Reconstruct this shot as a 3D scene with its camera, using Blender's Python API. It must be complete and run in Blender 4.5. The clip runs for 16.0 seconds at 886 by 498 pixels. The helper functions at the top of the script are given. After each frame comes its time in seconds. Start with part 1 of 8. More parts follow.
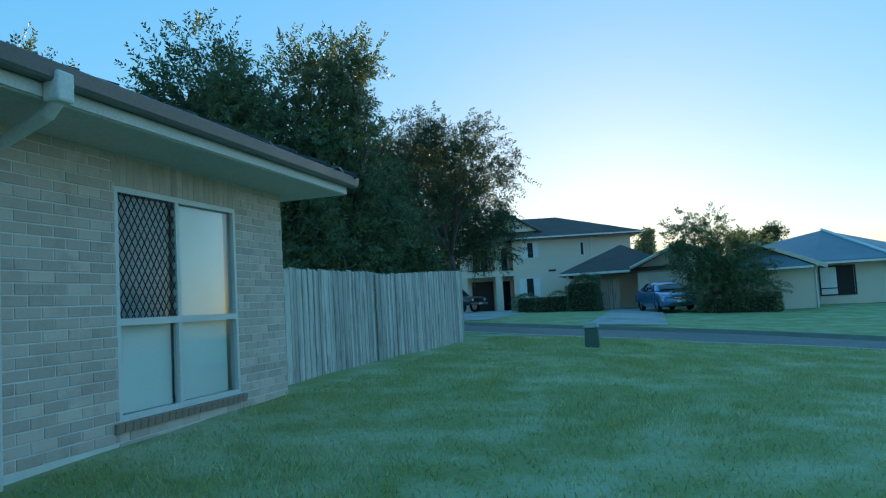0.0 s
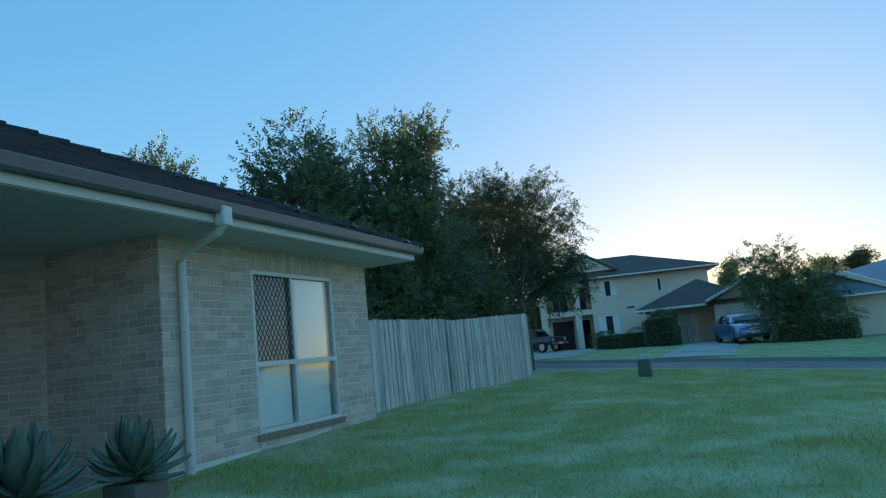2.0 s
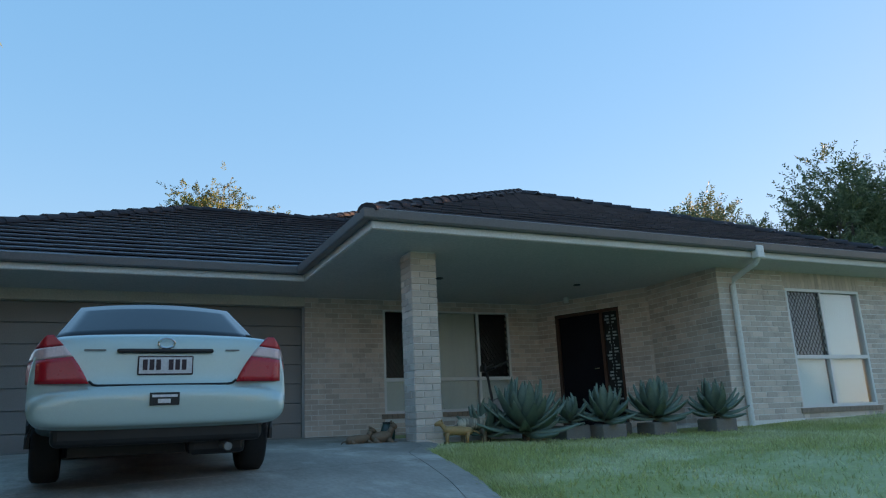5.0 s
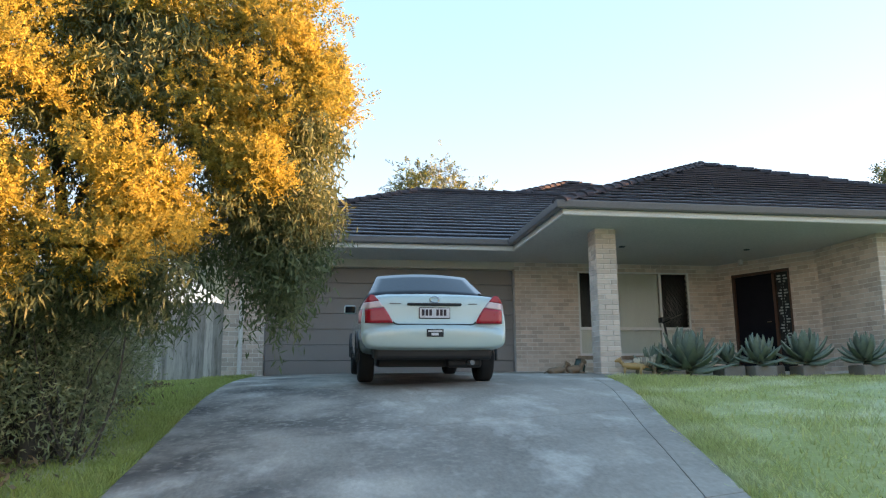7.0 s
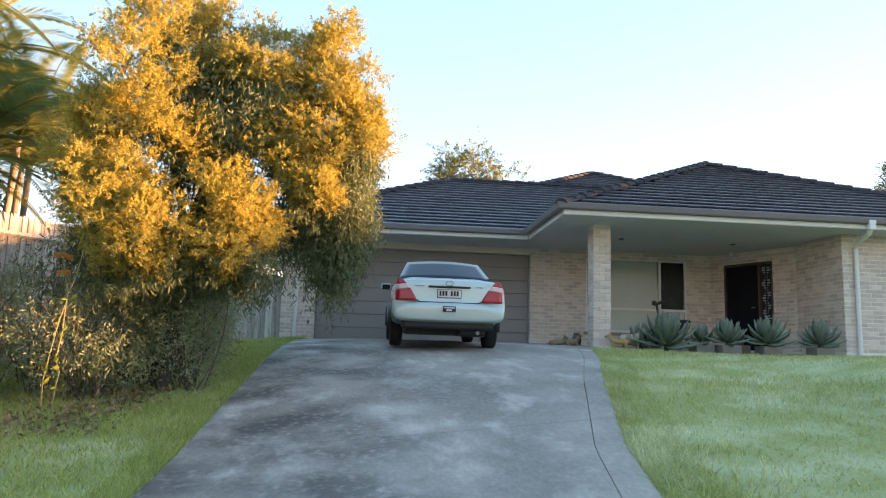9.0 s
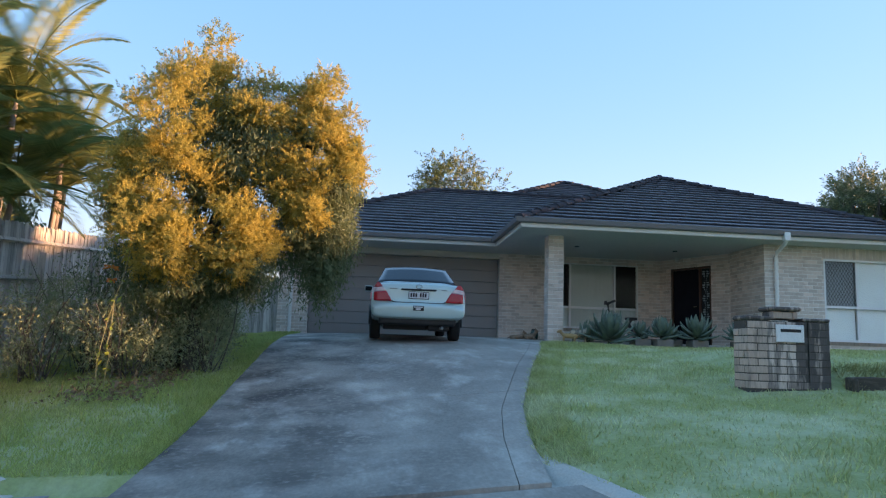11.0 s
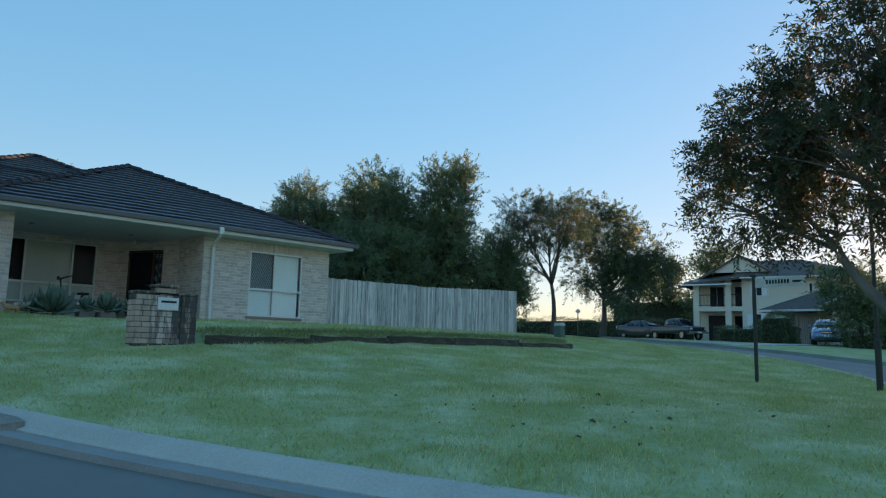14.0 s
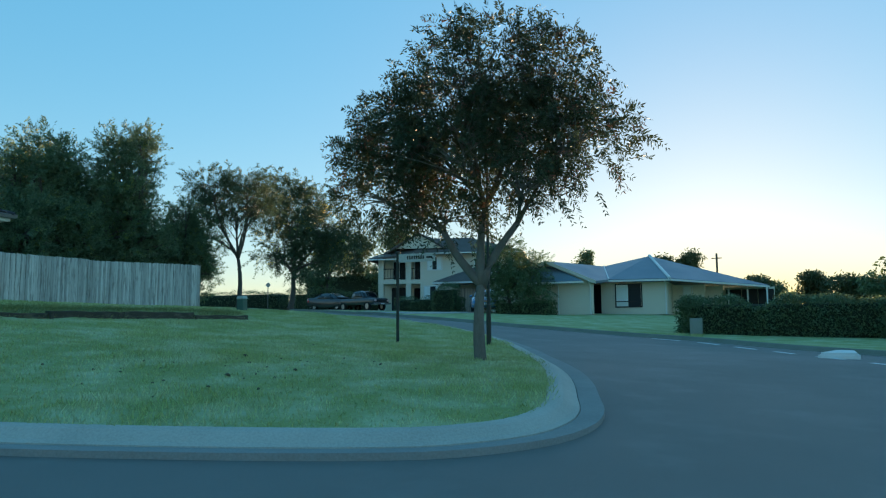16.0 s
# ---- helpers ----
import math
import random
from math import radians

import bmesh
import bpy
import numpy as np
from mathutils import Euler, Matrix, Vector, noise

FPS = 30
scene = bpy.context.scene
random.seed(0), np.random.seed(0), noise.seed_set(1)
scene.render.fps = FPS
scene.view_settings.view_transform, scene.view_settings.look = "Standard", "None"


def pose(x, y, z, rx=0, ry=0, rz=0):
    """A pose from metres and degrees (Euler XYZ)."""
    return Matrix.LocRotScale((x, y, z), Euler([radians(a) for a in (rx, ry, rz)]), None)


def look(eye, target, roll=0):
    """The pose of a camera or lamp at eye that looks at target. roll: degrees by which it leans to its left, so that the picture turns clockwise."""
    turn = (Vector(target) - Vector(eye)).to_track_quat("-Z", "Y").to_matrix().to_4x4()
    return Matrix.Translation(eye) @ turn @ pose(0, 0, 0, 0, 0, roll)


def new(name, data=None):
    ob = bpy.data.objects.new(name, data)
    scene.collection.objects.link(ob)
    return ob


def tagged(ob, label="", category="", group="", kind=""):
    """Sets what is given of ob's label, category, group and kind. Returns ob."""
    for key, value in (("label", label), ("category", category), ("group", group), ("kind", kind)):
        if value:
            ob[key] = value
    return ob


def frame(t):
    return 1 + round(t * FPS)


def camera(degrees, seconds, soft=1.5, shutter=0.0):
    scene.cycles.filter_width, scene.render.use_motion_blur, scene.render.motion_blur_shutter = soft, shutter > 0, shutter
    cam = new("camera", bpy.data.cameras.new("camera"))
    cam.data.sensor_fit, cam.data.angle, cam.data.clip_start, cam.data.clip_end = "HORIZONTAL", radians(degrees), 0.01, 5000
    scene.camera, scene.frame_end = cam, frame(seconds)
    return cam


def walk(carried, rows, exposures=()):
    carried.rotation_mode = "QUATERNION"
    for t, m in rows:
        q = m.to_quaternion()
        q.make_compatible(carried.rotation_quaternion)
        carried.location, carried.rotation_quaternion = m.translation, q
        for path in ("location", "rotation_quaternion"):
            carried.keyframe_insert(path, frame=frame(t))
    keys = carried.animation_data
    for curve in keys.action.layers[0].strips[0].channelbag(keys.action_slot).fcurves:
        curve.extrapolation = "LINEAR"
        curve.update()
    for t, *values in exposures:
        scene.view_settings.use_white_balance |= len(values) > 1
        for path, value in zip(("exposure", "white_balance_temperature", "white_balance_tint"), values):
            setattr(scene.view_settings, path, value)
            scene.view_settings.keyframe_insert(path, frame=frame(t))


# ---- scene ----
# The camera rides in the passenger seat of a car that backs out of a driveway.
cam = camera(62.7, 16.0, soft=1.2)
PATH = [
    (0.0, -0.214, 0.085, 3.114, 16.11, 4.43, 3.38),
    (0.5, 0.004, -0.441, 3.081, 17.36, 5.66, 3.56),
    (1.0, 0.272, -1.004, 3.049, 18.96, 6.81, 4.04),
    (1.5, 0.628, -1.609, 3.016, 20.87, 7.83, 5.19),
    (2.0, 1.039, -2.069, 3.009, 23.21, 8.37, 5.75),
    (2.5, 1.424, -2.606, 2.929, 27.30, 8.93, 5.08),
    (3.0, 1.865, -3.177, 2.792, 33.94, 10.26, 4.58),
    (3.5, 2.377, -3.580, 2.685, 42.58, 12.01, 4.73),
    (4.0, 2.804, -4.147, 2.494, 50.34, 13.28, 4.09),
    (4.5, 3.248, -4.687, 2.365, 58.05, 13.67, 3.53),
    (5.0, 3.936, -5.125, 2.249, 65.24, 13.91, 2.60),
    (7.5, 7.557, -5.965, 1.888, 82.84, 9.50, -0.20),
    (8.0, 8.182, -5.934, 1.864, 83.76, 8.47, -1.20),
    (8.5, 8.811, -5.906, 1.850, 84.39, 8.35, -1.76),
    (11.0, 11.723, -5.630, 1.766, 84.00, 8.06, -1.93),
    (11.5, 12.328, -5.579, 1.704, 81.47, 7.79, -1.79),
    (12.0, 12.964, -5.502, 1.646, 76.54, 8.02, -1.64),
    (12.5, 13.664, -5.485, 1.586, 69.01, 8.49, -2.00),
    (13.0, 14.185, -5.527, 1.600, 61.42, 8.56, -2.70),
    (13.5, 14.674, -5.590, 1.606, 54.24, 8.28, -2.69),
    (14.0, 15.212, -5.646, 1.524, 46.23, 7.72, -1.38),
    (14.5, 15.809, -5.806, 1.489, 37.44, 6.59, -0.67),
    (15.0, 16.172, -5.920, 1.453, 30.49, 5.85, -0.31),
    (15.5, 16.423, -6.165, 1.393, 25.97, 5.95, 0.13),
    (16.0, 16.581, -6.370, 1.416, 23.09, 5.90, 0.38),
]
EXPOSURES = [(0.0, 2.22, 5900, 9), (1.5, 2.1, 6100, 14), (2.5, 2.15, 6400, 20), (4.0, 2.45, 7500, 36), (5.0, 2.55, 7700, 40), (7.5, 3.6, 10200, 52), (8.5, 3.6, 10200, 52), (11.0, 2.85, 7700, 47), (12.0, 2.6, 7900, 50), (13.0, 2.32, 7250, 36), (14.0, 2.25, 7150, 27), (15.0, 2.2, 6900, 18), (16.0, 2.15, 6500, 7)]
walk(cam, [(t, pose(x, y, z, 90 + pitch, roll, yaw)) for t, x, y, z, yaw, pitch, roll in PATH], EXPOSURES)

# ---- light: a clear sky just after sunrise, the sun low in the north ----
SUN_EL, SUN_AZ = 4.4, 2.6          # degrees above the horizon, and from +y towards -x
world = bpy.data.worlds.new("world")
scene.world = world
world.use_nodes = True
wn, wl = world.node_tree.nodes, world.node_tree.links
sky = wn.new("ShaderNodeTexSky")
sky.sky_type, sky.sun_disc = "NISHITA", False
sky.sun_elevation, sky.sun_rotation = radians(SUN_EL), radians(-SUN_AZ)
sky.air_density, sky.dust_density, sky.ozone_density = 1.0, 0.22, 3.4
soft = wn.new("ShaderNodeGamma")       # flattens the sky's range, so the ground gets relatively more light
soft.inputs["Gamma"].default_value = 0.30
tint = wn.new("ShaderNodeHueSaturation")
tint.inputs["Saturation"].default_value = 2.1
wl.new(sky.outputs["Color"], soft.inputs["Color"])
wl.new(soft.outputs["Color"], tint.inputs["Color"])
wl.new(tint.outputs["Color"], wn["Background"].inputs["Color"])
wn["Background"].inputs["Strength"].default_value = 0.15
sun = new("sun", bpy.data.lights.new("sun", "SUN"))
sun.data.energy, sun.data.angle, sun.data.color = 2.5, radians(0.6), (1.0, 0.68, 0.36)
e, a = radians(SUN_EL), radians(SUN_AZ)
sun.matrix_world = look((0, 0, 30), (30 * math.sin(a) * math.cos(e), -30 * math.cos(a) * math.cos(e), 30 - 30 * math.sin(e)))

# ---- small tools ----
rnd = random.Random(7)
nrg = np.random.default_rng(11)


def thing(name, label, category, group="", at=(0, 0, 0), rz=0.0):
    ob = new(name)
    ob.empty_display_size = 0.1
    ob.matrix_world = pose(*at, 0, 0, rz)
    return tagged(ob, label, category, group)


def link_mesh(name, me, material, parent=None, label="", smooth=False):
    if material:
        me.materials.append(material)
    if smooth:
        me.polygons.foreach_set("use_smooth", np.ones(len(me.polygons), dtype=bool))
    ob = new(name, me)
    if parent:
        ob.parent = parent
    if label:
        ob["label"] = label
    return ob


def part(name, bm, material, parent=None, label="", smooth=False):
    me = bpy.data.meshes.new(name)
    bm.normal_update()
    bm.to_mesh(me)
    bm.free()
    return link_mesh(name, me, material, parent, label, smooth)


def structure(ob, label, category):
    return tagged(ob, label, category, kind="structure")


def box(bm, x0, x1, y0, y1, z0, z1, m=None):
    ps = [(x, y, z) for z in (z0, z1) for y in (y0, y1) for x in (x0, x1)]
    vs = [bm.verts.new(m @ Vector(p) if m else p) for p in ps]
    for f in ((0, 2, 3, 1), (4, 5, 7, 6), (0, 1, 5, 4), (2, 6, 7, 3), (0, 4, 6, 2), (1, 3, 7, 5)):
        bm.faces.new([vs[i] for i in f])
    return vs


def boxes(*dims):
    bm = bmesh.new()
    for d in dims:
        box(bm, *d)
    return bm


def soft_box(x0, x1, y0, y1, z0, z1, r=0.01, seg=2):
    bm = boxes((x0, x1, y0, y1, z0, z1))
    bmesh.ops.bevel(bm, geom=bm.edges[:], offset=r, segments=seg, affect="EDGES", profile=0.5)
    return bm


def tube(bm, pts, radii, sides=8, cap=True):
    """A tapered tube through pts."""
    pts = [Vector(p) for p in pts]
    if not hasattr(radii, "__len__"):
        radii = [radii] * len(pts)
    rings = []
    up = Vector((0.13, 0.21, 1)).normalized()
    for i, p in enumerate(pts):
        d = (pts[min(i + 1, len(pts) - 1)] - pts[max(i - 1, 0)]).normalized()
        u = d.cross(up if abs(d.dot(up)) < 0.95 else Vector((1, 0.2, 0))).normalized()
        v = d.cross(u)
        rings.append([bm.verts.new(p + radii[i] * (math.cos(k * math.tau / sides) * u + math.sin(k * math.tau / sides) * v)) for k in range(sides)])
    for r0, r1 in zip(rings, rings[1:]):
        for k in range(sides):
            bm.faces.new((r0[k], r0[(k + 1) % sides], r1[(k + 1) % sides], r1[k]))
    if cap:
        bm.faces.new(rings[0][::-1]), bm.faces.new(rings[-1])
    return bm


def prism(bm, outline, z0, z1):
    """An upright prism over an outline of (x, y)."""
    lo, hi = [bm.verts.new((x, y, z0)) for x, y in outline], [bm.verts.new((x, y, z1)) for x, y in outline]
    n = len(outline)
    bm.faces.new(lo[::-1]), bm.faces.new(hi)
    for i in range(n):
        bm.faces.new((lo[i], lo[(i + 1) % n], hi[(i + 1) % n], hi[i]))
    return bm


def smooth_line(points, step=0.5):
    """A Catmull-Rom line through points, cut at even steps."""
    p = [Vector((*q, 0)) if len(q) == 2 else Vector(q) for q in points]
    p = [2 * p[0] - p[1]] + p + [2 * p[-1] - p[-2]]
    out = []
    for a, b, c, d in zip(p, p[1:], p[2:], p[3:]):
        n = max(1, int((c - b).length / step))
        for k in range(n):
            t = k / n
            out.append(0.5 * (2 * b + (c - a) * t + (2 * a - 5 * b + 4 * c - d) * t * t + (3 * b - a - 3 * c + d) * t ** 3))
    return out + [p[-2]]


def fast_mesh(name, verts, quads, material, parent=None, label="", smooth=False):
    """A mesh from arrays of corners and of four-cornered faces."""
    me = bpy.data.meshes.new(name)
    verts, quads = np.asarray(verts, dtype=np.float32), np.asarray(quads, dtype=np.int32)
    n, k = quads.shape
    me.vertices.add(len(verts)), me.loops.add(n * k), me.polygons.add(n)
    me.vertices.foreach_set("co", verts.ravel())
    me.loops.foreach_set("vertex_index", quads.ravel())
    me.polygons.foreach_set("loop_start", np.arange(0, n * k, k, dtype=np.int32))
    me.polygons.foreach_set("use_smooth", np.zeros(n, dtype=bool))
    me.update(calc_edges=True)
    me.validate()
    return link_mesh(name, me, material, parent, label, smooth)


def holed(bm, u0, u1, z0, z1, a0, a1, c0, c1, y0, y1, m=None):
    """A plate from y0 to y1 with a rectangular opening, all of one piece."""
    m = m or Matrix.Identity(4)
    out, inn = ((u0, z0), (u1, z0), (u1, z1), (u0, z1)), ((a0, c0), (a1, c0), (a1, c1), (a0, c1))
    v = {(k, y): [bm.verts.new(m @ Vector((p[0], y, p[1]))) for p in ring] for k, ring in ((0, out), (1, inn)) for y in (y0, y1)}
    for i in range(4):
        j = (i + 1) % 4
        bm.faces.new((v[0, y1][i], v[0, y1][j], v[1, y1][j], v[1, y1][i]))
        bm.faces.new((v[0, y0][j], v[0, y0][i], v[1, y0][i], v[1, y0][j]))
        bm.faces.new((v[0, y0][i], v[0, y0][j], v[0, y1][j], v[0, y1][i]))
        bm.faces.new((v[1, y0][j], v[1, y0][i], v[1, y1][i], v[1, y1][j]))
    bmesh.ops.recalc_face_normals(bm, faces=bm.faces[:])
    return bm

# ---- materials ----
def shade(name, base, rough=0.7, metal=0.0, second=None, third=None, scale=3.0, fine=60.0, bump=0.15, bump_scale=None, spread=0.5, per="", coat=0.0, sheen=0.0, stretch=(1, 1, 1), amount=0.25, trans=0.0, spec=0.5, world_space=False, patch=(0.52, 0.68)):
    """A surface with colour that varies at two scales, fine relief, and, with per, from piece to piece."""
    m = bpy.data.materials.new(name)
    m.use_nodes = True
    n, l = m.node_tree.nodes, m.node_tree.links
    b = n["Principled BSDF"]
    tc = n.new("ShaderNodeTexCoord")
    mp = n.new("ShaderNodeMapping")
    mp.inputs["Scale"].default_value = stretch
    place = n.new("ShaderNodeNewGeometry").outputs["Position"] if world_space else tc.outputs["Object"]
    l.new(place, mp.inputs["Vector"])

    def noise_tex(s, detail=4.0, rough_n=0.6):
        t = n.new("ShaderNodeTexNoise")
        t.inputs["Scale"].default_value, t.inputs["Detail"].default_value, t.inputs["Roughness"].default_value = s, detail, rough_n
        l.new(mp.outputs["Vector"], t.inputs["Vector"])
        return t

    def mixc(fac, c1, c2, mode="MIX"):
        x = n.new("ShaderNodeMix")
        x.data_type, x.blend_type = "RGBA", mode
        for sock, v in ((x.inputs[0], fac), (x.inputs[6], c1), (x.inputs[7], c2)):
            if hasattr(v, "is_linked"):
                l.new(v, sock)
            elif sock.type == "RGBA":
                sock.default_value = (*v, 1)
            else:
                sock.default_value = v
        return x.outputs[2]

    def ramp(sock, lo, hi):
        r = n.new("ShaderNodeMapRange")
        r.inputs["From Min"].default_value, r.inputs["From Max"].default_value = lo, hi
        l.new(sock, r.inputs["Value"])
        return r.outputs["Result"]

    big, small = noise_tex(scale), noise_tex(fine, 3.0)
    second = second or tuple(c * 0.75 for c in base)
    colour = mixc(ramp(big.outputs["Fac"], 0.5 - spread / 2, 0.5 + spread / 2), base, second)
    if third:
        t3 = noise_tex(scale * 2.7, 5.0)
        colour = mixc(ramp(t3.outputs["Fac"], *patch), colour, third)
    if per:
        src = n.new("ShaderNodeObjectInfo" if per == "object" else "ShaderNodeNewGeometry")
        r = src.outputs["Random"] if per == "object" else src.outputs["Random Per Island"]
        hs = n.new("ShaderNodeHueSaturation")
        l.new(ramp(r, 0.0, 1.0), hs.inputs["Value"])
        v = n.new("ShaderNodeMapRange")
        v.inputs["To Min"].default_value, v.inputs["To Max"].default_value = 1 - amount, 1 + amount
        l.new(r, v.inputs["Value"]), l.new(v.outputs["Result"], hs.inputs["Value"])
        l.new(colour, hs.inputs["Color"])
        colour = hs.outputs["Color"]
    colour = mixc(0.35, colour, mixc(ramp(small.outputs["Fac"], 0.25, 0.75), tuple(c * 0.6 for c in base), tuple(min(1, c * 1.3) for c in base)))
    l.new(colour, b.inputs["Base Color"])
    rg = n.new("ShaderNodeMapRange")
    rg.inputs["To Min"].default_value, rg.inputs["To Max"].default_value = max(0.02, rough - 0.12), min(1, rough + 0.12)
    l.new(big.outputs["Fac"], rg.inputs["Value"]), l.new(rg.outputs["Result"], b.inputs["Roughness"])
    b.inputs["Metallic"].default_value = metal
    b.inputs["Specular IOR Level"].default_value = spec
    b.inputs["Coat Weight"].default_value = coat
    if trans:
        # thin leaves let some light through
        tr = n.new("ShaderNodeBsdfTranslucent")
        l.new(colour, tr.inputs["Color"])
        ms = n.new("ShaderNodeMixShader")
        ms.inputs[0].default_value = trans
        l.new(b.outputs[0], ms.inputs[1]), l.new(tr.outputs[0], ms.inputs[2])
        l.new(ms.outputs[0], n["Material Output"].inputs["Surface"])
    if bump:
        bt = noise_tex(bump_scale or fine, 5.0)
        bp = n.new("ShaderNodeBump")
        bp.inputs["Strength"].default_value, bp.inputs["Distance"].default_value = bump, 0.01
        l.new(bt.outputs["Fac"], bp.inputs["Height"]), l.new(bp.outputs["Normal"], b.inputs["Normal"])
    return m


def glass(name, tint=(0.9, 0.95, 0.95), rough=0.01, body=0.25, dark=(0.02, 0.025, 0.03)):
    """A pane: part clear glass, part the dull body behind a film or blind, with a mirror-like face."""
    m = bpy.data.materials.new(name)
    m.use_nodes = True
    n, l = m.node_tree.nodes, m.node_tree.links
    b = n["Principled BSDF"]
    b.inputs["Base Color"].default_value = (*dark, 1)
    b.inputs["Roughness"].default_value = rough
    b.inputs["Specular IOR Level"].default_value = 0.8
    b.inputs["Coat Weight"].default_value, b.inputs["Coat Roughness"].default_value = 1.0, 0.01
    return m


MORTAR = shade("mortar", (0.86, 0.83, 0.79), 0.9, fine=120, bump=0.3)
BRICK = shade("brick", (0.66, 0.545, 0.48), 0.85, second=(0.60, 0.485, 0.42), third=(0.48, 0.365, 0.31), scale=1.5, fine=90, bump=0.35, per="object", amount=0.27, world_space=True)
BRICK_JOINED = shade("brick_joined", (0.66, 0.545, 0.48), 0.85, second=(0.60, 0.485, 0.42), third=(0.48, 0.365, 0.31), scale=1.5, fine=90, bump=0.35, per="island", amount=0.27, world_space=True)
BRICK_STAINED = shade("brick_stained", (0.52, 0.38, 0.31), 0.9, second=(0.42, 0.29, 0.235), third=(0.07, 0.06, 0.055), scale=4.6, fine=70, bump=0.5, per="object", amount=0.2, spread=0.5, stretch=(1, 1, 0.16), world_space=True)
BRICK_STREAKED = shade("brick_streaked", (0.66, 0.52, 0.45), 0.9, second=(0.50, 0.38, 0.32), third=(0.06, 0.052, 0.05), scale=4.2, fine=70, bump=0.5, per="object", amount=0.25, stretch=(1, 1, 0.16), world_space=True, patch=(0.44, 0.54))
BRICK_MOULD = shade("brick_blackened", (0.12, 0.10, 0.092), 0.95, second=(0.05, 0.045, 0.042), third=(0.52, 0.40, 0.34), scale=4.2, fine=70, bump=0.5, per="object", amount=0.35, spread=0.4, stretch=(1, 1, 0.16), world_space=True, patch=(0.52, 0.64))
TILE = shade("roof_tile", (0.085, 0.084, 0.10), 0.36, second=(0.065, 0.064, 0.078), third=(0.11, 0.108, 0.125), scale=1.2, fine=50, bump=0.3, per="object", amount=0.27, world_space=True)
TILE_JOINED = shade("roof_tile_joined", (0.085, 0.084, 0.10), 0.36, second=(0.065, 0.064, 0.078), third=(0.11, 0.108, 0.125), scale=1.2, fine=50, bump=0.3, per="island", amount=0.2)
WHITE_PAINT = shade("white_paint", (0.74, 0.74, 0.72), 0.5, second=(0.68, 0.68, 0.66), scale=2, fine=40, bump=0.05)
CREAM_PAINT = shade("cream_paint", (0.62, 0.58, 0.50), 0.6, second=(0.56, 0.52, 0.45), scale=1.5, fine=40, bump=0.05)
SOFFIT = shade("soffit_paint", (0.62, 0.575, 0.56), 0.75, second=(0.55, 0.51, 0.495), scale=0.8, fine=30, bump=0.04)
GUTTER = shade("gutter_metal", (0.17, 0.165, 0.17), 0.4, 0.2, second=(0.14, 0.135, 0.14), scale=1.5, fine=40, bump=0.05)
GARAGE = shade("garage_steel", (0.25, 0.235, 0.23), 0.5, 0.1, second=(0.22, 0.205, 0.20), scale=1, fine=60, bump=0.06)
ALUMINIUM = shade("white_aluminium", (0.72, 0.74, 0.74), 0.35, second=(0.66, 0.68, 0.68), scale=3, fine=50, bump=0.03)
DARK_METAL = shade("dark_metal", (0.03, 0.03, 0.032), 0.45, 0.5, fine=80, bump=0.05)
BLIND = shade("roller_blind", (0.80, 0.88, 0.87), 0.8, second=(0.72, 0.77, 0.74), scale=2, fine=80, bump=0.05)
CAR_GLASS = glass("car_glass", dark=(0.012, 0.014, 0.018))
cgb = CAR_GLASS.node_tree.nodes["Principled BSDF"]
cgb.inputs["Coat Weight"].default_value, cgb.inputs["Specular IOR Level"].default_value = 0.0, 0.45
DARK_PANE = shade("dim_window_pane", (0.022, 0.027, 0.032), 0.35, second=(0.03, 0.036, 0.042), scale=1.5, fine=20, bump=0.02, spec=0.12)
DOOR_DARK = shade("door_dark", (0.010, 0.011, 0.018), 0.75, fine=40, bump=0.05, spec=0.15)
TIMBER_RED = shade("stained_timber", (0.10, 0.042, 0.028), 0.55, second=(0.07, 0.03, 0.02), scale=4, fine=60, stretch=(1, 1, 0.1), bump=0.1)
CONCRETE = shade("concrete", (0.50, 0.47, 0.44), 0.8, second=(0.20, 0.18, 0.165), third=(0.60, 0.58, 0.55), scale=0.9, fine=30, bump=0.3, spread=0.26, stretch=(0.45, 1, 1))
KERB_MOSSY = shade("mossy_kerb_concrete", (0.20, 0.20, 0.16), 0.9, second=(0.11, 0.12, 0.08), scale=1.6, fine=40, bump=0.4)
GUTTER_CONCRETE = shade("gutter_concrete", (0.30, 0.295, 0.285), 0.85, second=(0.22, 0.215, 0.205), scale=1.4, fine=50, bump=0.3)
KERB = shade("kerb_concrete", (0.52, 0.485, 0.43), 0.85, second=(0.36, 0.34, 0.30), scale=1.2, fine=50, bump=0.3)
ASPHALT = shade("asphalt", (0.178, 0.170, 0.160), 0.70, second=(0.145, 0.139, 0.131), third=(0.21, 0.20, 0.19), scale=0.35, fine=140, bump=0.5)
ROAD_PAINT = shade("road_paint", (0.82, 0.82, 0.80), 0.7, second=(0.68, 0.68, 0.67), scale=4, fine=80)
PALING = shade("weathered_timber", (0.60, 0.58, 0.55), 0.9, second=(0.42, 0.40, 0.375), third=(0.16, 0.145, 0.13), scale=4, fine=50, stretch=(1, 1, 0.14), bump=0.5, per="object", amount=0.45, world_space=True, patch=(0.50, 0.64))
SLEEPER = shade("old_sleeper", (0.085, 0.068, 0.05), 0.95, second=(0.035, 0.03, 0.026), third=(0.17, 0.145, 0.11), scale=4, fine=50, stretch=(1, 0.2, 1), bump=0.6, per="object", amount=0.3)
BARK = shade("bark", (0.12, 0.10, 0.085), 0.95, second=(0.06, 0.05, 0.042), scale=9, fine=60, stretch=(1, 1, 0.25), bump=0.8)
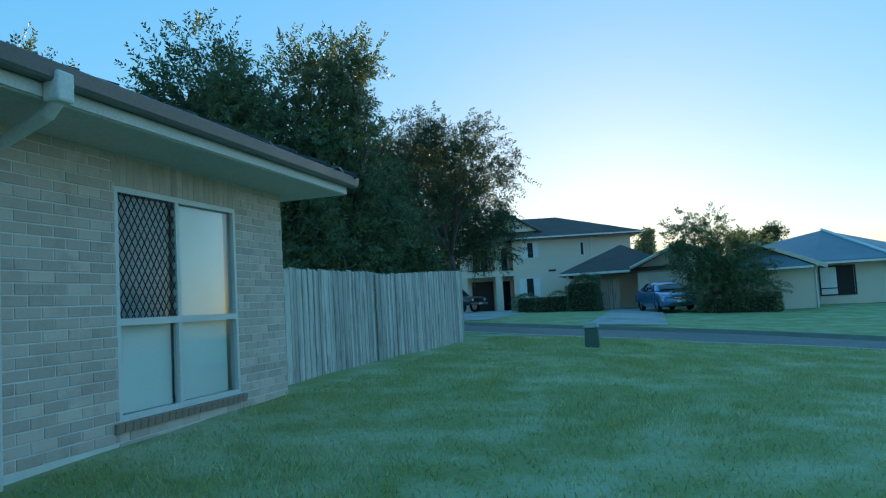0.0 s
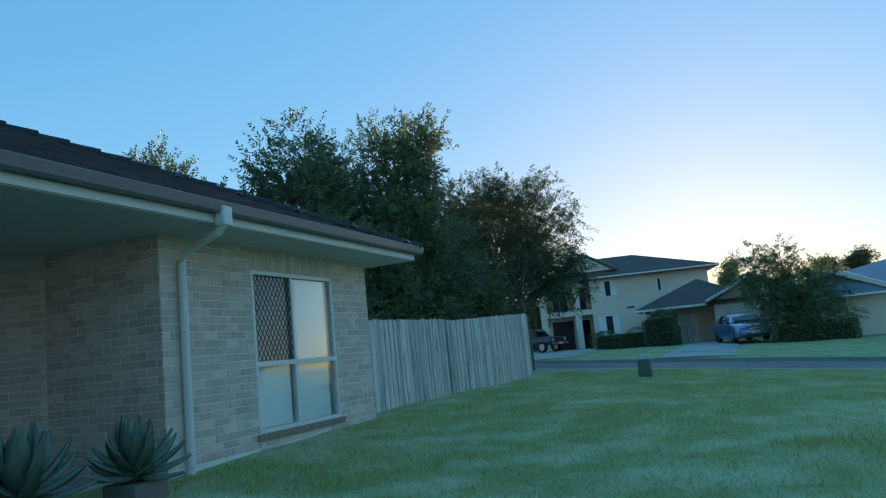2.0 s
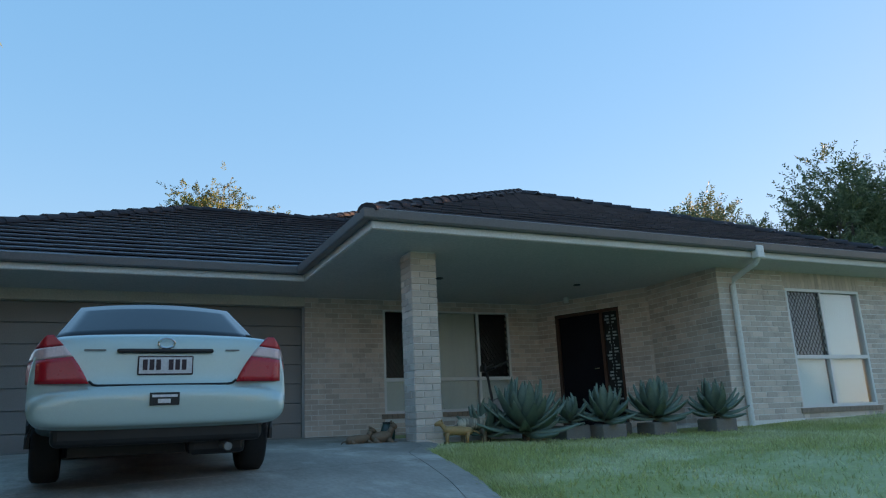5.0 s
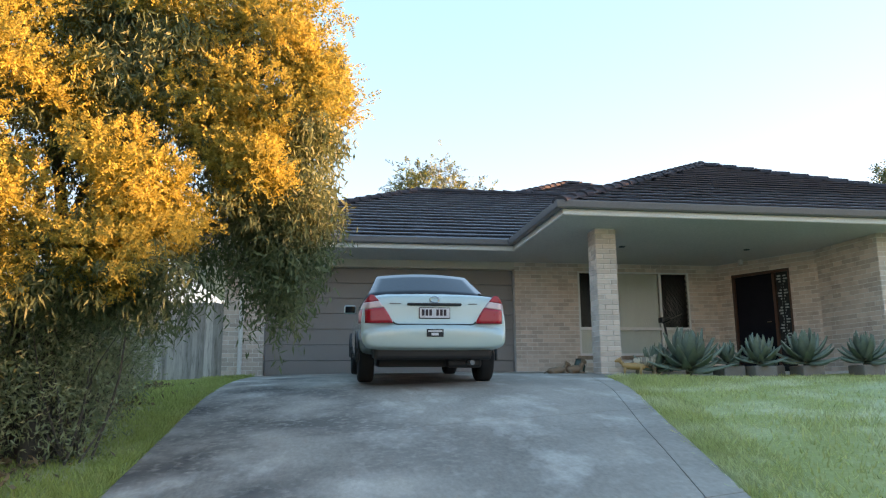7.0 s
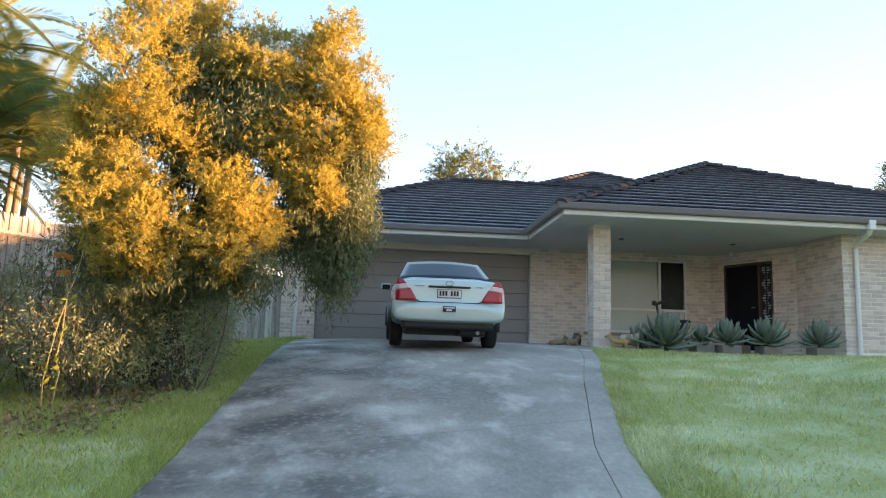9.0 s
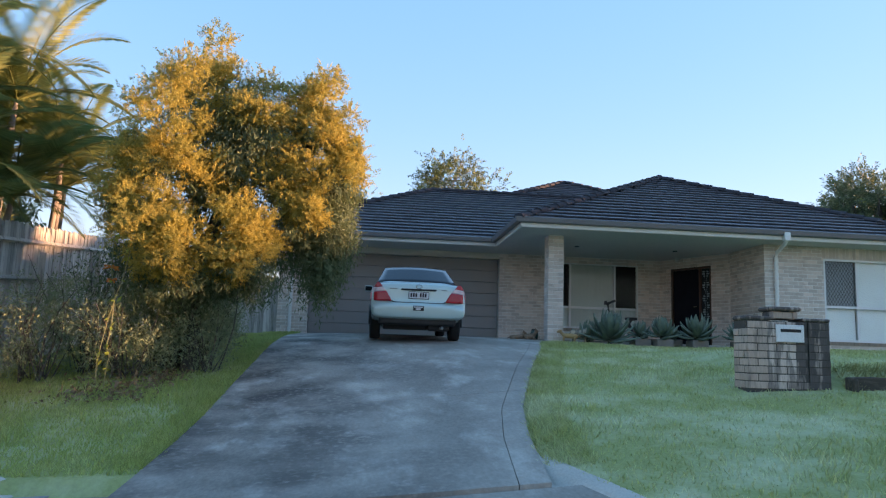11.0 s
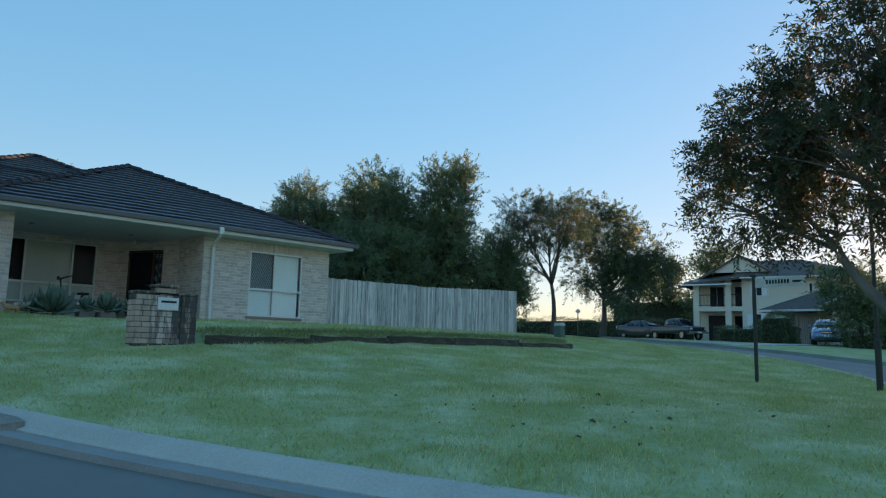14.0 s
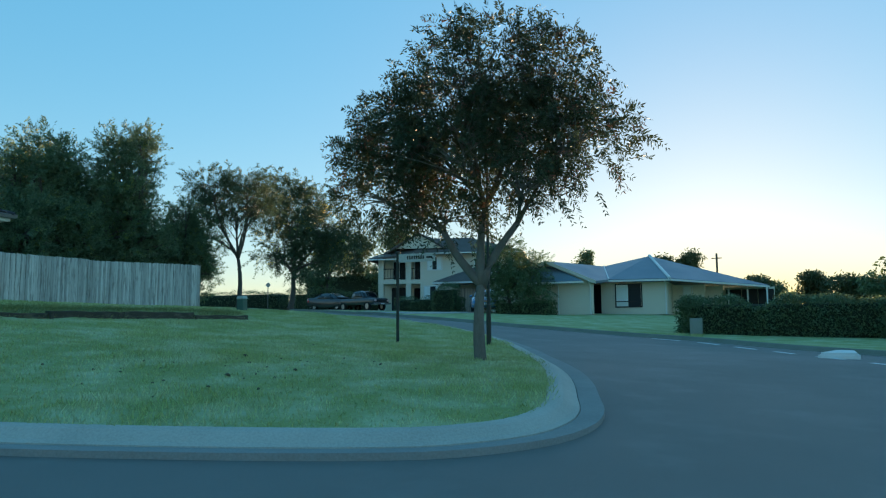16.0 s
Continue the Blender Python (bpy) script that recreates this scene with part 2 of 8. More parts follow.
STREET_BARK = shade("street_tree_bark", (0.20, 0.18, 0.155), 0.95, second=(0.10, 0.088, 0.075), scale=9, fine=60, stretch=(1, 1, 0.25), bump=0.8)
PALE_BARK = shade("pale_bark", (0.30, 0.27, 0.23), 0.9, second=(0.18, 0.16, 0.14), scale=7, fine=50, stretch=(1, 1, 0.25), bump=0.6)
GRASS = shade("lawn", (0.335, 0.37, 0.15), 0.95, second=(0.275, 0.305, 0.12), third=(0.55, 0.57, 0.38), scale=0.45, patch=(0.43, 0.66), fine=26, bump=0.9, bump_scale=30, spread=0.6, spec=0.12)
BLADE = shade("grass_blade", (0.435, 0.485, 0.19), 0.55, second=(0.355, 0.40, 0.155), third=(0.65, 0.675, 0.45), scale=0.45, patch=(0.43, 0.66), fine=9, bump=0, per="island", amount=0.35, trans=0.45, spec=0.3)


def leaf(name, c, second=None, third=None, trans=0.3, scale=0.8, rough=0.55, amount=0.35):
    return shade(name, c, rough, second=second, third=third, scale=scale, fine=6, bump=0, per="island", amount=amount, trans=trans, spec=0.3)


LEAF_DARK = leaf("leaf_dark", (0.135, 0.185, 0.095), (0.10, 0.15, 0.08), (0.18, 0.235, 0.11))
LEAF_OLIVE = leaf("leaf_olive", (0.08, 0.112, 0.058), (0.058, 0.082, 0.044), (0.105, 0.122, 0.06))
MORTAR_STAINED = shade("stained_mortar", (0.09, 0.075, 0.065), 0.95, second=(0.045, 0.04, 0.037), scale=5, fine=70, bump=0.4, world_space=True)
LEAF_STREET = leaf("leaf_street", (0.06, 0.08, 0.04), (0.047, 0.063, 0.033), (0.088, 0.08, 0.048))
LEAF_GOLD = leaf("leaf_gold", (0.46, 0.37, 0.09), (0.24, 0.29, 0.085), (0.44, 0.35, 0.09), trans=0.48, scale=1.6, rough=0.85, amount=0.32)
LEAF_RUST = leaf("leaf_rust", (0.16, 0.085, 0.06), (0.12, 0.075, 0.05), trans=0.35)
LEAF_TIP = leaf("leaf_tip", (0.24, 0.27, 0.08), (0.19, 0.24, 0.08), trans=0.4)
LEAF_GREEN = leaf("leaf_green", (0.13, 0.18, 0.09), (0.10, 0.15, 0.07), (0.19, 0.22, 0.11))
LEAF_SCRUB = leaf("leaf_scrub", (0.25, 0.315, 0.18), (0.20, 0.26, 0.145), (0.29, 0.35, 0.20), trans=0.2)
CAP_TILE = shade("ridge_cap_tile", (0.06, 0.058, 0.066), 0.85, spec=0.1, second=(0.045, 0.044, 0.05), scale=3, fine=50, bump=0.3, per="object", amount=0.2)
LEAF_PALM = leaf("leaf_palm", (0.21, 0.26, 0.085), (0.15, 0.20, 0.07), (0.32, 0.30, 0.09), trans=0.5)
LEAF_AGAVE = shade("agave_leaf", (0.17, 0.27, 0.215), 0.55, second=(0.11, 0.19, 0.15), scale=3, fine=20, bump=0.05, per="island", amount=0.2)
HOUSE_CREAM = shade("render_cream", (0.72, 0.66, 0.55), 0.85, second=(0.66, 0.605, 0.50), scale=0.5, fine=30, bump=0.15)
ROOF_BROWN = shade("brown_roof_tiles", (0.10, 0.072, 0.062), 0.75, second=(0.075, 0.055, 0.05), scale=0.8, fine=12, bump=0.4)
ROOF_BLUE = shade("blue_roof_steel", (0.15, 0.205, 0.255), 0.45, 0.2, second=(0.13, 0.18, 0.225), scale=0.5, fine=20, bump=0.05)
RUBBER = shade("tyre_rubber", (0.016, 0.016, 0.017), 0.85, fine=60, bump=0.2)
BLACK_PLASTIC = shade("black_plastic", (0.015, 0.015, 0.016), 0.5, fine=60, bump=0.05)
CHROME = shade("chrome", (0.7, 0.7, 0.7), 0.12, 1.0, fine=30, bump=0)
ALLOY = shade("alloy", (0.42, 0.42, 0.43), 0.35, 0.9, fine=40, bump=0.03)
CAR_SILVER = shade("pale_green_silver_paint", (0.40, 0.57, 0.56), 0.32, 0.25, second=(0.39, 0.56, 0.55), scale=1, fine=200, bump=0, coat=1.0)
CAR_BLUE = shade("blue_car_paint", (0.06, 0.20, 0.42), 0.3, 0.4, fine=200, bump=0, coat=1.0)
CAR_DARK = shade("dark_car_paint", (0.025, 0.03, 0.04), 0.35, 0.3, fine=200, bump=0, coat=0.8)
LENS_RED = shade("red_lens", (0.62, 0.010, 0.022), 0.3, second=(0.52, 0.008, 0.018), scale=12, fine=90, bump=0.05, coat=0.35)
LENS_CLEAR = shade("clear_lens", (0.78, 0.52, 0.52), 0.3, scale=14, fine=90, bump=0.05, coat=1.0)
PLATE_WHITE = shade("plate_white", (0.72, 0.72, 0.74), 0.4, fine=60, bump=0.02)
PLATE_DARK = shade("plate_dark", (0.05, 0.02, 0.03), 0.5, fine=60, bump=0.02)
BOX_GREEN = shade("service_box_green", (0.07, 0.13, 0.10), 0.6, second=(0.055, 0.105, 0.08), scale=3, fine=40, bump=0.1)
GREY_POST = shade("galvanised_steel", (0.20, 0.21, 0.21), 0.5, 0.6, fine=50, bump=0.1)
DARK_POST = shade("painted_post", (0.025, 0.035, 0.03), 0.6, fine=50, bump=0.1)
POT = shade("grey_pot", (0.22, 0.20, 0.18), 0.8, second=(0.15, 0.14, 0.13), scale=5, fine=60, bump=0.3)
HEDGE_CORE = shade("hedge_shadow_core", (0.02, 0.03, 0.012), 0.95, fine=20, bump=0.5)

# ---- the lie of the land ----
GX = (-22, -9, -3, 1, 4, 8, 13, 19, 40)
GY = (-25, -7, -2.5, 2, 8, 17, 27, 45)
GZ = np.array([
    (2.20, 1.40, 0.85, 0.50, 0.30, 0.05, -0.20, -0.35, -0.40),
    (2.45, 2.15, 1.90, 1.35, 0.90, 0.55, 0.30, 0.00, -0.15),
    (2.45, 2.20, 2.00, 1.65, 1.33, 0.87, 0.55, 0.25, -0.05),
    (2.45, 2.20, 2.00, 1.80, 1.50, 1.10, 0.80, 0.45, 0.05),
    (2.40, 2.30, 2.10, 1.80, 1.50, 1.10, 0.85, 0.65, 0.20),
    (2.50, 2.35, 2.10, 1.80, 1.60, 1.30, 1.00, 0.80, 0.45),
    (2.60, 2.35, 2.10, 1.90, 1.75, 1.55, 1.30, 1.10, 0.80),
    (2.75, 2.45, 2.30, 2.25, 2.15, 2.10, 1.95, 1.80, 1.40)])


def hermite_weights(nodes, q):
    """For each q the weights of all nodes in a smooth cubic through them."""
    u = np.asarray(nodes, float)
    q = np.clip(np.atleast_1d(np.asarray(q, float)), u[0], u[-1])
    n = len(u)
    i = np.clip(np.searchsorted(u, q) - 1, 0, n - 2)
    h = u[i + 1] - u[i]
    s = (q - u[i]) / h
    w = np.zeros((len(q), n))
    r = np.arange(len(q))
    w[r, i] += (1 + 2 * s) * (1 - s) ** 2
    w[r, i + 1] += s * s * (3 - 2 * s)
    for k, c in ((i, s * (1 - s) ** 2 * h), (i + 1, s * s * (s - 1) * h)):
        a, b = np.maximum(k - 1, 0), np.minimum(k + 1, n - 1)
        np.add.at(w, (r, b), c / (u[b] - u[a]))
        np.add.at(w, (r, a), -c / (u[b] - u[a]))
    return w


def land(x, y):
    x, y = np.atleast_1d(np.asarray(x, float)), np.atleast_1d(np.asarray(y, float))
    return np.einsum("ni,ij,nj->n", hermite_weights(GY, y), GZ, hermite_weights(GX, x))


ROAD_NEAR = smooth_line([(5.6, -4.3), (9.0, -3.2), (12.2, -2.0), (14.2, -0.9), (14.75, 0.3), (14.5, 1.7), (13.9, 3.8), (12.8, 6.6), (11.1, 10.4), (9.2, 13.6), (6.8, 16.3), (4.0, 18.3), (0.5, 19.4), (-3.2, 20.6), (-6.2, 22.6), (-14.0, 28.0), (-26.0, 36.0), (-50.0, 50.0)], 0.5)
ROAD_FAR = smooth_line([(-46.0, 57.0), (-22.0, 42.0), (-8.5, 30.5), (-3.8, 27.2), (1.8, 24.6), (7.5, 21.2), (9.9, 20.4), (12.3, 19.3), (14.2, 18.4), (15.4, 17.5), (16.5, 16.2), (18.2, 14.2), (20.3, 12.2), (27.0, 7.0), (45.0, -3.0), (80.0, -22.0)], 0.5)
ROAD_SOUTH = [(80.0, -34.0), (40.0, -24.0), (22.0, -14.0), (14.0, -10.8), (9.0, -9.6), (5.6, -8.4)]
ROAD_LINE = np.array([(p.x, p.y) for p in ROAD_NEAR] + [(p.x, p.y) for p in ROAD_FAR] + ROAD_SOUTH)


def road_depth(x, y):
    """How far inside the road's outline each point lies; negative outside."""
    x, y = np.asarray(x, float), np.asarray(y, float)
    a, b = ROAD_LINE, np.roll(ROAD_LINE, -1, axis=0)
    best, inside = np.full(x.shape, 1e9), np.zeros(x.shape, bool)
    for (ax, ay), (bx, by) in zip(a, b):
        dx, dy = bx - ax, by - ay
        t = np.clip(((x - ax) * dx + (y - ay) * dy) / (dx * dx + dy * dy + 1e-12), 0, 1)
        best = np.minimum(best, np.hypot(x - ax - t * dx, y - ay - t * dy))
        if ay != by:
            inside ^= ((ay > y) != (by > y)) & (x < (bx - ax) * (y - ay) / (by - ay) + ax)
    return np.where(inside, best, -best)


def ease(v, lo, hi):
    s = np.clip((v - lo) / (hi - lo), 0, 1)
    return s * s * (3 - 2 * s)


WALL_LINE = smooth_line([(3.75, -0.1), (3.65, 2.3), (3.35, 4.4), (3.1, 6.6), (3.1, 8.6), (3.45, 10.4)], 0.3)


def terrace(x, y):
    """The bank of lawn held up by the sleeper wall."""
    wx = np.interp(y, [p.y for p in WALL_LINE], [p.x for p in WALL_LINE])
    return 0.20 * ease(wx - x, 0.02, 0.22) * ease(x, -3.0, 2.5) * ease(y, -0.6, 0.1) * (1 - ease(y, 9.6, 12.0))


def lawn(x, y):
    """The height of the grass."""
    x, y = np.atleast_1d(np.asarray(x, float)), np.atleast_1d(np.asarray(y, float))
    return land(x, y) + terrace(x, y)


def lz(x, y):
    return float(lawn(x, y)[0])


def rz_(x, y):
    return float(land(x, y)[0]) - 0.10


def spaced(lo, hi, step, far):
    mid = list(np.arange(lo, hi + 1e-6, step))
    out, d = [], step
    a, b = [], []
    v = mid[0]
    while v > -far:
        d *= 1.25
        v -= d
        a.append(v)
    v, d = mid[-1], step
    while v < far:
        d *= 1.25
        v += d
        b.append(v)
    return np.array(a[::-1] + mid + b)


gx, gy = spaced(-10, 20, 0.28, 2500), spaced(-11, 27, 0.30, 2500)
X, Y = np.meshgrid(gx, gy)
xf, yf = X.ravel(), Y.ravel()
near = (xf > -90) & (xf < 110) & (yf > -60) & (yf < 90)
dep = np.full(xf.shape, -9.0)
dep[near] = road_depth(xf[near], yf[near])
zf = lawn(xf, yf) - 0.35 * ease(dep, 0.05, 0.42)
zf = zf + np.where(near, 0.012 * np.sin(xf * 2.1 + 1.3 * np.sin(yf * 1.7)) * np.cos(yf * 1.9), 0)
# the slab and the drive lie a little into the ground
zf -= 0.10 * ((xf < -3.0) & (xf > -8.6) & (yf > -7.2) & (yf < -2.3)) + 0.10 * ((xf >= -3.0) & (xf < 5.4) & (yf > -7.2) & (yf < -2.35 - 0.24 * (xf + 3.0)))
ny, nx = X.shape
idx = np.arange(nx * ny).reshape(ny, nx)
quads = np.stack([idx[:-1, :-1], idx[:-1, 1:], idx[1:, 1:], idx[1:, :-1]], -1).reshape(-1, 4)
structure(fast_mesh("ground", np.stack([xf, yf, zf], 1), quads, GRASS, smooth=True), "mown lawn with pale dew and bare patches", "lawn")

# road surface: a grid cut by the outline
rx, ry = np.arange(-50, 80.1, 0.3), np.arange(-34, 58.1, 0.3)
X, Y = np.meshgrid(rx, ry)
d = road_depth(X.ravel(), Y.ravel()).reshape(X.shape)
Z = (land(X.ravel(), Y.ravel()) - 0.10).reshape(X.shape)
ny, nx = X.shape
idx = np.arange(nx * ny).reshape(ny, nx)
ok = (d[:-1, :-1] > 0.02) & (d[:-1, 1:] > 0.02) & (d[1:, 1:] > 0.02) & (d[1:, :-1] > 0.02)
quads = np.stack([idx[:-1, :-1], idx[:-1, 1:], idx[1:, 1:], idx[1:, :-1]], -1)[ok]
used, inv = np.unique(quads, return_inverse=True)
structure(fast_mesh("road", np.stack([X.ravel(), Y.ravel(), Z.ravel()], 1)[used], inv.reshape(-1, 4), ASPHALT, smooth=True), "grey asphalt street surface", "road")


def kerb(name, line, side, stone=KERB):
    """A rolled concrete kerb and its flat gutter along a line; side: +1 when the road lies to the right of its way."""
    line = smooth_line([(p.x, p.y) for p in line], 0.2)
    rows = []
    for i, p in enumerate(line):
        q = line[min(i + 1, len(line) - 1)] - line[max(i - 1, 0)]
        nrm = Vector((q.y, -q.x, 0)).normalized() * side
        rows.append((p, nrm, rz_(p.x, p.y) + 0.10))
    for nm, lab, mt, profile in ((name, "rolled concrete kerb", stone, ((-0.10, -0.20), (-0.10, 0.012), (-0.04, 0.022), (0.03, 0.020), (0.08, 0.004), (0.13, -0.030), (0.18, -0.065), (0.235, -0.084), (0.24, -0.20))),
                                 (name.replace("kerb", "gutter"), "grey concrete gutter along the kerb", GUTTER_CONCRETE, ((0.24, -0.20), (0.245, -0.094), (0.48, -0.086), (0.49, -0.20)))):
        k = len(profile)
        vs = [(p.x + nrm.x * a, p.y + nrm.y * a, z + b) for p, nrm, z in rows for a, b in profile]
        qs = [(i * k + j, i * k + j + 1, (i + 1) * k + j + 1, (i + 1) * k + j) for i in range(len(rows) - 1) for j in range(k - 1)]
        structure(fast_mesh(nm, vs, qs, mt, smooth=False), lab, "kerb")


kerb("kerb_near", ROAD_NEAR, 1)
kerb("kerb_far", ROAD_FAR, 1, KERB_MOSSY)
kerb("kerb_south", smooth_line(ROAD_SOUTH, 0.5), 1)

# broken edge line and a painted nose on the far side of the street
DASH_LINE = [(13.5, 18.1), (14.5, 17.3), (15.25, 16.45), (15.95, 15.25), (16.55, 14.19), (17.1, 13.13), (17.66, 12.03), (19.95, 7.58)]
marks = smooth_line(DASH_LINE, 0.1)
for s in range(0, len(marks) - 11, 19):
    run = marks[s:s + 12]
    vs = []
    for i, p in enumerate(run):
        q = run[min(i + 1, len(run) - 1)] - run[max(i - 1, 0)]
        nrm = Vector((q.y, -q.x, 0)).normalized() * 0.065
        vs += [(p.x + k * nrm.x, p.y + k * nrm.y, rz_(p.x, p.y) + 0.010) for k in (-1, 1)]
    structure(fast_mesh("road_marking", vs, [(2 * i, 2 * i + 1, 2 * i + 3, 2 * i + 2) for i in range(len(run) - 1)], ROAD_PAINT), "white painted dash on the road", "road marking")

# ---- concrete drive of separate slabs ----
def drive_edge(x):
    return float(np.interp(x, [-8.4, -5.0, -4.0, -3.1, -1.1, 1.2, 2.3, 4.0, 5.2, 6.6], [-1.3, -1.3, -1.5, -2.05, -2.53, -3.21, -3.5, -3.95, -4.15, -4.3]))


DRIVE = shade("drive_concrete", (0.43, 0.38, 0.33), 0.92, spec=0.2, second=(0.20, 0.175, 0.152), third=(0.55, 0.51, 0.46), scale=0.8, fine=34, bump=0.3, spread=0.34, stretch=(0.45, 1, 1))
dn, dl = DRIVE.node_tree.nodes, DRIVE.node_tree.links
dp = dn["Principled BSDF"]
clean = dp.inputs["Base Color"].links[0].from_socket


def drive_noise(scale, detail, lo, hi):
    t, m = dn.new("ShaderNodeTexNoise"), dn.new("ShaderNodeMapRange")
    t.inputs["Scale"].default_value, t.inputs["Detail"].default_value = scale, detail
    m.inputs["From Min"].default_value, m.inputs["From Max"].default_value = lo, hi
    dl.new(dn.new("ShaderNodeTexCoord").outputs["Object"], t.inputs["Vector"])
    dl.new(t.outputs["Fac"], m.inputs["Value"])
    return m.outputs["Result"]


def drive_mul(a, b):
    m = dn.new("ShaderNodeMath")
    m.operation = "MULTIPLY"
    dl.new(a, m.inputs[0]), dl.new(b, m.inputs[1])
    return m.outputs[0]


# old tyre and mould stains: heavy on the side of the golden tree, blotchy elsewhere
side = dn.new("ShaderNodeSeparateXYZ")
dl.new(dn.new("ShaderNodeTexCoord").outputs["Object"], side.inputs[0])
reach = dn.new("ShaderNodeMapRange")
for key, val in (("From Min", -4.4), ("From Max", -6.6), ("To Min", 0.25), ("To Max", 1.0)):
    reach.inputs[key].default_value = val
dl.new(side.outputs["Y"], reach.inputs["Value"])
stain = drive_mul(drive_mul(drive_noise(1.1, 6.0, 0.36, 0.62), reach.outputs["Result"]), drive_noise(14.0, 3.0, 0.15, 0.5))
mixer = dn.new("ShaderNodeMix")
mixer.data_type = "RGBA"
mixer.inputs[7].default_value = (0.10, 0.09, 0.083, 1)
dl.new(stain, mixer.inputs[0]), dl.new(clean, mixer.inputs[6]), dl.new(mixer.outputs[2], dp.inputs["Base Color"])

drive = structure(new("driveway"), "stained concrete driveway rising to the garage", "driveway")


def slab(name, x0, x1, lo, hi, top, thick, material, parent):
    """A slab on the slope between two edges lo(x), hi(x)."""
    n, k = max(2, int((x1 - x0) / 0.25)), 9
    vs = []
    for i in range(n + 1):
        x = x0 + (x1 - x0) * i / n
        for j in range(k + 1):
            y = lo(x) + (hi(x) - lo(x)) * j / k
            vs.append((x, y, float(land(x, y)[0]) + top))
    m = len(vs)
    vs += [(x, y, z - thick) for x, y, z in vs]
    qs = []
    for i in range(n):
        for j in range(k):
            a = i * (k + 1) + j
            qs.append((a, a + k + 1, a + k + 2, a + 1))
    for i in range(n):
        a, b = i * (k + 1), (i + 1) * (k + 1)
        qs += [(a, a + m, b + m, b), (a + k, b + k, b + k + m, a + k + m)]
    for j in range(k):
        a = n * (k + 1) + j
        qs += [(j, j + 1, j + 1 + m, j + m), (a, a + m, a + 1 + m, a + 1)]
    return fast_mesh(name, vs, qs, material, parent)


cuts = (-8.3, -5.2, -2.4, 0.4, 3.1, 6.6)
for x0, x1 in zip(cuts, cuts[1:]):
    slab("slab", x0 + 0.006, x1 - 0.006, lambda x: -7.36, lambda x: drive_edge(x) - 0.232, 0.03, 0.10, DRIVE, drive)
    slab("edge_strip", x0 + 0.006, x1 - 0.006, lambda x: drive_edge(x) - 0.225, lambda x: drive_edge(x), 0.03, 0.10, DRIVE, drive)
slab("slab", 6.61, 7.9, lambda x: -8.0, lambda x: -3.75, 0.0, 0.10, DRIVE, drive)

# ---- the brick house ----
SOF, FLOOR = 4.55, 2.17           # soffit and floor heights
XW, XG = -4.46, -8.20             # front of the wing, front of garage and porch wall
COURSE, BRICK_L, JOINT = 0.086, 0.230, 0.010
house = thing("house", "single-storey brick house with dark tiled hip roof", "house")
brick_mesh = {}


def brick_data(length, height, depth, material):
    key = (round(length, 2), round(height, 3), round(depth, 3), material.name)
    if key not in brick_mesh:
        bm = boxes((0, key[0], -key[2], 0.0, 0, key[1]))
        bmesh.ops.bevel(bm, geom=[e for e in bm.edges if all(v.co.y > -0.001 for v in e.verts)], offset=0.004, segments=1, affect="EDGES")
        me = bpy.data.meshes.new("brick")
        bm.to_mesh(me)
        bm.free()
        me.materials.append(material)
        brick_mesh[key] = me
    return brick_mesh[key]


def brick_spots(length, z0, z1, openings, shift=0.0):
    """Places (u, z, length) of the bricks of one wall face in stretcher bond."""
    out, k = [], 0
    z = z0
    while z + COURSE - JOINT <= z1 + 0.03:
        u = -(BRICK_L + JOINT) / 2 * ((k + int(shift)) % 2)
        while u < length - 0.02:
            spans = [(max(0.0, u), min(length, u + BRICK_L))]
            for a, b, c, d in openings:
                if z + COURSE > c + 0.02 and z + 0.03 < d:
                    nxt = []
                    for s, e in spans:
                        if e <= a or s >= b:
                            nxt.append((s, e))
                        else:
                            nxt += [(s, a)] * (a - s > 0.03) + [(b, e)] * (e - b > 0.03)
                    spans = nxt
            out += [(s, z, e - s) for s, e in spans if e - s > 0.03]
            u += BRICK_L + JOINT
        z += COURSE
        k += 1
    return out


def brick_face(parent, origin, way, length, z0, z1, openings=(), separate=False, shift=0.0, material=None, jitter=0.003):
    """Bricks on one face. way: direction of u; the outside lies to the right of it (x, y)."""
    ux, uy = way
    spots = brick_spots(length, z0, z1, openings, shift)
    rot = Matrix(((ux, uy, 0, origin[0]), (uy, -ux, 0, origin[1]), (0, 0, 1, 0), (0, 0, 0, 1)))
    # local: x along the wall, y outwards
    if separate:
        for s, z, ln in spots:
            ob = new("brick", brick_data(ln, COURSE - JOINT, 0.05, material or BRICK))
            ob.parent = parent
            ob.matrix_local = parent.matrix_world.inverted() @ rot @ Matrix.Translation((s, rnd.uniform(-jitter, jitter) + 0.006, z + rnd.uniform(-0.001, 0.001)))
        return
    vs, qs = [], []
    h = COURSE - JOINT
    for s, z, ln in spots:
        o = rnd.uniform(-jitter, jitter) + 0.006
        b = len(vs)
        for y in (o - 0.03, o):
            for dx, dz in ((0, 0), (ln, 0), (ln, h), (0, h)):
                vs.append(rot @ Vector((s + dx, y, z + dz)))
        qs += [(b + 7, b + 6, b + 5, b + 4), (b + 3, b + 7, b + 4, b), (b + 5, b + 6, b + 2, b + 1), (b + 2, b + 6, b + 7, b + 3), (b + 4, b + 5, b + 1, b)]
    ob = fast_mesh("brickwork", vs, qs, material or BRICK_JOINED, parent)
    ob["kind"] = "stuff"
    return ob


def wall(name, dims, label=""):
    bm = boxes(*dims)
    return part(name, bm, MORTAR, house, label)


Z0 = 1.85                          # walls go a little into the ground
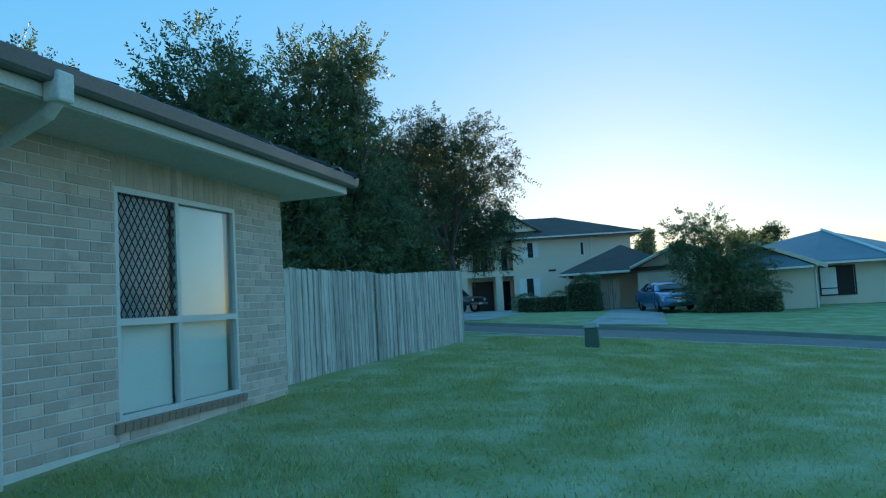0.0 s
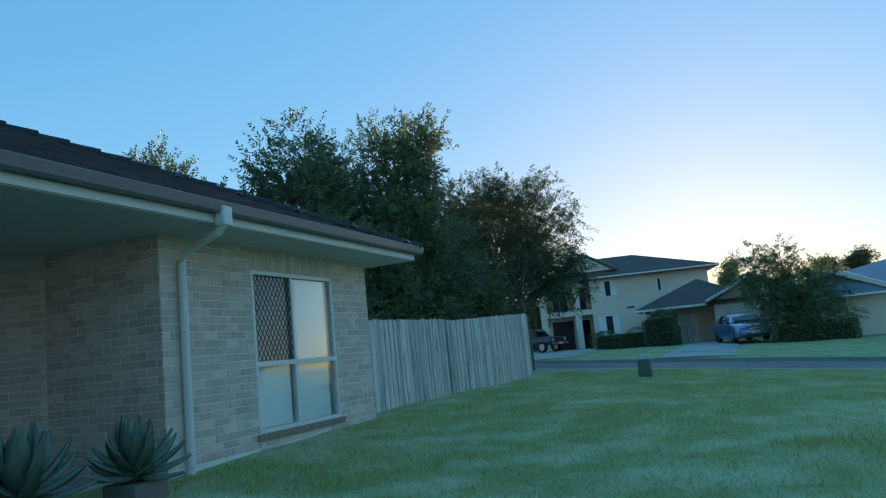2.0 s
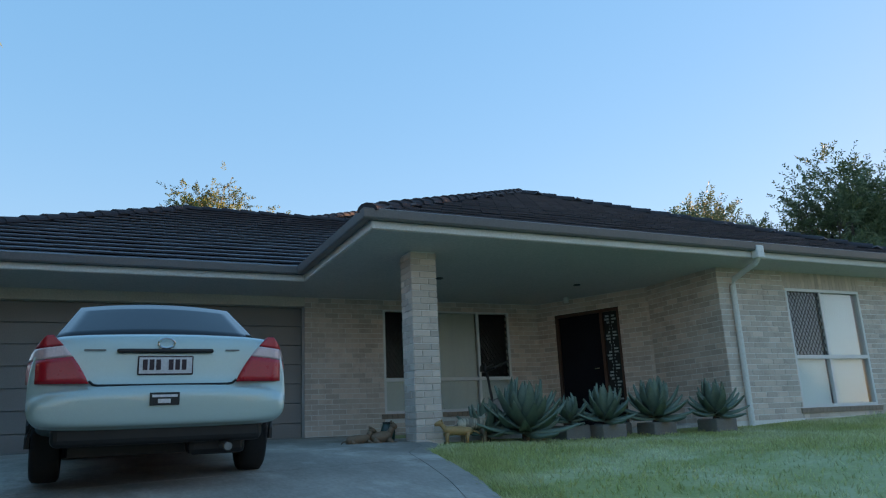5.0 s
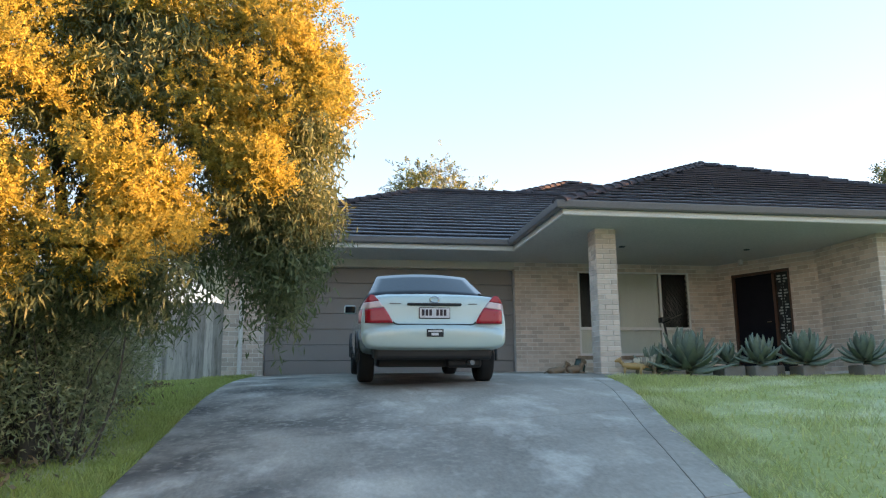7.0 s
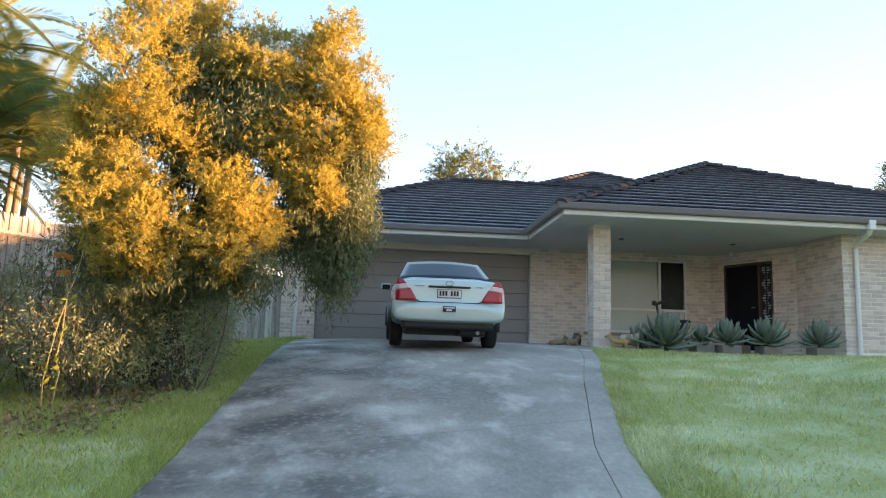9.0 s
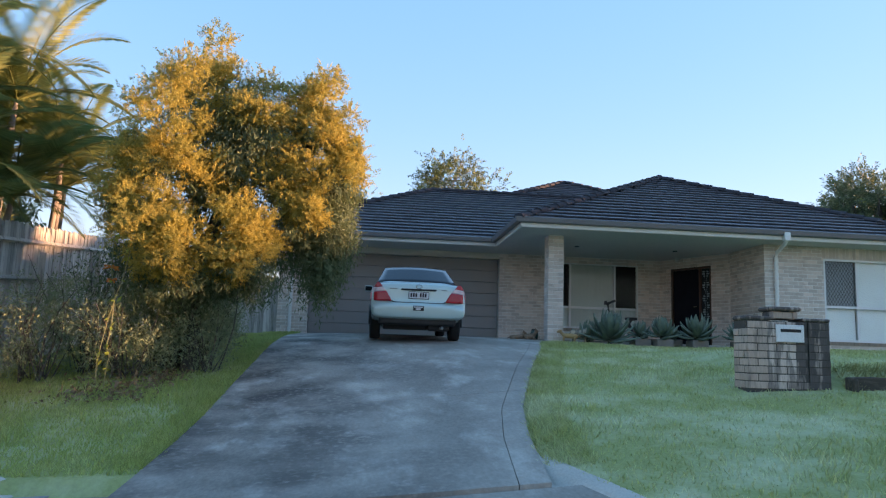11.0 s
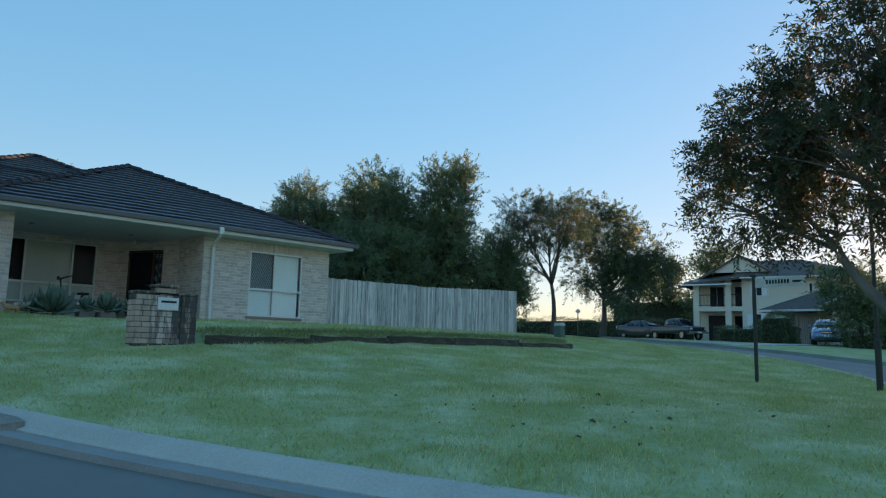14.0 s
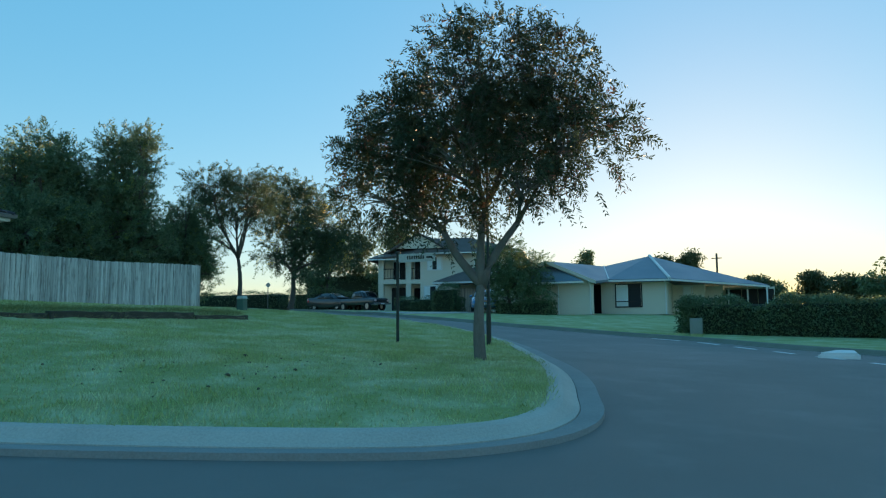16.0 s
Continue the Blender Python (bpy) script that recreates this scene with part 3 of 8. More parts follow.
# wing: front wall with the window opening
WY0, WY1, PY0, PY1, PZ0, PZ1 = 3.63, 7.95, 5.11, 6.94, 2.32, 4.27
FACE_X = Matrix(((0, 1, 0, 0), (1, 0, 0, 0), (0, 0, 1, 0), (0, 0, 0, 1)))   # u along y, depth along x
wing_front = part("wing_wall", holed(bmesh.new(), WY0, WY1, Z0, SOF, PY0, PY1, PZ0, PZ1, XW - 0.11, XW, FACE_X), MORTAR, house)
wing_side = wall("wing_side_wall", [(-9.0, XW - 0.112, WY0, WY0 + 0.11, Z0, SOF)])
wing_end = wall("wing_end_wall", [(-14.0, XW - 0.112, WY1 - 0.11, WY1, Z0, SOF)])
# porch wall beside the garage, with a window
QY0, QY1, QZ0, QZ1 = -0.62, 1.97, 2.55, 4.39
porch_wall = part("porch_wall", holed(bmesh.new(), -2.03, 2.62, Z0, SOF, QY0, QY1, QZ0, QZ1, XG - 0.11, XG, FACE_X), MORTAR, house)
garage_pier = wall("garage_pier", [(XG - 0.30, XG, -8.05, -7.25, Z0, SOF)])
garage_side = wall("garage_side_wall", [(-16.0, XG - 0.302, -8.05, -7.94, Z0, SOF)])
garage_jamb = wall("garage_jamb", [(XG - 0.40, XG - 0.112, -2.03, -1.80, Z0, SOF)])
back_wall = wall("back_wall", [(-16.2, -16.002, -8.05, 7.95, Z0, SOF)])
# entry wall, set at an angle
EA, EB = Vector((XG, 2.62, 0)), Vector((-6.10, WY0, 0))
EW = (EB - EA).normalized()
E_LEN = (EB - EA).length
entry_m = Matrix(((EW.x, EW.y, 0, EA.x), (EW.y, -EW.x, 0, EA.y), (0, 0, 1, 0), (0, 0, 0, 1)))
D0, D1, D2, DZ = 0.40, 1.34, 1.74, 4.28
bm = holed(bmesh.new(), 0.0, E_LEN, Z0, SOF, D0, D2, FLOOR, DZ, -0.11, 0.0, entry_m)
entry_wall = part("entry_wall", bm, MORTAR, house)

fascia_beam = part("garage_lintel", boxes((XG - 0.25, XG + 0.004, -7.248, -2.032, 4.39, SOF)), CREAM_PAINT, house, "cream painted lintel board")
# pillar under the porch
pillar = part("pillar", boxes((-5.015 + 0.008, -4.66 - 0.008, -1.52 + 0.008, -1.165 - 0.008, 1.8, SOF)), MORTAR, house)

# soffits and fascia
part("porch_soffit", boxes((-16.0, -3.80, -2.34, 8.38, SOF, SOF + 0.03)), SOFFIT, house)
part("garage_soffit", boxes((-16.0, -6.93, -9.25, -2.342, SOF, SOF + 0.03)), SOFFIT, house)
for u0, u1, v0, v1 in ((-3.80, -3.775, -2.36, 8.40), (-6.93, -3.802, -2.365, -2.341), (-6.93, -6.905, -9.28, -2.367), (-14.0, -3.802, 8.382, 8.406)):
    part("fascia", boxes((u0, u1, v0, v1, SOF + 0.01, SOF + 0.11)), WHITE_PAINT, house, "white painted fascia board")


def gutter(pts):
    """A quad-shaped gutter along the fascia."""
    bm = bmesh.new()
    prof = ((0.0, 0.0), (0.085, 0.0), (0.10, 0.02), (0.115, 0.115), (0.10, 0.125), (0.09, 0.11), (0.0, 0.11))
    rings = []
    n = len(pts)
    for i, p in enumerate(pts):
        p = Vector(p)
        dirs = [(Vector(pts[j + 1]) - Vector(pts[j])).normalized() for j in (i - 1, i) if 0 <= j < n - 1]
        nr = [Vector((d.y, -d.x, 0)) for d in dirs]
        off = nr[0] if len(nr) == 1 else (nr[0] + nr[1]) / (1 + nr[0].dot(nr[1]))
        rings.append([bm.verts.new(p + off * a + Vector((0, 0, b))) for a, b in prof])
    k = len(prof)
    for r0, r1 in zip(rings, rings[1:]):
        for j in range(k):
            bm.faces.new((r0[j], r1[j], r1[(j + 1) % k], r0[(j + 1) % k]))
    bm.faces.new(rings[0]), bm.faces.new(rings[-1][::-1])
    return part("gutter", bm, GUTTER, house, "dark brown metal gutter")


gutter([(-6.903, -9.3, SOF + 0.095), (-6.903, -2.392, SOF + 0.095), (-3.773, -2.392, SOF + 0.095), (-3.773, 8.43, SOF + 0.095), (-14.0, 8.43, SOF + 0.095)])

# ---- roof ----
EAVE, PITCH = 4.70, 0.459


def roof_plane(name, pts):
    bm = bmesh.new()
    up = [bm.verts.new(p) for p in pts]
    dn = [bm.verts.new((p[0], p[1], p[2] - 0.06)) for p in pts]
    bm.faces.new(up), bm.faces.new(dn[::-1])
    n = len(pts)
    for i in range(n):
        bm.faces.new((up[i], dn[i], dn[(i + 1) % n], up[(i + 1) % n]))
    return part(name, bm, TILE_JOINED, house)


A0, A1 = (-3.75, -2.41), (-3.75, 8.45)
AY = (A0[1] + A1[1]) / 2
AR = (A1[1] - A0[1]) / 2
AX, AZ = A0[0] - AR, EAVE + PITCH * AR
GX0, GY0 = -6.85, -8.85
GR = 5.15
GAP = (GX0 - GR, GY0 + GR, EAVE + PITCH * GR)
valley_y = A0[1] + GR
slopes = [
    ("roof_front", [(A0[0], A0[1], EAVE), (A1[0], A1[1], EAVE), (AX, AY, AZ)]),
    ("roof_right", [(A1[0], A1[1], EAVE), (-20.0, A1[1], EAVE), (-20.0, AY, AZ), (AX, AY, AZ)]),
    ("roof_left", [(AX, AY, AZ), (-20.0, AY, AZ), (-20.0, valley_y, GAP[2]), (GAP[0], valley_y, GAP[2]), (GX0, A0[1], EAVE), (A0[0], A0[1], EAVE)]),
    ("roof_garage", [(GX0, GY0, EAVE), (GX0, A0[1], EAVE), (GAP[0], valley_y, GAP[2]), GAP]),
    ("roof_end", [(-20.0, GY0, EAVE), (GX0, GY0, EAVE), GAP, (-20.0, GAP[1], GAP[2])]),
]
BX, BY, BZ = -14.9, 1.6, 8.30
slopes += [("roof_back", [(BX + 3.4, BY - 3.4, BZ - 3.4 * PITCH), (BX + 3.4, BY + 3.4, BZ - 3.4 * PITCH), (BX, BY, BZ)]),
           ("roof_back_left", [(BX - 5, BY - 3.4, BZ - 3.4 * PITCH), (BX + 3.4, BY - 3.4, BZ - 3.4 * PITCH), (BX, BY, BZ), (BX - 5, BY, BZ)]),
           ("roof_back_right", [(BX + 3.4, BY + 3.4, BZ - 3.4 * PITCH), (BX - 5, BY + 3.4, BZ - 3.4 * PITCH), (BX - 5, BY, BZ), (BX, BY, BZ)])]
roof_obs = {n: roof_plane(n, p) for n, p in slopes}

# ridge and hip caps: short half-round pieces, lapped
bm = bmesh.new()
rings = []
for u, r, lift in ((-0.02, 0.135, 0.02), (0.42, 0.115, 0.0)):
    rings.append([bm.verts.new((u, r * math.cos(q), r * 0.8 * math.sin(q) + 0.02 + lift)) for q in np.linspace(0, math.pi, 7)])
for j in range(6):
    bm.faces.new((rings[0][j], rings[0][j + 1], rings[1][j + 1], rings[1][j]))
bm.faces.new(rings[0][::-1])
cap_mesh = bpy.data.meshes.new("ridge_cap")
bm.to_mesh(cap_mesh)
bm.free()
cap_mesh.materials.append(CAP_TILE)


def caps(a, b, parent):
    a, b = Vector(a), Vector(b)
    n = max(1, round((b - a).length / 0.40))
    w = (b - a).normalized()
    side = w.cross(Vector((0, 0, 1))).normalized() * -1
    up = w.cross(side)
    bm = bmesh.new()
    tube(bm, [a + up * 0.01, b + up * 0.01], 0.085, 8)
    part("ridge_bedding", bm, CAP_TILE, parent)
    for i in range(n):
        p = a.lerp(b, i / n)
        ob = new("ridge_cap", cap_mesh)
        ob.parent = parent
        ob.matrix_local = Matrix(((w.x, side.x, up.x, p.x), (w.y, side.y, up.y, p.y), (w.z, side.z, up.z, p.z), (0, 0, 0, 1)))


caps((A0[0], A0[1], EAVE + 0.005), (AX, AY, AZ + 0.005), roof_obs["roof_front"])
caps((A1[0], A1[1], EAVE + 0.005), (AX, AY, AZ + 0.005), roof_obs["roof_front"])
caps((AX, AY, AZ + 0.005), (-20, AY, AZ + 0.005), roof_obs["roof_right"])
caps((GX0, GY0, EAVE + 0.005), (GAP[0], GAP[1], GAP[2] + 0.005), roof_obs["roof_garage"])
caps((GAP[0], GAP[1], GAP[2] + 0.005), (GAP[0], valley_y, GAP[2] + 0.005), roof_obs["roof_garage"])
caps((BX + 3.4, BY - 3.4, BZ - 3.4 * PITCH + 0.005), (BX, BY, BZ + 0.005), roof_obs["roof_back"])
caps((BX + 3.4, BY + 3.4, BZ - 3.4 * PITCH + 0.005), (BX, BY, BZ + 0.005), roof_obs["roof_back"])


# ---- windows, doors ----
GLASS = bpy.data.materials.new("clear_glass")
GLASS.use_nodes = True
gb = GLASS.node_tree.nodes["Principled BSDF"]
gb.inputs["Transmission Weight"].default_value, gb.inputs["Roughness"].default_value, gb.inputs["IOR"].default_value = 1.0, 0.05, 1.15
gb.inputs["Base Color"].default_value = (0.93, 0.97, 0.96, 1)
# near-black paint for flat sheets that stand in for unlit rooms
ROOM = shade("unlit_room_paint", (0.02, 0.022, 0.025), 0.9, fine=5, bump=0)


def framed(parent, m, u0, u1, z0, z1, w=0.045, d=0.06, y=-0.06):
    """Four frame bars round an opening."""
    bm = holed(bmesh.new(), u0, u1, z0, z1, u0 + w, u1 - w, z0 + w, z1 - w, y, y + d, m)
    return part("frame", bm, ALUMINIUM, parent, "white aluminium frame")


def bars(parent, m, items, material, name="bar", y0=-0.055, y1=-0.01, label=""):
    bm = bmesh.new()
    for u0, u1, z0, z1 in items:
        box(bm, u0, u1, y0, y1, z0, z1, m)
    return part(name, bm, material, parent, label)


def pane(parent, m, u0, u1, z0, z1, backing, y=-0.045, short=0.0):
    """A pane with what hangs behind it; short: how far the blind stops before the frame."""
    bm = bmesh.new()
    box(bm, u0, u1, y, y + 0.005, z0, z1, m)
    g = part("pane", bm, GLASS, parent)
    g.visible_shadow = False
    bm = bmesh.new()
    box(bm, u0, u1 - short, y - 0.05, y - 0.045, z0, z1, m)
    name, label = ("dark_interior", "dark sheet painting the unlit room behind the glass") if backing is ROOM else ("blind", "drawn pale roller blind") if backing is BLIND else ("curtain", "grey-green sheer behind the glass")
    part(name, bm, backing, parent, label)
    # a dark sheet paints the room's gloom in the gap beside the blind
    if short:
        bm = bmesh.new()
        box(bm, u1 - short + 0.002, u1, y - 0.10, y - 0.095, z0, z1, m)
        part("dark_interior", bm, ROOM, parent, "dark sheet painting the unlit room beside the blind")


def diamond_screen(parent, m, u0, u1, z0, z1, pitch=0.080, y=-0.02, r=0.006):
    """A security screen of diamond bars within a rectangle."""
    bm = bmesh.new()
    w, h = u1 - u0, z1 - z0
    rise = 1.55
    for sgn in (1, -1):
        k = -int(h / rise / pitch) - 2
        while k * pitch < w + h / rise:
            c = k * pitch
            pts = []
            for z in (0.0, h):
                u = c + z / rise if sgn > 0 else c + (h - z) / rise
                pts.append((u, z))
            (ua, za), (ub, zb) = pts
            ta, tb = 0.0, 1.0
            du = ub - ua
            for lim, sg in ((0.0, 1), (w, -1)):
                if abs(du) > 1e-9:
                    t = (lim - ua) / du
                    if (du > 0) == (sg > 0):
                        ta = max(ta, t)
                    else:
                        tb = min(tb, t)
            if tb - ta > 0.01:
                a = Vector((u0 + ua + du * ta, y, z0 + za + (zb - za) * ta))
                b = Vector((u0 + ua + du * tb, y, z0 + za + (zb - za) * tb))
                tube(bm, [m @ a, m @ b], r, 4, False)
            k += 1
    part("security_screen", bm, DARK_METAL, parent, "dark diamond-pattern security screen")["kind"] = "stuff"


def wall_frame(x, y):
    """Along +y on a wall that faces +x."""
    return Matrix(((0, 1, 0, x), (1, 0, 0, y), (0, 0, 1, 0), (0, 0, 0, 1)))


wm = wall_frame(XW, 0)
window = new("window")
window.parent = house
window["label"] = "white sliding window with security screen and drawn blind"
framed(window, wm, PY0, PY1, PZ0, PZ1)
MID, TRAN = PY0 + 0.46 * (PY1 - PY0), 3.13
bars(window, wm, [(PY0 + 0.045, PY1 - 0.045, TRAN - 0.03, TRAN + 0.03)], ALUMINIUM, "transom", -0.06, 0.0)
bars(window, wm, [(MID - 0.025, MID + 0.025, PZ0 + 0.045, TRAN - 0.03)], ALUMINIUM, "mullion", -0.058, -0.004)
bars(window, wm, [(MID - 0.025, MID + 0.025, TRAN + 0.03, PZ1 - 0.045)], ALUMINIUM, "mullion", -0.058, -0.004)
SCREENED = shade("flyscreen", (0.40, 0.44, 0.46), 0.8, second=(0.32, 0.36, 0.38), scale=2, fine=80, bump=0.02)
pane(window, wm, PY0 + 0.045, MID - 0.025, TRAN + 0.03, PZ1 - 0.045, SCREENED)
pane(window, wm, MID + 0.025, PY1 - 0.045, TRAN + 0.03, PZ1 - 0.045, BLIND, short=0.045)
pane(window, wm, PY0 + 0.045, MID - 0.025, PZ0 + 0.045, TRAN - 0.03, BLIND)
pane(window, wm, MID + 0.025, PY1 - 0.045, PZ0 + 0.045, TRAN - 0.03, BLIND, short=0.045)
diamond_screen(window, wm, PY0 + 0.05, MID - 0.03, TRAN + 0.035, PZ1 - 0.05)

pm = wall_frame(XG, 0)
window = new("window")
window.parent = house
window["label"] = "wide white porch window with blind and screens"
framed(window, pm, QY0, QY1, QZ0, QZ1)
a, b, PT = QY0 + 0.62, QY1 - 0.68, 3.13
bars(window, pm, [(QY0 + 0.045, QY1 - 0.045, PT - 0.03, PT + 0.03)], ALUMINIUM, "transom", -0.06, 0.0)
for q in (a, b):
    bars(window, pm, [(q - 0.025, q + 0.025, PT + 0.03, QZ1 - 0.045)], ALUMINIUM, "mullion", -0.058, -0.004)
    bars(window, pm, [(q - 0.025, q + 0.025, QZ0 + 0.045, PT - 0.03)], ALUMINIUM, "mullion", -0.058, -0.004)
CURTAIN = shade("sheer_curtain", (0.56, 0.61, 0.57), 0.85, second=(0.46, 0.51, 0.48), scale=2, fine=60, stretch=(1, 4, 0.3), bump=0.1)
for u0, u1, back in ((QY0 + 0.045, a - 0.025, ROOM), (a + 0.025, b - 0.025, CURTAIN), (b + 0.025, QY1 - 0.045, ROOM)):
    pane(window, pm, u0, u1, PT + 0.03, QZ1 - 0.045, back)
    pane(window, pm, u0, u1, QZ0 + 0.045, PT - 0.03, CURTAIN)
diamond_screen(window, pm, b + 0.03, QY1 - 0.05, PT + 0.035, QZ1 - 0.05)
diamond_screen(window, pm, QY0 + 0.05, a - 0.03, PT + 0.035, QZ1 - 0.05)

# front door: dark screen door with a timber frame and a leaded side light
door = new("door")
door.parent = house
door["label"] = "dark front screen door in a stained timber frame"
bars(door, entry_m, [(D0, D0 + 0.06, FLOOR, DZ), (D1, D1 + 0.06, FLOOR, DZ), (D2 - 0.05, D2, FLOOR, DZ), (D0 + 0.06, D1, DZ - 0.06, DZ), (D1 + 0.06, D2 - 0.05, DZ - 0.06, DZ)], TIMBER_RED, "door_frame", -0.10, 0.0, "red-brown timber frame")
bars(door, entry_m, [(D0 + 0.06, D1, FLOOR, DZ - 0.06)], DOOR_DARK, "door_leaf", -0.08, -0.05)
# side light: the unlit room is painted dark behind the leaded pattern
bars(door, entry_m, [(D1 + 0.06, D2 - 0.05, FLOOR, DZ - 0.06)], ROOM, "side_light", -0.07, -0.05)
lead = []
for k in range(26):
    z = FLOOR + 0.45 + k * 0.06
    c = (D1 + D2) / 2
    lead.append((c - 0.07 - 0.05 * math.sin(k * 1.1), c - 0.03, z, z + 0.035))
    lead.append((c + 0.02, c + 0.06 + 0.05 * math.cos(k * 1.3), z, z + 0.03))
bars(door, entry_m, lead, shade("leaded_glass", (0.30, 0.42, 0.45), 0.2, fine=40, bump=0.1), "leaded_panel", -0.05, -0.046, "pale patterned leaded glass")["kind"] = "stuff"
bm = bmesh.new()
tube(bm, [entry_m @ Vector((D1 - 0.08, -0.045, 3.2)), entry_m @ Vector((D1 - 0.08, 0.0, 3.2)), entry_m @ Vector((D1 - 0.18, 0.0, 3.2))], 0.012, 8)
part("door_handle", bm, CHROME, door, "steel lever handle")

# garage door of ribbed panels
gd = new("garage_door")
gd.parent = house
gd["label"] = "wide grey panel-lift garage door, closed"
for k in range(7):
    z = 2.13 + k * 0.323
    bm = boxes((XG - 0.19, XG - 0.15, -7.24, -2.04, z, z + 0.316))
    bmesh.ops.bevel(bm, geom=bm.edges[:], offset=0.008, segments=1, affect="EDGES")
    part("door_panel", bm, GARAGE, gd)
part("backing", boxes((XG - 0.22, XG - 0.195, -7.245, -2.035, 2.0, 4.385)), GARAGE, gd)

# downpipe with its offset and the outlet on the gutter
bm = bmesh.new()
tube(bm, [(-3.72, 3.75, 4.70), (-3.72, 3.75, 4.53), (-3.80, 3.765, 4.47), (-4.34, 3.88, 4.35), (-4.40, 3.89, 4.24), (-4.40, 3.89, 1.95)], 0.045, 12)
part("downpipe", bm, WHITE_PAINT, house, "cream round downpipe")
part("outlet", soft_box(-3.77, -3.64, 3.68, 3.82, 4.52, 4.72, 0.02), WHITE_PAINT, house, "white gutter outlet")
# downlights in the porch ceiling
for x, y in ((-6.2, -0.4), (-6.2, 2.2)):
    bm = bmesh.new()
    tube(bm, [(x, y, SOF - 0.015), (x, y, SOF + 0.002)], 0.06, 16)
    part("downlight", bm, DARK_METAL, house, "small unlit porch downlight")
bm = bmesh.new()
tube(bm, [(-7.35, 2.75, SOF - 0.10), (-7.35, 2.75, SOF - 0.001)], 0.05, 12)
part("porch_light", bm, WHITE_PAINT, house, "small white ceiling light, off")
# meter pipe on the garage pier
bm = bmesh.new()
tube(bm, [(XG + 0.05, -7.7, 1.95), (XG + 0.05, -7.7, SOF)], 0.045, 10)
part("downpipe", bm, WHITE_PAINT, house, "cream round downpipe")
# sills
BRICK_SILL = shade("brick_sill", (0.36, 0.27, 0.22), 0.85, second=(0.29, 0.21, 0.17), scale=4, fine=90, bump=0.35, world_space=True)
bm = bmesh.new()
for k in range(21):
    y = PY0 - 0.06 + k * 0.0935
    box(bm, -0.13, 0.045, y, y + 0.083, -0.076, 0.0, Matrix.Translation((XW, 0, PZ0 - 0.005)) @ Matrix.Rotation(radians(12), 4, "Y"))
part("brick_sill", bm, BRICK_SILL, wing_front, "sloping brick sill")
bm = bmesh.new()
for k in range(28):
    y = QY0 - 0.06 + k * 0.0965
    box(bm, -0.13, 0.045, y, y + 0.086, -0.076, 0.0, Matrix.Translation((XG, 0, QZ0 - 0.005)) @ Matrix.Rotation(radians(12), 4, "Y"))
part("brick_sill", bm, BRICK_SILL, porch_wall, "sloping brick sill")
# porch slab
part("porch_slab", boxes((-8.19, -4.9, -1.25, 3.62, 1.80, FLOOR - 0.03)), CONCRETE, house, "concrete porch floor")

# ---- trees and shrubs ----
def foliage(name, spots, material, parent, size=(0.16, 0.06), droop=0.4, label=""):
    """Single leaves at spots (n x 3): each a small folded blade."""
    n = len(spots)
    d = nrg.normal(size=(n, 3))
    d[:, 2] -= droop
    d /= np.linalg.norm(d, axis=1)[:, None]
    s = np.cross(d, nrg.normal(size=(n, 3)))
    s /= np.linalg.norm(s, axis=1)[:, None] + 1e-9
    ln = size[0] * nrg.uniform(0.6, 1.35, n)[:, None]
    wd = size[1] * nrg.uniform(0.6, 1.3, n)[:, None] * 0.5
    v = np.empty((n, 4, 3))
    v[:, 0], v[:, 2] = spots, spots + d * ln
    mid = spots + d * ln * 0.45
    v[:, 1], v[:, 3] = mid + s * wd, mid - s * wd
    q = np.arange(n * 4).reshape(n, 4)
    return fast_mesh(name, v.reshape(-1, 3), q, material, parent, label)


def clump_spots(centre, radii, clumps, per, spread, flat=0.7, hollow=0.35):
    """Leaf places in an uneven crown: clumps scattered through an ellipsoid, most of them near its skin."""
    c = nrg.normal(size=(clumps, 3))
    c /= np.linalg.norm(c, axis=1)[:, None]
    c *= (hollow + (1 - hollow) * nrg.uniform(0, 1, clumps) ** 0.5)[:, None] * nrg.uniform(0.82, 1.12, clumps)[:, None]
    c = np.asarray(centre) + c * np.asarray(radii)
    k = np.repeat(c, per, axis=0)
    g = nrg.normal(size=(clumps * per, 3))
    g *= (nrg.uniform(0.3, 1, (clumps * per, 1)) ** 0.6) / np.linalg.norm(g, axis=1)[:, None]
    sp = spread * np.repeat(nrg.uniform(0.7, 1.3, clumps), per)[:, None]
    return c, k + g * sp * np.array((1, 1, flat))


def crown_sprays(centre, radii, clumps, each, up=0.3, hollow=0.35, spread=0.25):
    """Starts and directions of leafy shoots: bunches through an ellipsoid that point outwards and up."""
    c = nrg.normal(size=(clumps, 3))
    c /= np.linalg.norm(c, axis=1)[:, None]
    out = np.repeat(c, each, axis=0)
    c *= (hollow + (1 - hollow) * nrg.uniform(0, 1, clumps) ** 0.5)[:, None] * nrg.uniform(0.82, 1.10, clumps)[:, None]
    p = np.repeat(np.asarray(centre) + c * np.asarray(radii), each, axis=0) + nrg.normal(0, spread * 0.5, (clumps * each, 3))
    d = out + nrg.normal(0, 0.62, out.shape) + np.array((0, 0, up))
    return p, d / np.linalg.norm(d, axis=1)[:, None]


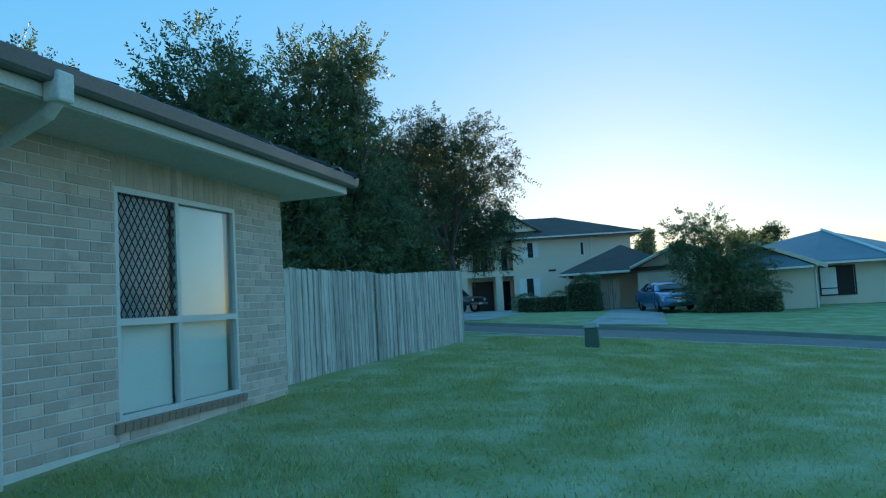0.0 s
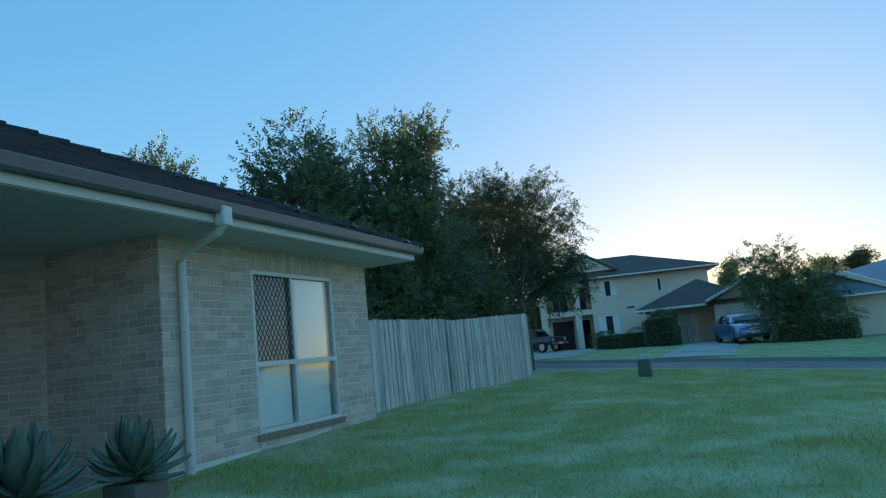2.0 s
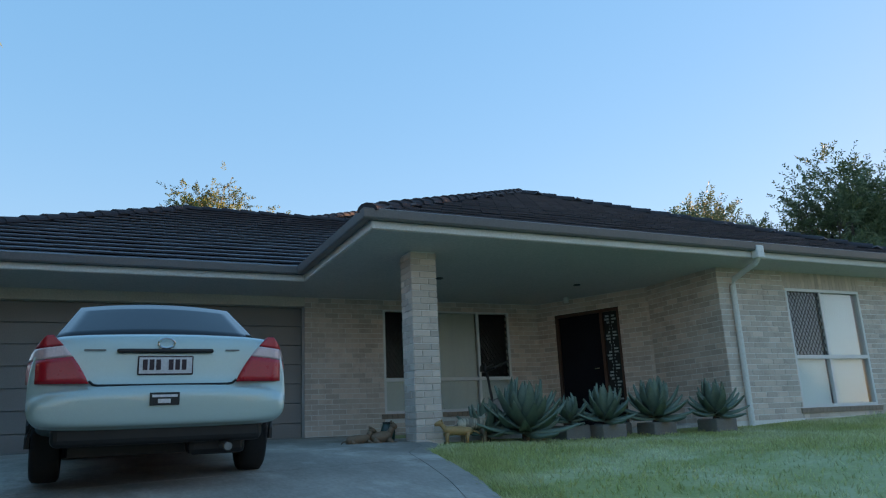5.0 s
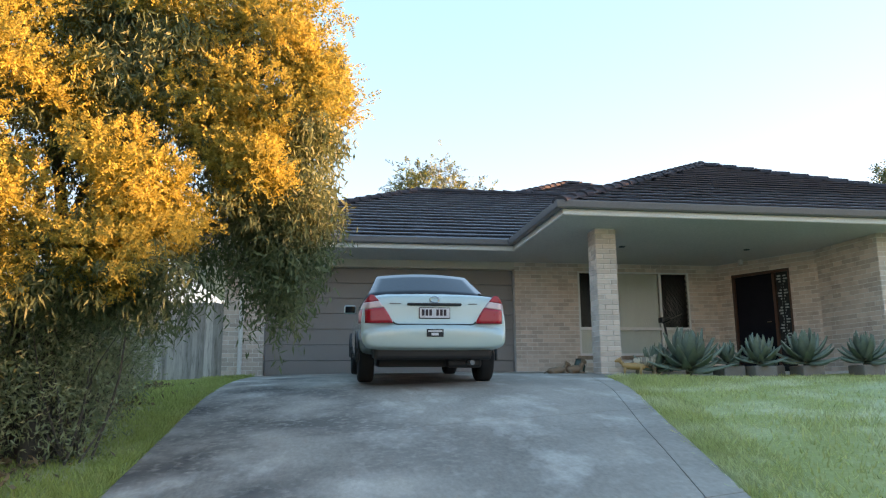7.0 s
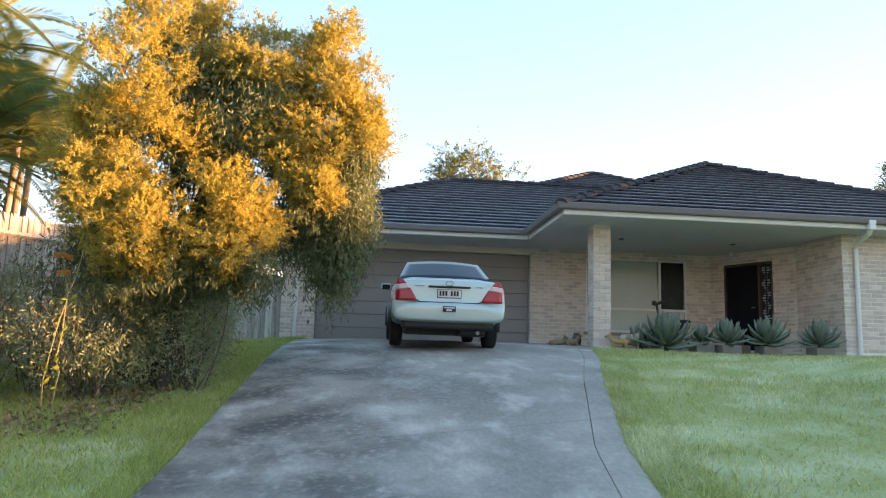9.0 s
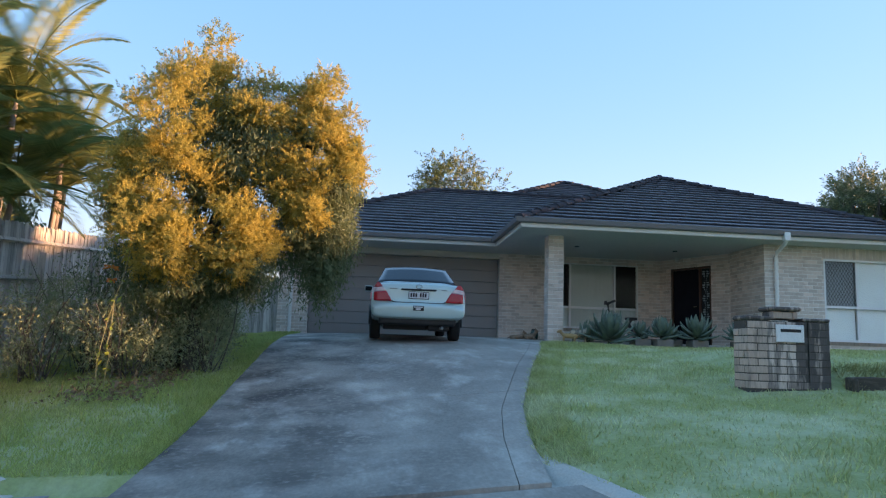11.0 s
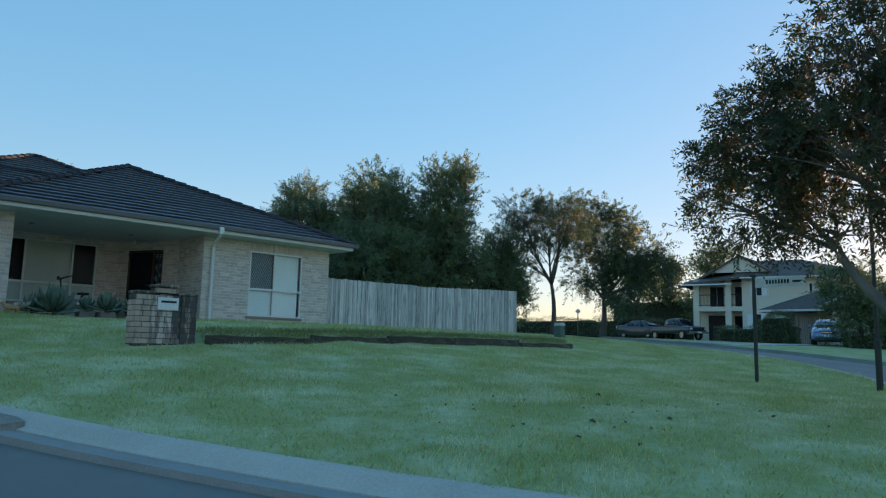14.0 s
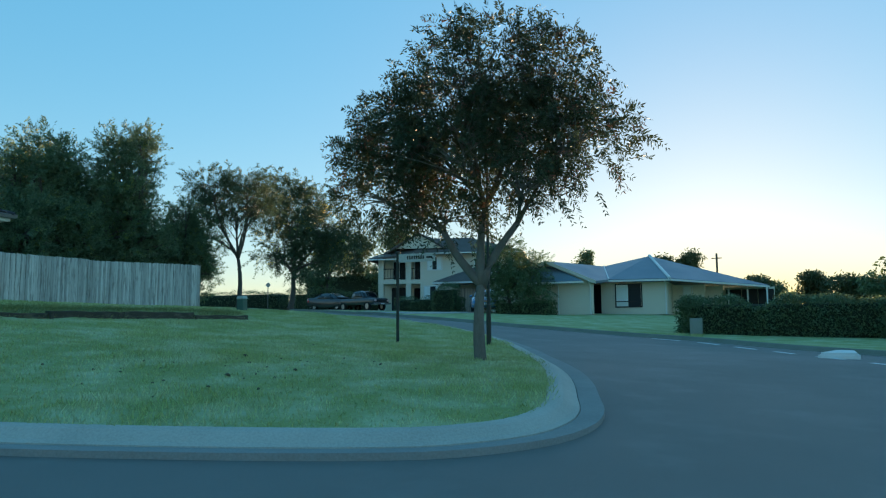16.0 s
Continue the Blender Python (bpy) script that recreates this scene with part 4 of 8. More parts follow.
def spray_leaves(name, p, d, length, pairs, size, droop, material, parent, label=""):
    """Leafy shoots: narrow leaves in pairs along curved twigs from p towards d."""
    n, k = len(p), pairs * 2
    f = np.tile(np.repeat(np.linspace(0.12, 1.0, pairs), 2), (n, 1)) + nrg.normal(0, 0.02, (n, k))
    ln = length * nrg.uniform(0.55, 1.25, n)
    fall = np.array((0, 0, -1.0)) * droop
    at = p[:, None] + d[:, None] * (f * ln[:, None])[..., None] + fall * (f ** 2 * ln[:, None])[..., None]
    tan = d[:, None] + 2 * fall * f[..., None]
    tan /= np.linalg.norm(tan, axis=2)[..., None]
    ref = nrg.normal(size=(n, 1, 3))
    side = np.cross(tan, ref)
    side /= np.linalg.norm(side, axis=2)[..., None] + 1e-9
    sign = np.tile((1.0, -1.0), pairs)[None, :, None]
    ld = tan * 0.65 + side * sign * 0.8 + nrg.normal(0, 0.28, (n, k, 3)) + fall * 0.4
    ld /= np.linalg.norm(ld, axis=2)[..., None]
    taper = (1.15 - 0.55 * f)[..., None]
    ll = size[0] * taper * nrg.uniform(0.7, 1.25, (n, k, 1))
    w = np.cross(ld, nrg.normal(size=(n, k, 3)) * 0.6 + np.cross(tan, side))
    w *= size[1] * 0.5 * nrg.uniform(0.75, 1.2, (n, k, 1)) / (np.linalg.norm(w, axis=2)[..., None] + 1e-9)
    v = np.stack([at, at + ld * ll * 0.45 + w, at + ld * ll, at + ld * ll * 0.45 - w], 2)
    return fast_mesh(name, v.reshape(-1, 3), np.arange(n * k * 4).reshape(-1, 4), material, parent, label)


def bent(a, b, bend=0.12, n=5):
    a, b = Vector(a), Vector(b)
    ln = (b - a).length
    off = Vector((rnd.uniform(-1, 1), rnd.uniform(-1, 1), rnd.uniform(-0.2, 0.8))) * bend * ln
    return [a.lerp(b, i / n) + off * math.sin(math.pi * i / n) for i in range(n + 1)]


def tree(name, label, base, trunk_top, r0, blobs, material, leaf_size, bark=BARK, droop=0.4, twigs=10, group="", second=None, category="tree", boughs=(), spray=None):
    """A tree: a bent trunk, a limb into each blob of crown with twigs to its clumps, and leaves.
    blobs: (x, y, z, rx, ry, rz, clumps, leaves in each, spread of a clump), places from the base.
    spray: (length, pairs, droop, lift) of the leafy shoots, when the leaves sit on such."""
    root = thing(name, label, category, group, base)
    bm = bmesh.new()
    trunk = bent((0, 0, -0.25), trunk_top, 0.05, 6)
    tube(bm, trunk, [r0 * (1.35 if i == 0 else 1.0 - 0.07 * i) for i in range(7)], 10)
    part("trunk", bm, bark, root, smooth=True)
    all_spots, forks, shoots = [], [], []
    for q in boughs:
        bm = bmesh.new()
        line = bent(trunk[-1] - Vector((0, 0, 0.12)), q, 0.08, 5)
        tube(bm, line, [r0 * f for f in (0.80, 0.70, 0.62, 0.56, 0.50, 0.45)], 9)
        part("bough", bm, bark, root, smooth=True)
        forks.append(line[-1])
    for x, y, z, rx, ry, rz, clumps, per, spread in blobs:
        bm = bmesh.new()
        c, s = clump_spots((x, y, z), (rx, ry, rz), clumps, per, spread)
        all_spots.append(s)
        if spray:
            shoots.append(crown_sprays((x, y, z), (rx, ry, rz), clumps, max(1, round(per / spray[1] / 2)), spray[3], 0.35, spread))
        start = trunk[-1] if z > trunk_top[2] else trunk[4]
        thick = 1.0
        if forks:
            start, thick = min(forks, key=lambda f: (f - Vector((x, y, z))).length), 0.6
        limb = bent(start, (x, y, z - 0.2 * rz), 0.12, 5)
        tube(bm, limb, [r0 * f * thick for f in (0.62, 0.5, 0.4, 0.3, 0.22, 0.12)], 7)
        for q in c[:twigs]:
            a = limb[rnd.randint(2, 5)]
            tw = bent(a, q, 0.15, 4)
            tube(bm, tw, [r0 * f for f in (0.20, 0.15, 0.10, 0.07, 0.03)], 5, False)
        part("limb", bm, bark, root, smooth=True)
    spots = np.concatenate(all_spots)
    if spray:
        p, d = (np.concatenate(q) for q in zip(*shoots))
        mask = nrg.uniform(0, 1, len(p)) < (second[1] if second else 0.0)
        spray_leaves("crown", p[~mask], d[~mask], spray[0], spray[1], leaf_size, spray[2], material, root)
        if second:
            spray_leaves("young_leaves", p[mask], d[mask], spray[0], spray[1], leaf_size, spray[2], second[0], root)
    elif second is None:
        foliage("crown", spots, material, root, leaf_size, droop)
    else:
        mask = nrg.uniform(0, 1, len(spots)) < second[1]
        foliage("crown", spots[~mask], material, root, leaf_size, droop)
        foliage("young_leaves", spots[mask], second[0], root, leaf_size, droop)
    return root


# the street tree on the corner
tb = (12.60, 4.50, lz(12.60, 4.50))
root = tree("street_tree", "street tree with forked trunk and feathery dark crown", tb, (0.02, 0.0, 1.30), 0.11,
     [(-1.628, -0.093, 2.75, 0.836, 0.88, 0.552, 60, 105, 0.27), (-1.442, 0.093, 3.45, 0.924, 0.968, 0.69, 76, 105, 0.27), (-0.744, 0.372, 4.15, 1.056, 1.056, 0.736, 84, 105, 0.27), (-1.256, 0, 3.95, 0.792, 0.792, 0.552, 40, 105, 0.27), (0.326, -0.186, 4.65, 1.012, 1.056, 0.736, 84, 105, 0.27), (1.069, 0.186, 4.45, 0.88, 0.88, 0.69, 56, 105, 0.27),
      (0.651, 0.465, 3.7, 1.056, 1.056, 0.736, 76, 105, 0.27), (1.628, 0, 3.45, 0.836, 0.88, 0.69, 62, 105, 0.27), (-0.279, -0.465, 3.25, 1.056, 0.88, 0.644, 66, 95, 0.27), (0.837, -0.279, 2.85, 0.704, 0.704, 0.414, 26, 120, 0.26), (-0.651, 0.093, 2.35, 0.616, 0.616, 0.322, 18, 120, 0.24)],
     LEAF_STREET, (0.11, 0.025), STREET_BARK, 0.6, 24, spray=(0.36, 8, 0.32, 0.2), second=(LEAF_RUST, 0.07), boughs=((-0.62, 0.0, 2.05), (0.60, 0.1, 2.15), (0.0, 0.25, 2.45)))

# dark trees behind the paling fence, with lower growth between them
for k, (x, y, top, w, dens) in enumerate(((-12.6, 12.0, 6.8, 1.85, 1.2), (-9.4, 13.75, 7.25, 1.6, 1.5), (-7.7, 16.45, 7.6, 1.6, 1.7), (-11.0, 13.2, 5.4, 1.8, 1.2), (-8.2, 15.0, 5.6, 1.7, 1.3), (-7.9, 16.9, 4.4, 1.0, 1.2), (-8.4, 12.2, 4.2, 1.8, 1.2), (-7.5, 13.6, 4.0, 1.0, 1.2), (-7.6, 19.9, 4.7, 1.25, 1.3))):
    z = lz(x, y)
    rnd.seed(40 + k)
    bl = []
    for q in range(7):
        f = q / 6
        r = w * (0.85 + 0.25 * math.sin(math.pi * min(1, 0.25 + f * 0.75))) * (1.0 - 0.24 * f * f)
        bl.append((rnd.uniform(-0.4, 0.4), rnd.uniform(-0.4, 0.4), 0.9 + f * (top - 2.15), r * 0.92, r * 0.92, 0.9, int(25 * dens), 105, 0.44))
    for q in range(26):
        an, f = rnd.uniform(0, 6.28), rnd.uniform(0.2, 0.82)
        rr = w * (1.02 - 0.40 * f * f) * rnd.uniform(0.85, 1.08)
        bl.append((math.cos(an) * rr, math.sin(an) * rr, 0.8 + f * (top - 1.2), 0.20, 0.20, 0.28, 4, 60, 0.24))
    for q in range(5):
        an = rnd.uniform(0, 6.28)
        bl.append((math.cos(an) * w * 0.5, math.sin(an) * w * 0.5, top * rnd.uniform(0.72, 0.92), 0.42, 0.42, 0.5, 9, 90, 0.28))
    tree("garden_tree", "dense dark green tree behind the fence", (x, y, z), (0, 0, 2.2), 0.13, bl, LEAF_DARK, (0.15, 0.045), BARK, 0.0, 5, "trees behind the fence", spray=(0.55, 8, 0.10, 0.6), second=(LEAF_TIP, 0.03))

# open-crowned tree past the end of the fence, with a bare branch
open_tree = tree("open_tree", "open-crowned gum with visible pale limbs", (-6.05, 21.75, lz(-6.05, 21.75)), (-0.1, 0.1, 2.4), 0.13,
     [(-2.1, 0.3, 4.9, 1.2, 1.3, 0.7, 52, 110, 0.40), (-1.3, -0.4, 6.0, 1.3, 1.3, 0.6, 58, 110, 0.40), (0.1, 0.3, 6.0, 1.2, 1.2, 0.6, 54, 110, 0.40), (1.0, -0.2, 5.0, 1.1, 1.1, 0.7, 48, 110, 0.40), (-0.3, 0.0, 4.7, 1.5, 1.3, 0.6, 44, 100, 0.4), (-1.9, 0.0, 3.7, 0.8, 0.8, 0.6, 14, 80, 0.34)],
     LEAF_OLIVE, (0.13, 0.036), BARK, 0.5, 16, spray=(0.50, 8, 0.25, 0.35))
bm = bmesh.new()
for q in ((1.0, 0.0, 5.7), (1.2, 0.2, 5.3), (0.75, 0.1, 5.45), (1.35, -0.1, 5.0)):
    tube(bm, bent((0.2, 0, 4.3), q, 0.12, 6), [0.03, 0.026, 0.02, 0.016, 0.012, 0.009, 0.004], 5)
part("dead_branch", bm, PALE_BARK, open_tree, "bare grey dead branch", smooth=True)
tree("round_tree", "broad dark tree across the side street", (-10.6, 32.5, lz(-10.6, 32.5)), (0.2, 0, 2.4), 0.2,
     [(-0.6, 0, 7.2, 1.8, 1.8, 1.2, 70, 110, 0.6), (0.6, 0, 6.1, 2.1, 2.0, 1.5, 84, 110, 0.62), (2.2, 0, 4.9, 1.7, 1.7, 1.4, 74, 110, 0.6), (-1.2, 0.2, 4.2, 1.5, 1.7, 1.4, 56, 110, 0.6), (3.4, 0.2, 3.6, 1.1, 1.3, 1.1, 42, 100, 0.5), (1.0, 0.2, 3.0, 2.0, 1.6, 1.0, 54, 100, 0.55)],
     LEAF_OLIVE, (0.19, 0.06), BARK, 0.4, 8, spray=(0.75, 8, 0.25, 0.35), second=(LEAF_GOLD, 0.025))

# golden-lit tree beside the drive: (y, z, x, r, clumps) of its gold heads, then the green underside
# gold growth also paints the sunlit heads, green the shaded inside and underside
gold = thing("golden_tree", "bushy tree beside the driveway, golden growth with sunlight in its colour", "tree", at=(0.3, -8.3, lz(0.3, -8.3)))
g0 = Vector(gold.location)
bm = bmesh.new()
stems = [bent((rnd.uniform(-0.3, 0.3), rnd.uniform(-0.3, 0.3), -0.2), (rnd.uniform(-0.9, 0.0), rnd.uniform(-0.7, 1.2), rnd.uniform(2.6, 3.8)), 0.08, 6) for k in range(6)]
for s in stems:
    tube(bm, s, [0.11, 0.095, 0.08, 0.065, 0.05, 0.035, 0.02], 7)
part("trunk", bm, BARK, gold, smooth=True)
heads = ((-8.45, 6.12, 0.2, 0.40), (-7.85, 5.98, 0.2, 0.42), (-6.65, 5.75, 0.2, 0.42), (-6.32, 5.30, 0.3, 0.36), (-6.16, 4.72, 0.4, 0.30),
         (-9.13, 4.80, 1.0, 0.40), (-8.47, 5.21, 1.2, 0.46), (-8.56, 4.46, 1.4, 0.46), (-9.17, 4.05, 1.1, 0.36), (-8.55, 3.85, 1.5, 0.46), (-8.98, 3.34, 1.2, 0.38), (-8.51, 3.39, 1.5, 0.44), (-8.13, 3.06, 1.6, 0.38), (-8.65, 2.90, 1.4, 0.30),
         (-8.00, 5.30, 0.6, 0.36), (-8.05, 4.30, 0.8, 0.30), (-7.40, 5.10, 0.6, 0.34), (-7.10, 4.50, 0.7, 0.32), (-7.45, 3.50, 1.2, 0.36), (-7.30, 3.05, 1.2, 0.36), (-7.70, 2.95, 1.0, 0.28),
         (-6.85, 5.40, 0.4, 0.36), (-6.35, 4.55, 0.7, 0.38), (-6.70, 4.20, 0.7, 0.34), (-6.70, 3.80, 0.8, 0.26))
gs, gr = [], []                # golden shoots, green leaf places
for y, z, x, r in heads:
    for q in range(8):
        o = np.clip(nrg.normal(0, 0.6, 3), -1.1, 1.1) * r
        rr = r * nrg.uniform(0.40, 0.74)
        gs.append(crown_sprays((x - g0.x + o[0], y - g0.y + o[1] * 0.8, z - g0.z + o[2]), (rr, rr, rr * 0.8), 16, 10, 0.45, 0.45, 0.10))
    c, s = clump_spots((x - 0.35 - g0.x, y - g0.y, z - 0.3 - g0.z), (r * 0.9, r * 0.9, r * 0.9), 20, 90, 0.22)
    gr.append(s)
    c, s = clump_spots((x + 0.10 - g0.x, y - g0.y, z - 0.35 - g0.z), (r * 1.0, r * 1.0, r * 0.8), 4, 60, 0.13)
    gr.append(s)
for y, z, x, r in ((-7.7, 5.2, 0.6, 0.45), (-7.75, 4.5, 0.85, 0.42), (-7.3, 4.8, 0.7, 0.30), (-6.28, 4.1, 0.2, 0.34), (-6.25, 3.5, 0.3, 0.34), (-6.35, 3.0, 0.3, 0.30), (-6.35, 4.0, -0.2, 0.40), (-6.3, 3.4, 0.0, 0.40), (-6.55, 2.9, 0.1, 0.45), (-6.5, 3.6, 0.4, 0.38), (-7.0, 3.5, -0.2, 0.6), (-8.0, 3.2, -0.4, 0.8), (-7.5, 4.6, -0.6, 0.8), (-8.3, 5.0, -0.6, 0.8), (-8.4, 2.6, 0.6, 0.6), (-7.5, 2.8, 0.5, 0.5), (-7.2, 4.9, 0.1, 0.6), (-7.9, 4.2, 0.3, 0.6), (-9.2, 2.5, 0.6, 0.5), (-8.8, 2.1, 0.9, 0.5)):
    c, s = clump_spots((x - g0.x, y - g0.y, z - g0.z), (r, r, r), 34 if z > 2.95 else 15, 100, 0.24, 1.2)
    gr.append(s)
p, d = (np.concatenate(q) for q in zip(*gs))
spray_leaves("golden_growth", p, d, 0.12, 6, (0.036, 0.015), 0.1, LEAF_GOLD, gold, "golden young leaves with sunlight painted into their colour")
# hanging strands on the side of the garage
for q in range(26):
    y, z, x = rnd.uniform(-6.8, -6.10), rnd.uniform(2.9, 3.5), rnd.uniform(0.0, 0.6)
    f = nrg.uniform(0, 1, 46)[:, None]
    end = np.array((rnd.uniform(-0.1, 0.1), rnd.uniform(-0.05, 0.10), -rnd.uniform(0.35, 0.95)))
    gr.append(np.array((x - g0.x, y - g0.y, z - g0.z)) + f * end + nrg.normal(0, 0.025, (46, 3)))
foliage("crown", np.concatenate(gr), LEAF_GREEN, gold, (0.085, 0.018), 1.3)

# shrubs on the verge under it
for k, (x, y, r, h) in enumerate(((0.5, -9.7, 0.95, 1.6), (0.9, -9.0, 0.75, 1.1), (0.3, -8.7, 0.85, 1.6), (1.0, -10.2, 0.6, 1.3), (0.5, -8.0, 0.5, 1.15), (-0.8, -8.4, 0.65, 1.3), (-2.0, -8.5, 0.6, 1.2))):
    sh = thing("shrub", "loose grey-green shrub on the driveway verge", "shrub", "shrubs beside the driveway", (x, y, lz(x, y)))
    bm = bmesh.new()
    for q in range(22):
        tube(bm, bent((rnd.uniform(-0.2, 0.2), rnd.uniform(-0.2, 0.2), -0.1), (rnd.uniform(-0.95, 0.95) * r, rnd.uniform(-0.95, 0.95) * r, h * rnd.uniform(0.6, 1.05)), 0.1, 4), [0.012, 0.010, 0.008, 0.006, 0.003], 4)
    part("brushwood", bm, BARK, sh)
    c, s = clump_spots((0, 0, h * 0.52), (r, r, h * 0.5), 60, 110, 0.26, 1.0)
    s[:, 2] = np.maximum(s[:, 2], 0.02)
    foliage("foliage", s, LEAF_SCRUB, sh, (0.06, 0.014), 0.2)


# fallen leaves and bare earth under the shrubs
LITTER = leaf("leaf_litter", (0.24, 0.16, 0.085), (0.15, 0.10, 0.06), (0.32, 0.24, 0.12), trans=0.0, amount=0.5)
n = 2600
x = nrg.uniform(-4.5, 2.6, n)
y = -8.62 + 0.12 * np.sin(x * 2.3) + np.abs(nrg.normal(0, 0.28, n)) * nrg.choice((-1.6, 1.0), n)
tagged(foliage("leaf_litter", np.stack([x, y, lawn(x, y) + nrg.uniform(0.015, 0.05, n)], 1), LITTER, None, (0.075, 0.035), 0.0), "dry brown leaves along the edge of the verge", "leaf litter", kind="stuff")


# cane palms against the side fence
def palm(x, y, height, fronds, lean):
    z = lz(x, y)
    p = thing("cane_palm", "cane palm with arching feathered fronds", "palm", "palms at the side fence", (x, y, z))
    bm = bmesh.new()
    top = Vector((lean[0], lean[1], height))
    tube(bm, bent((0, 0, -0.2), top, 0.04, 8), [0.07, 0.06, 0.055, 0.05, 0.05, 0.05, 0.05, 0.055, 0.03], 8)
    part("stem", bm, PALE_BARK, p, smooth=True)
    vs, qs = [], []
    bm = bmesh.new()
    for k in range(fronds):
        an = k * 2.4 + rnd.uniform(-0.3, 0.3)
        el = rnd.uniform(0.5, 1.35)
        ln = rnd.uniform(1.8, 2.6)
        d = Vector((math.cos(an) * math.cos(el), math.sin(an) * math.cos(el), math.sin(el)))
        pts, pos = [], top.copy()
        for q in range(15):
            pts.append(pos.copy())
            d = (d + Vector((0, 0, -0.085 - 0.006 * q))).normalized()
            pos = pos + d * ln / 14
        tube(bm, pts, [0.018 - 0.001 * q for q in range(15)], 5, False)
        for q in range(2, 80):
            f = q / 80 * 13.9
            i = int(f)
            a = pts[i].lerp(pts[i + 1], f - i)
            w = (pts[i + 1] - pts[i]).normalized()
            side = w.cross(Vector((0, 0, 1))).normalized()
            upv = side.cross(w)
            ll = 0.50 * math.sin(math.pi * (0.12 + 0.85 * q / 80)) * rnd.uniform(0.85, 1.1)
            for s in (1, -1):
                t = (side * s * 0.85 + w * 0.55 + upv * 0.25).normalized() * ll
                t.z -= 0.11 * ll / 0.5
                b = len(vs)
                wv = w * 0.010
                vs += [a - wv, a + t * 0.5 + wv + upv * 0.01, a + t, a + t * 0.5 - wv * 1.5]
                qs.append((b, b + 1, b + 2, b + 3))
    part("rachis", bm, LEAF_PALM, p)
    fast_mesh("fronds", vs, qs, LEAF_PALM, p)["kind"] = "stuff"


for x, y, h, n, ln in ((-0.8, -11.7, 4.3, 11, (0.2, 0.1)), (-1.4, -11.5, 3.4, 10, (-0.2, 0.3)), (0.2, -12.3, 4.9, 11, (0.2, 0.0)), (-2.4, -11.8, 3.0, 9, (0.0, 0.3)), (-0.3, -11.5, 2.6, 9, (0.1, 0.2)), (1.0, -12.2, 3.4, 9, (0.1, 0.1)), (-3.4, -11.9, 3.6, 9, (0.1, 0.1)), (0.6, -11.6, 2.4, 10, (0.1, 0.1)), (-1.0, -12.3, 3.0, 10, (0.1, 0.0)), (-2.0, -12.4, 4.0, 10, (0.1, 0.2)), (1.4, -11.7, 2.8, 9, (0.2, 0.1)), (-0.2, -12.8, 3.8, 10, (0, 0))):
    palm(x, y, h, n + 5, ln)

for x, y, top, w in ((0.6, -13.9, 4.2, 1.5), (-1.6, -13.7, 3.8, 1.5), (-4.0, -13.8, 3.6, 1.5), (3.0, -14.0, 3.6, 1.4)):
    bl = [(rnd.uniform(-0.3, 0.3), rnd.uniform(-0.2, 0.2), 0.8 + f * (top - 1.5), w, w * 0.8, 0.8, 40, 100, 0.4) for f in (0.0, 0.33, 0.66, 1.0)]
    tree("garden_tree", "dense dark bush behind the side fence", (x, y, lz(x, y)), (0, 0, 1.2), 0.09, bl, LEAF_DARK, (0.15, 0.05), BARK, 0.3, 5, "bushes behind the side fence")

# gums behind the house, lit by the sun; gold and pale leaves paint in more sunlight
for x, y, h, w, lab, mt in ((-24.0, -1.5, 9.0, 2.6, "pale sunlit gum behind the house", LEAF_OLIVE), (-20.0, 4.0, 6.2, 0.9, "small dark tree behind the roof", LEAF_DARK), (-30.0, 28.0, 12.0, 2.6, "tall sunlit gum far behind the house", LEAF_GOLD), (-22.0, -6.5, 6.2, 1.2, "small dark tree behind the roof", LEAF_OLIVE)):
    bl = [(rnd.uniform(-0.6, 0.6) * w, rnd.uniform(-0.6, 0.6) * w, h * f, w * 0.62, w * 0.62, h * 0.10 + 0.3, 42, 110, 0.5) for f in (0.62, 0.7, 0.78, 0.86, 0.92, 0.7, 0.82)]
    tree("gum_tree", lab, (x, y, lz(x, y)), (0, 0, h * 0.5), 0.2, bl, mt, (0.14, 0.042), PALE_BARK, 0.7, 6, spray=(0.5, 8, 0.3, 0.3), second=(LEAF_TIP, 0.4))
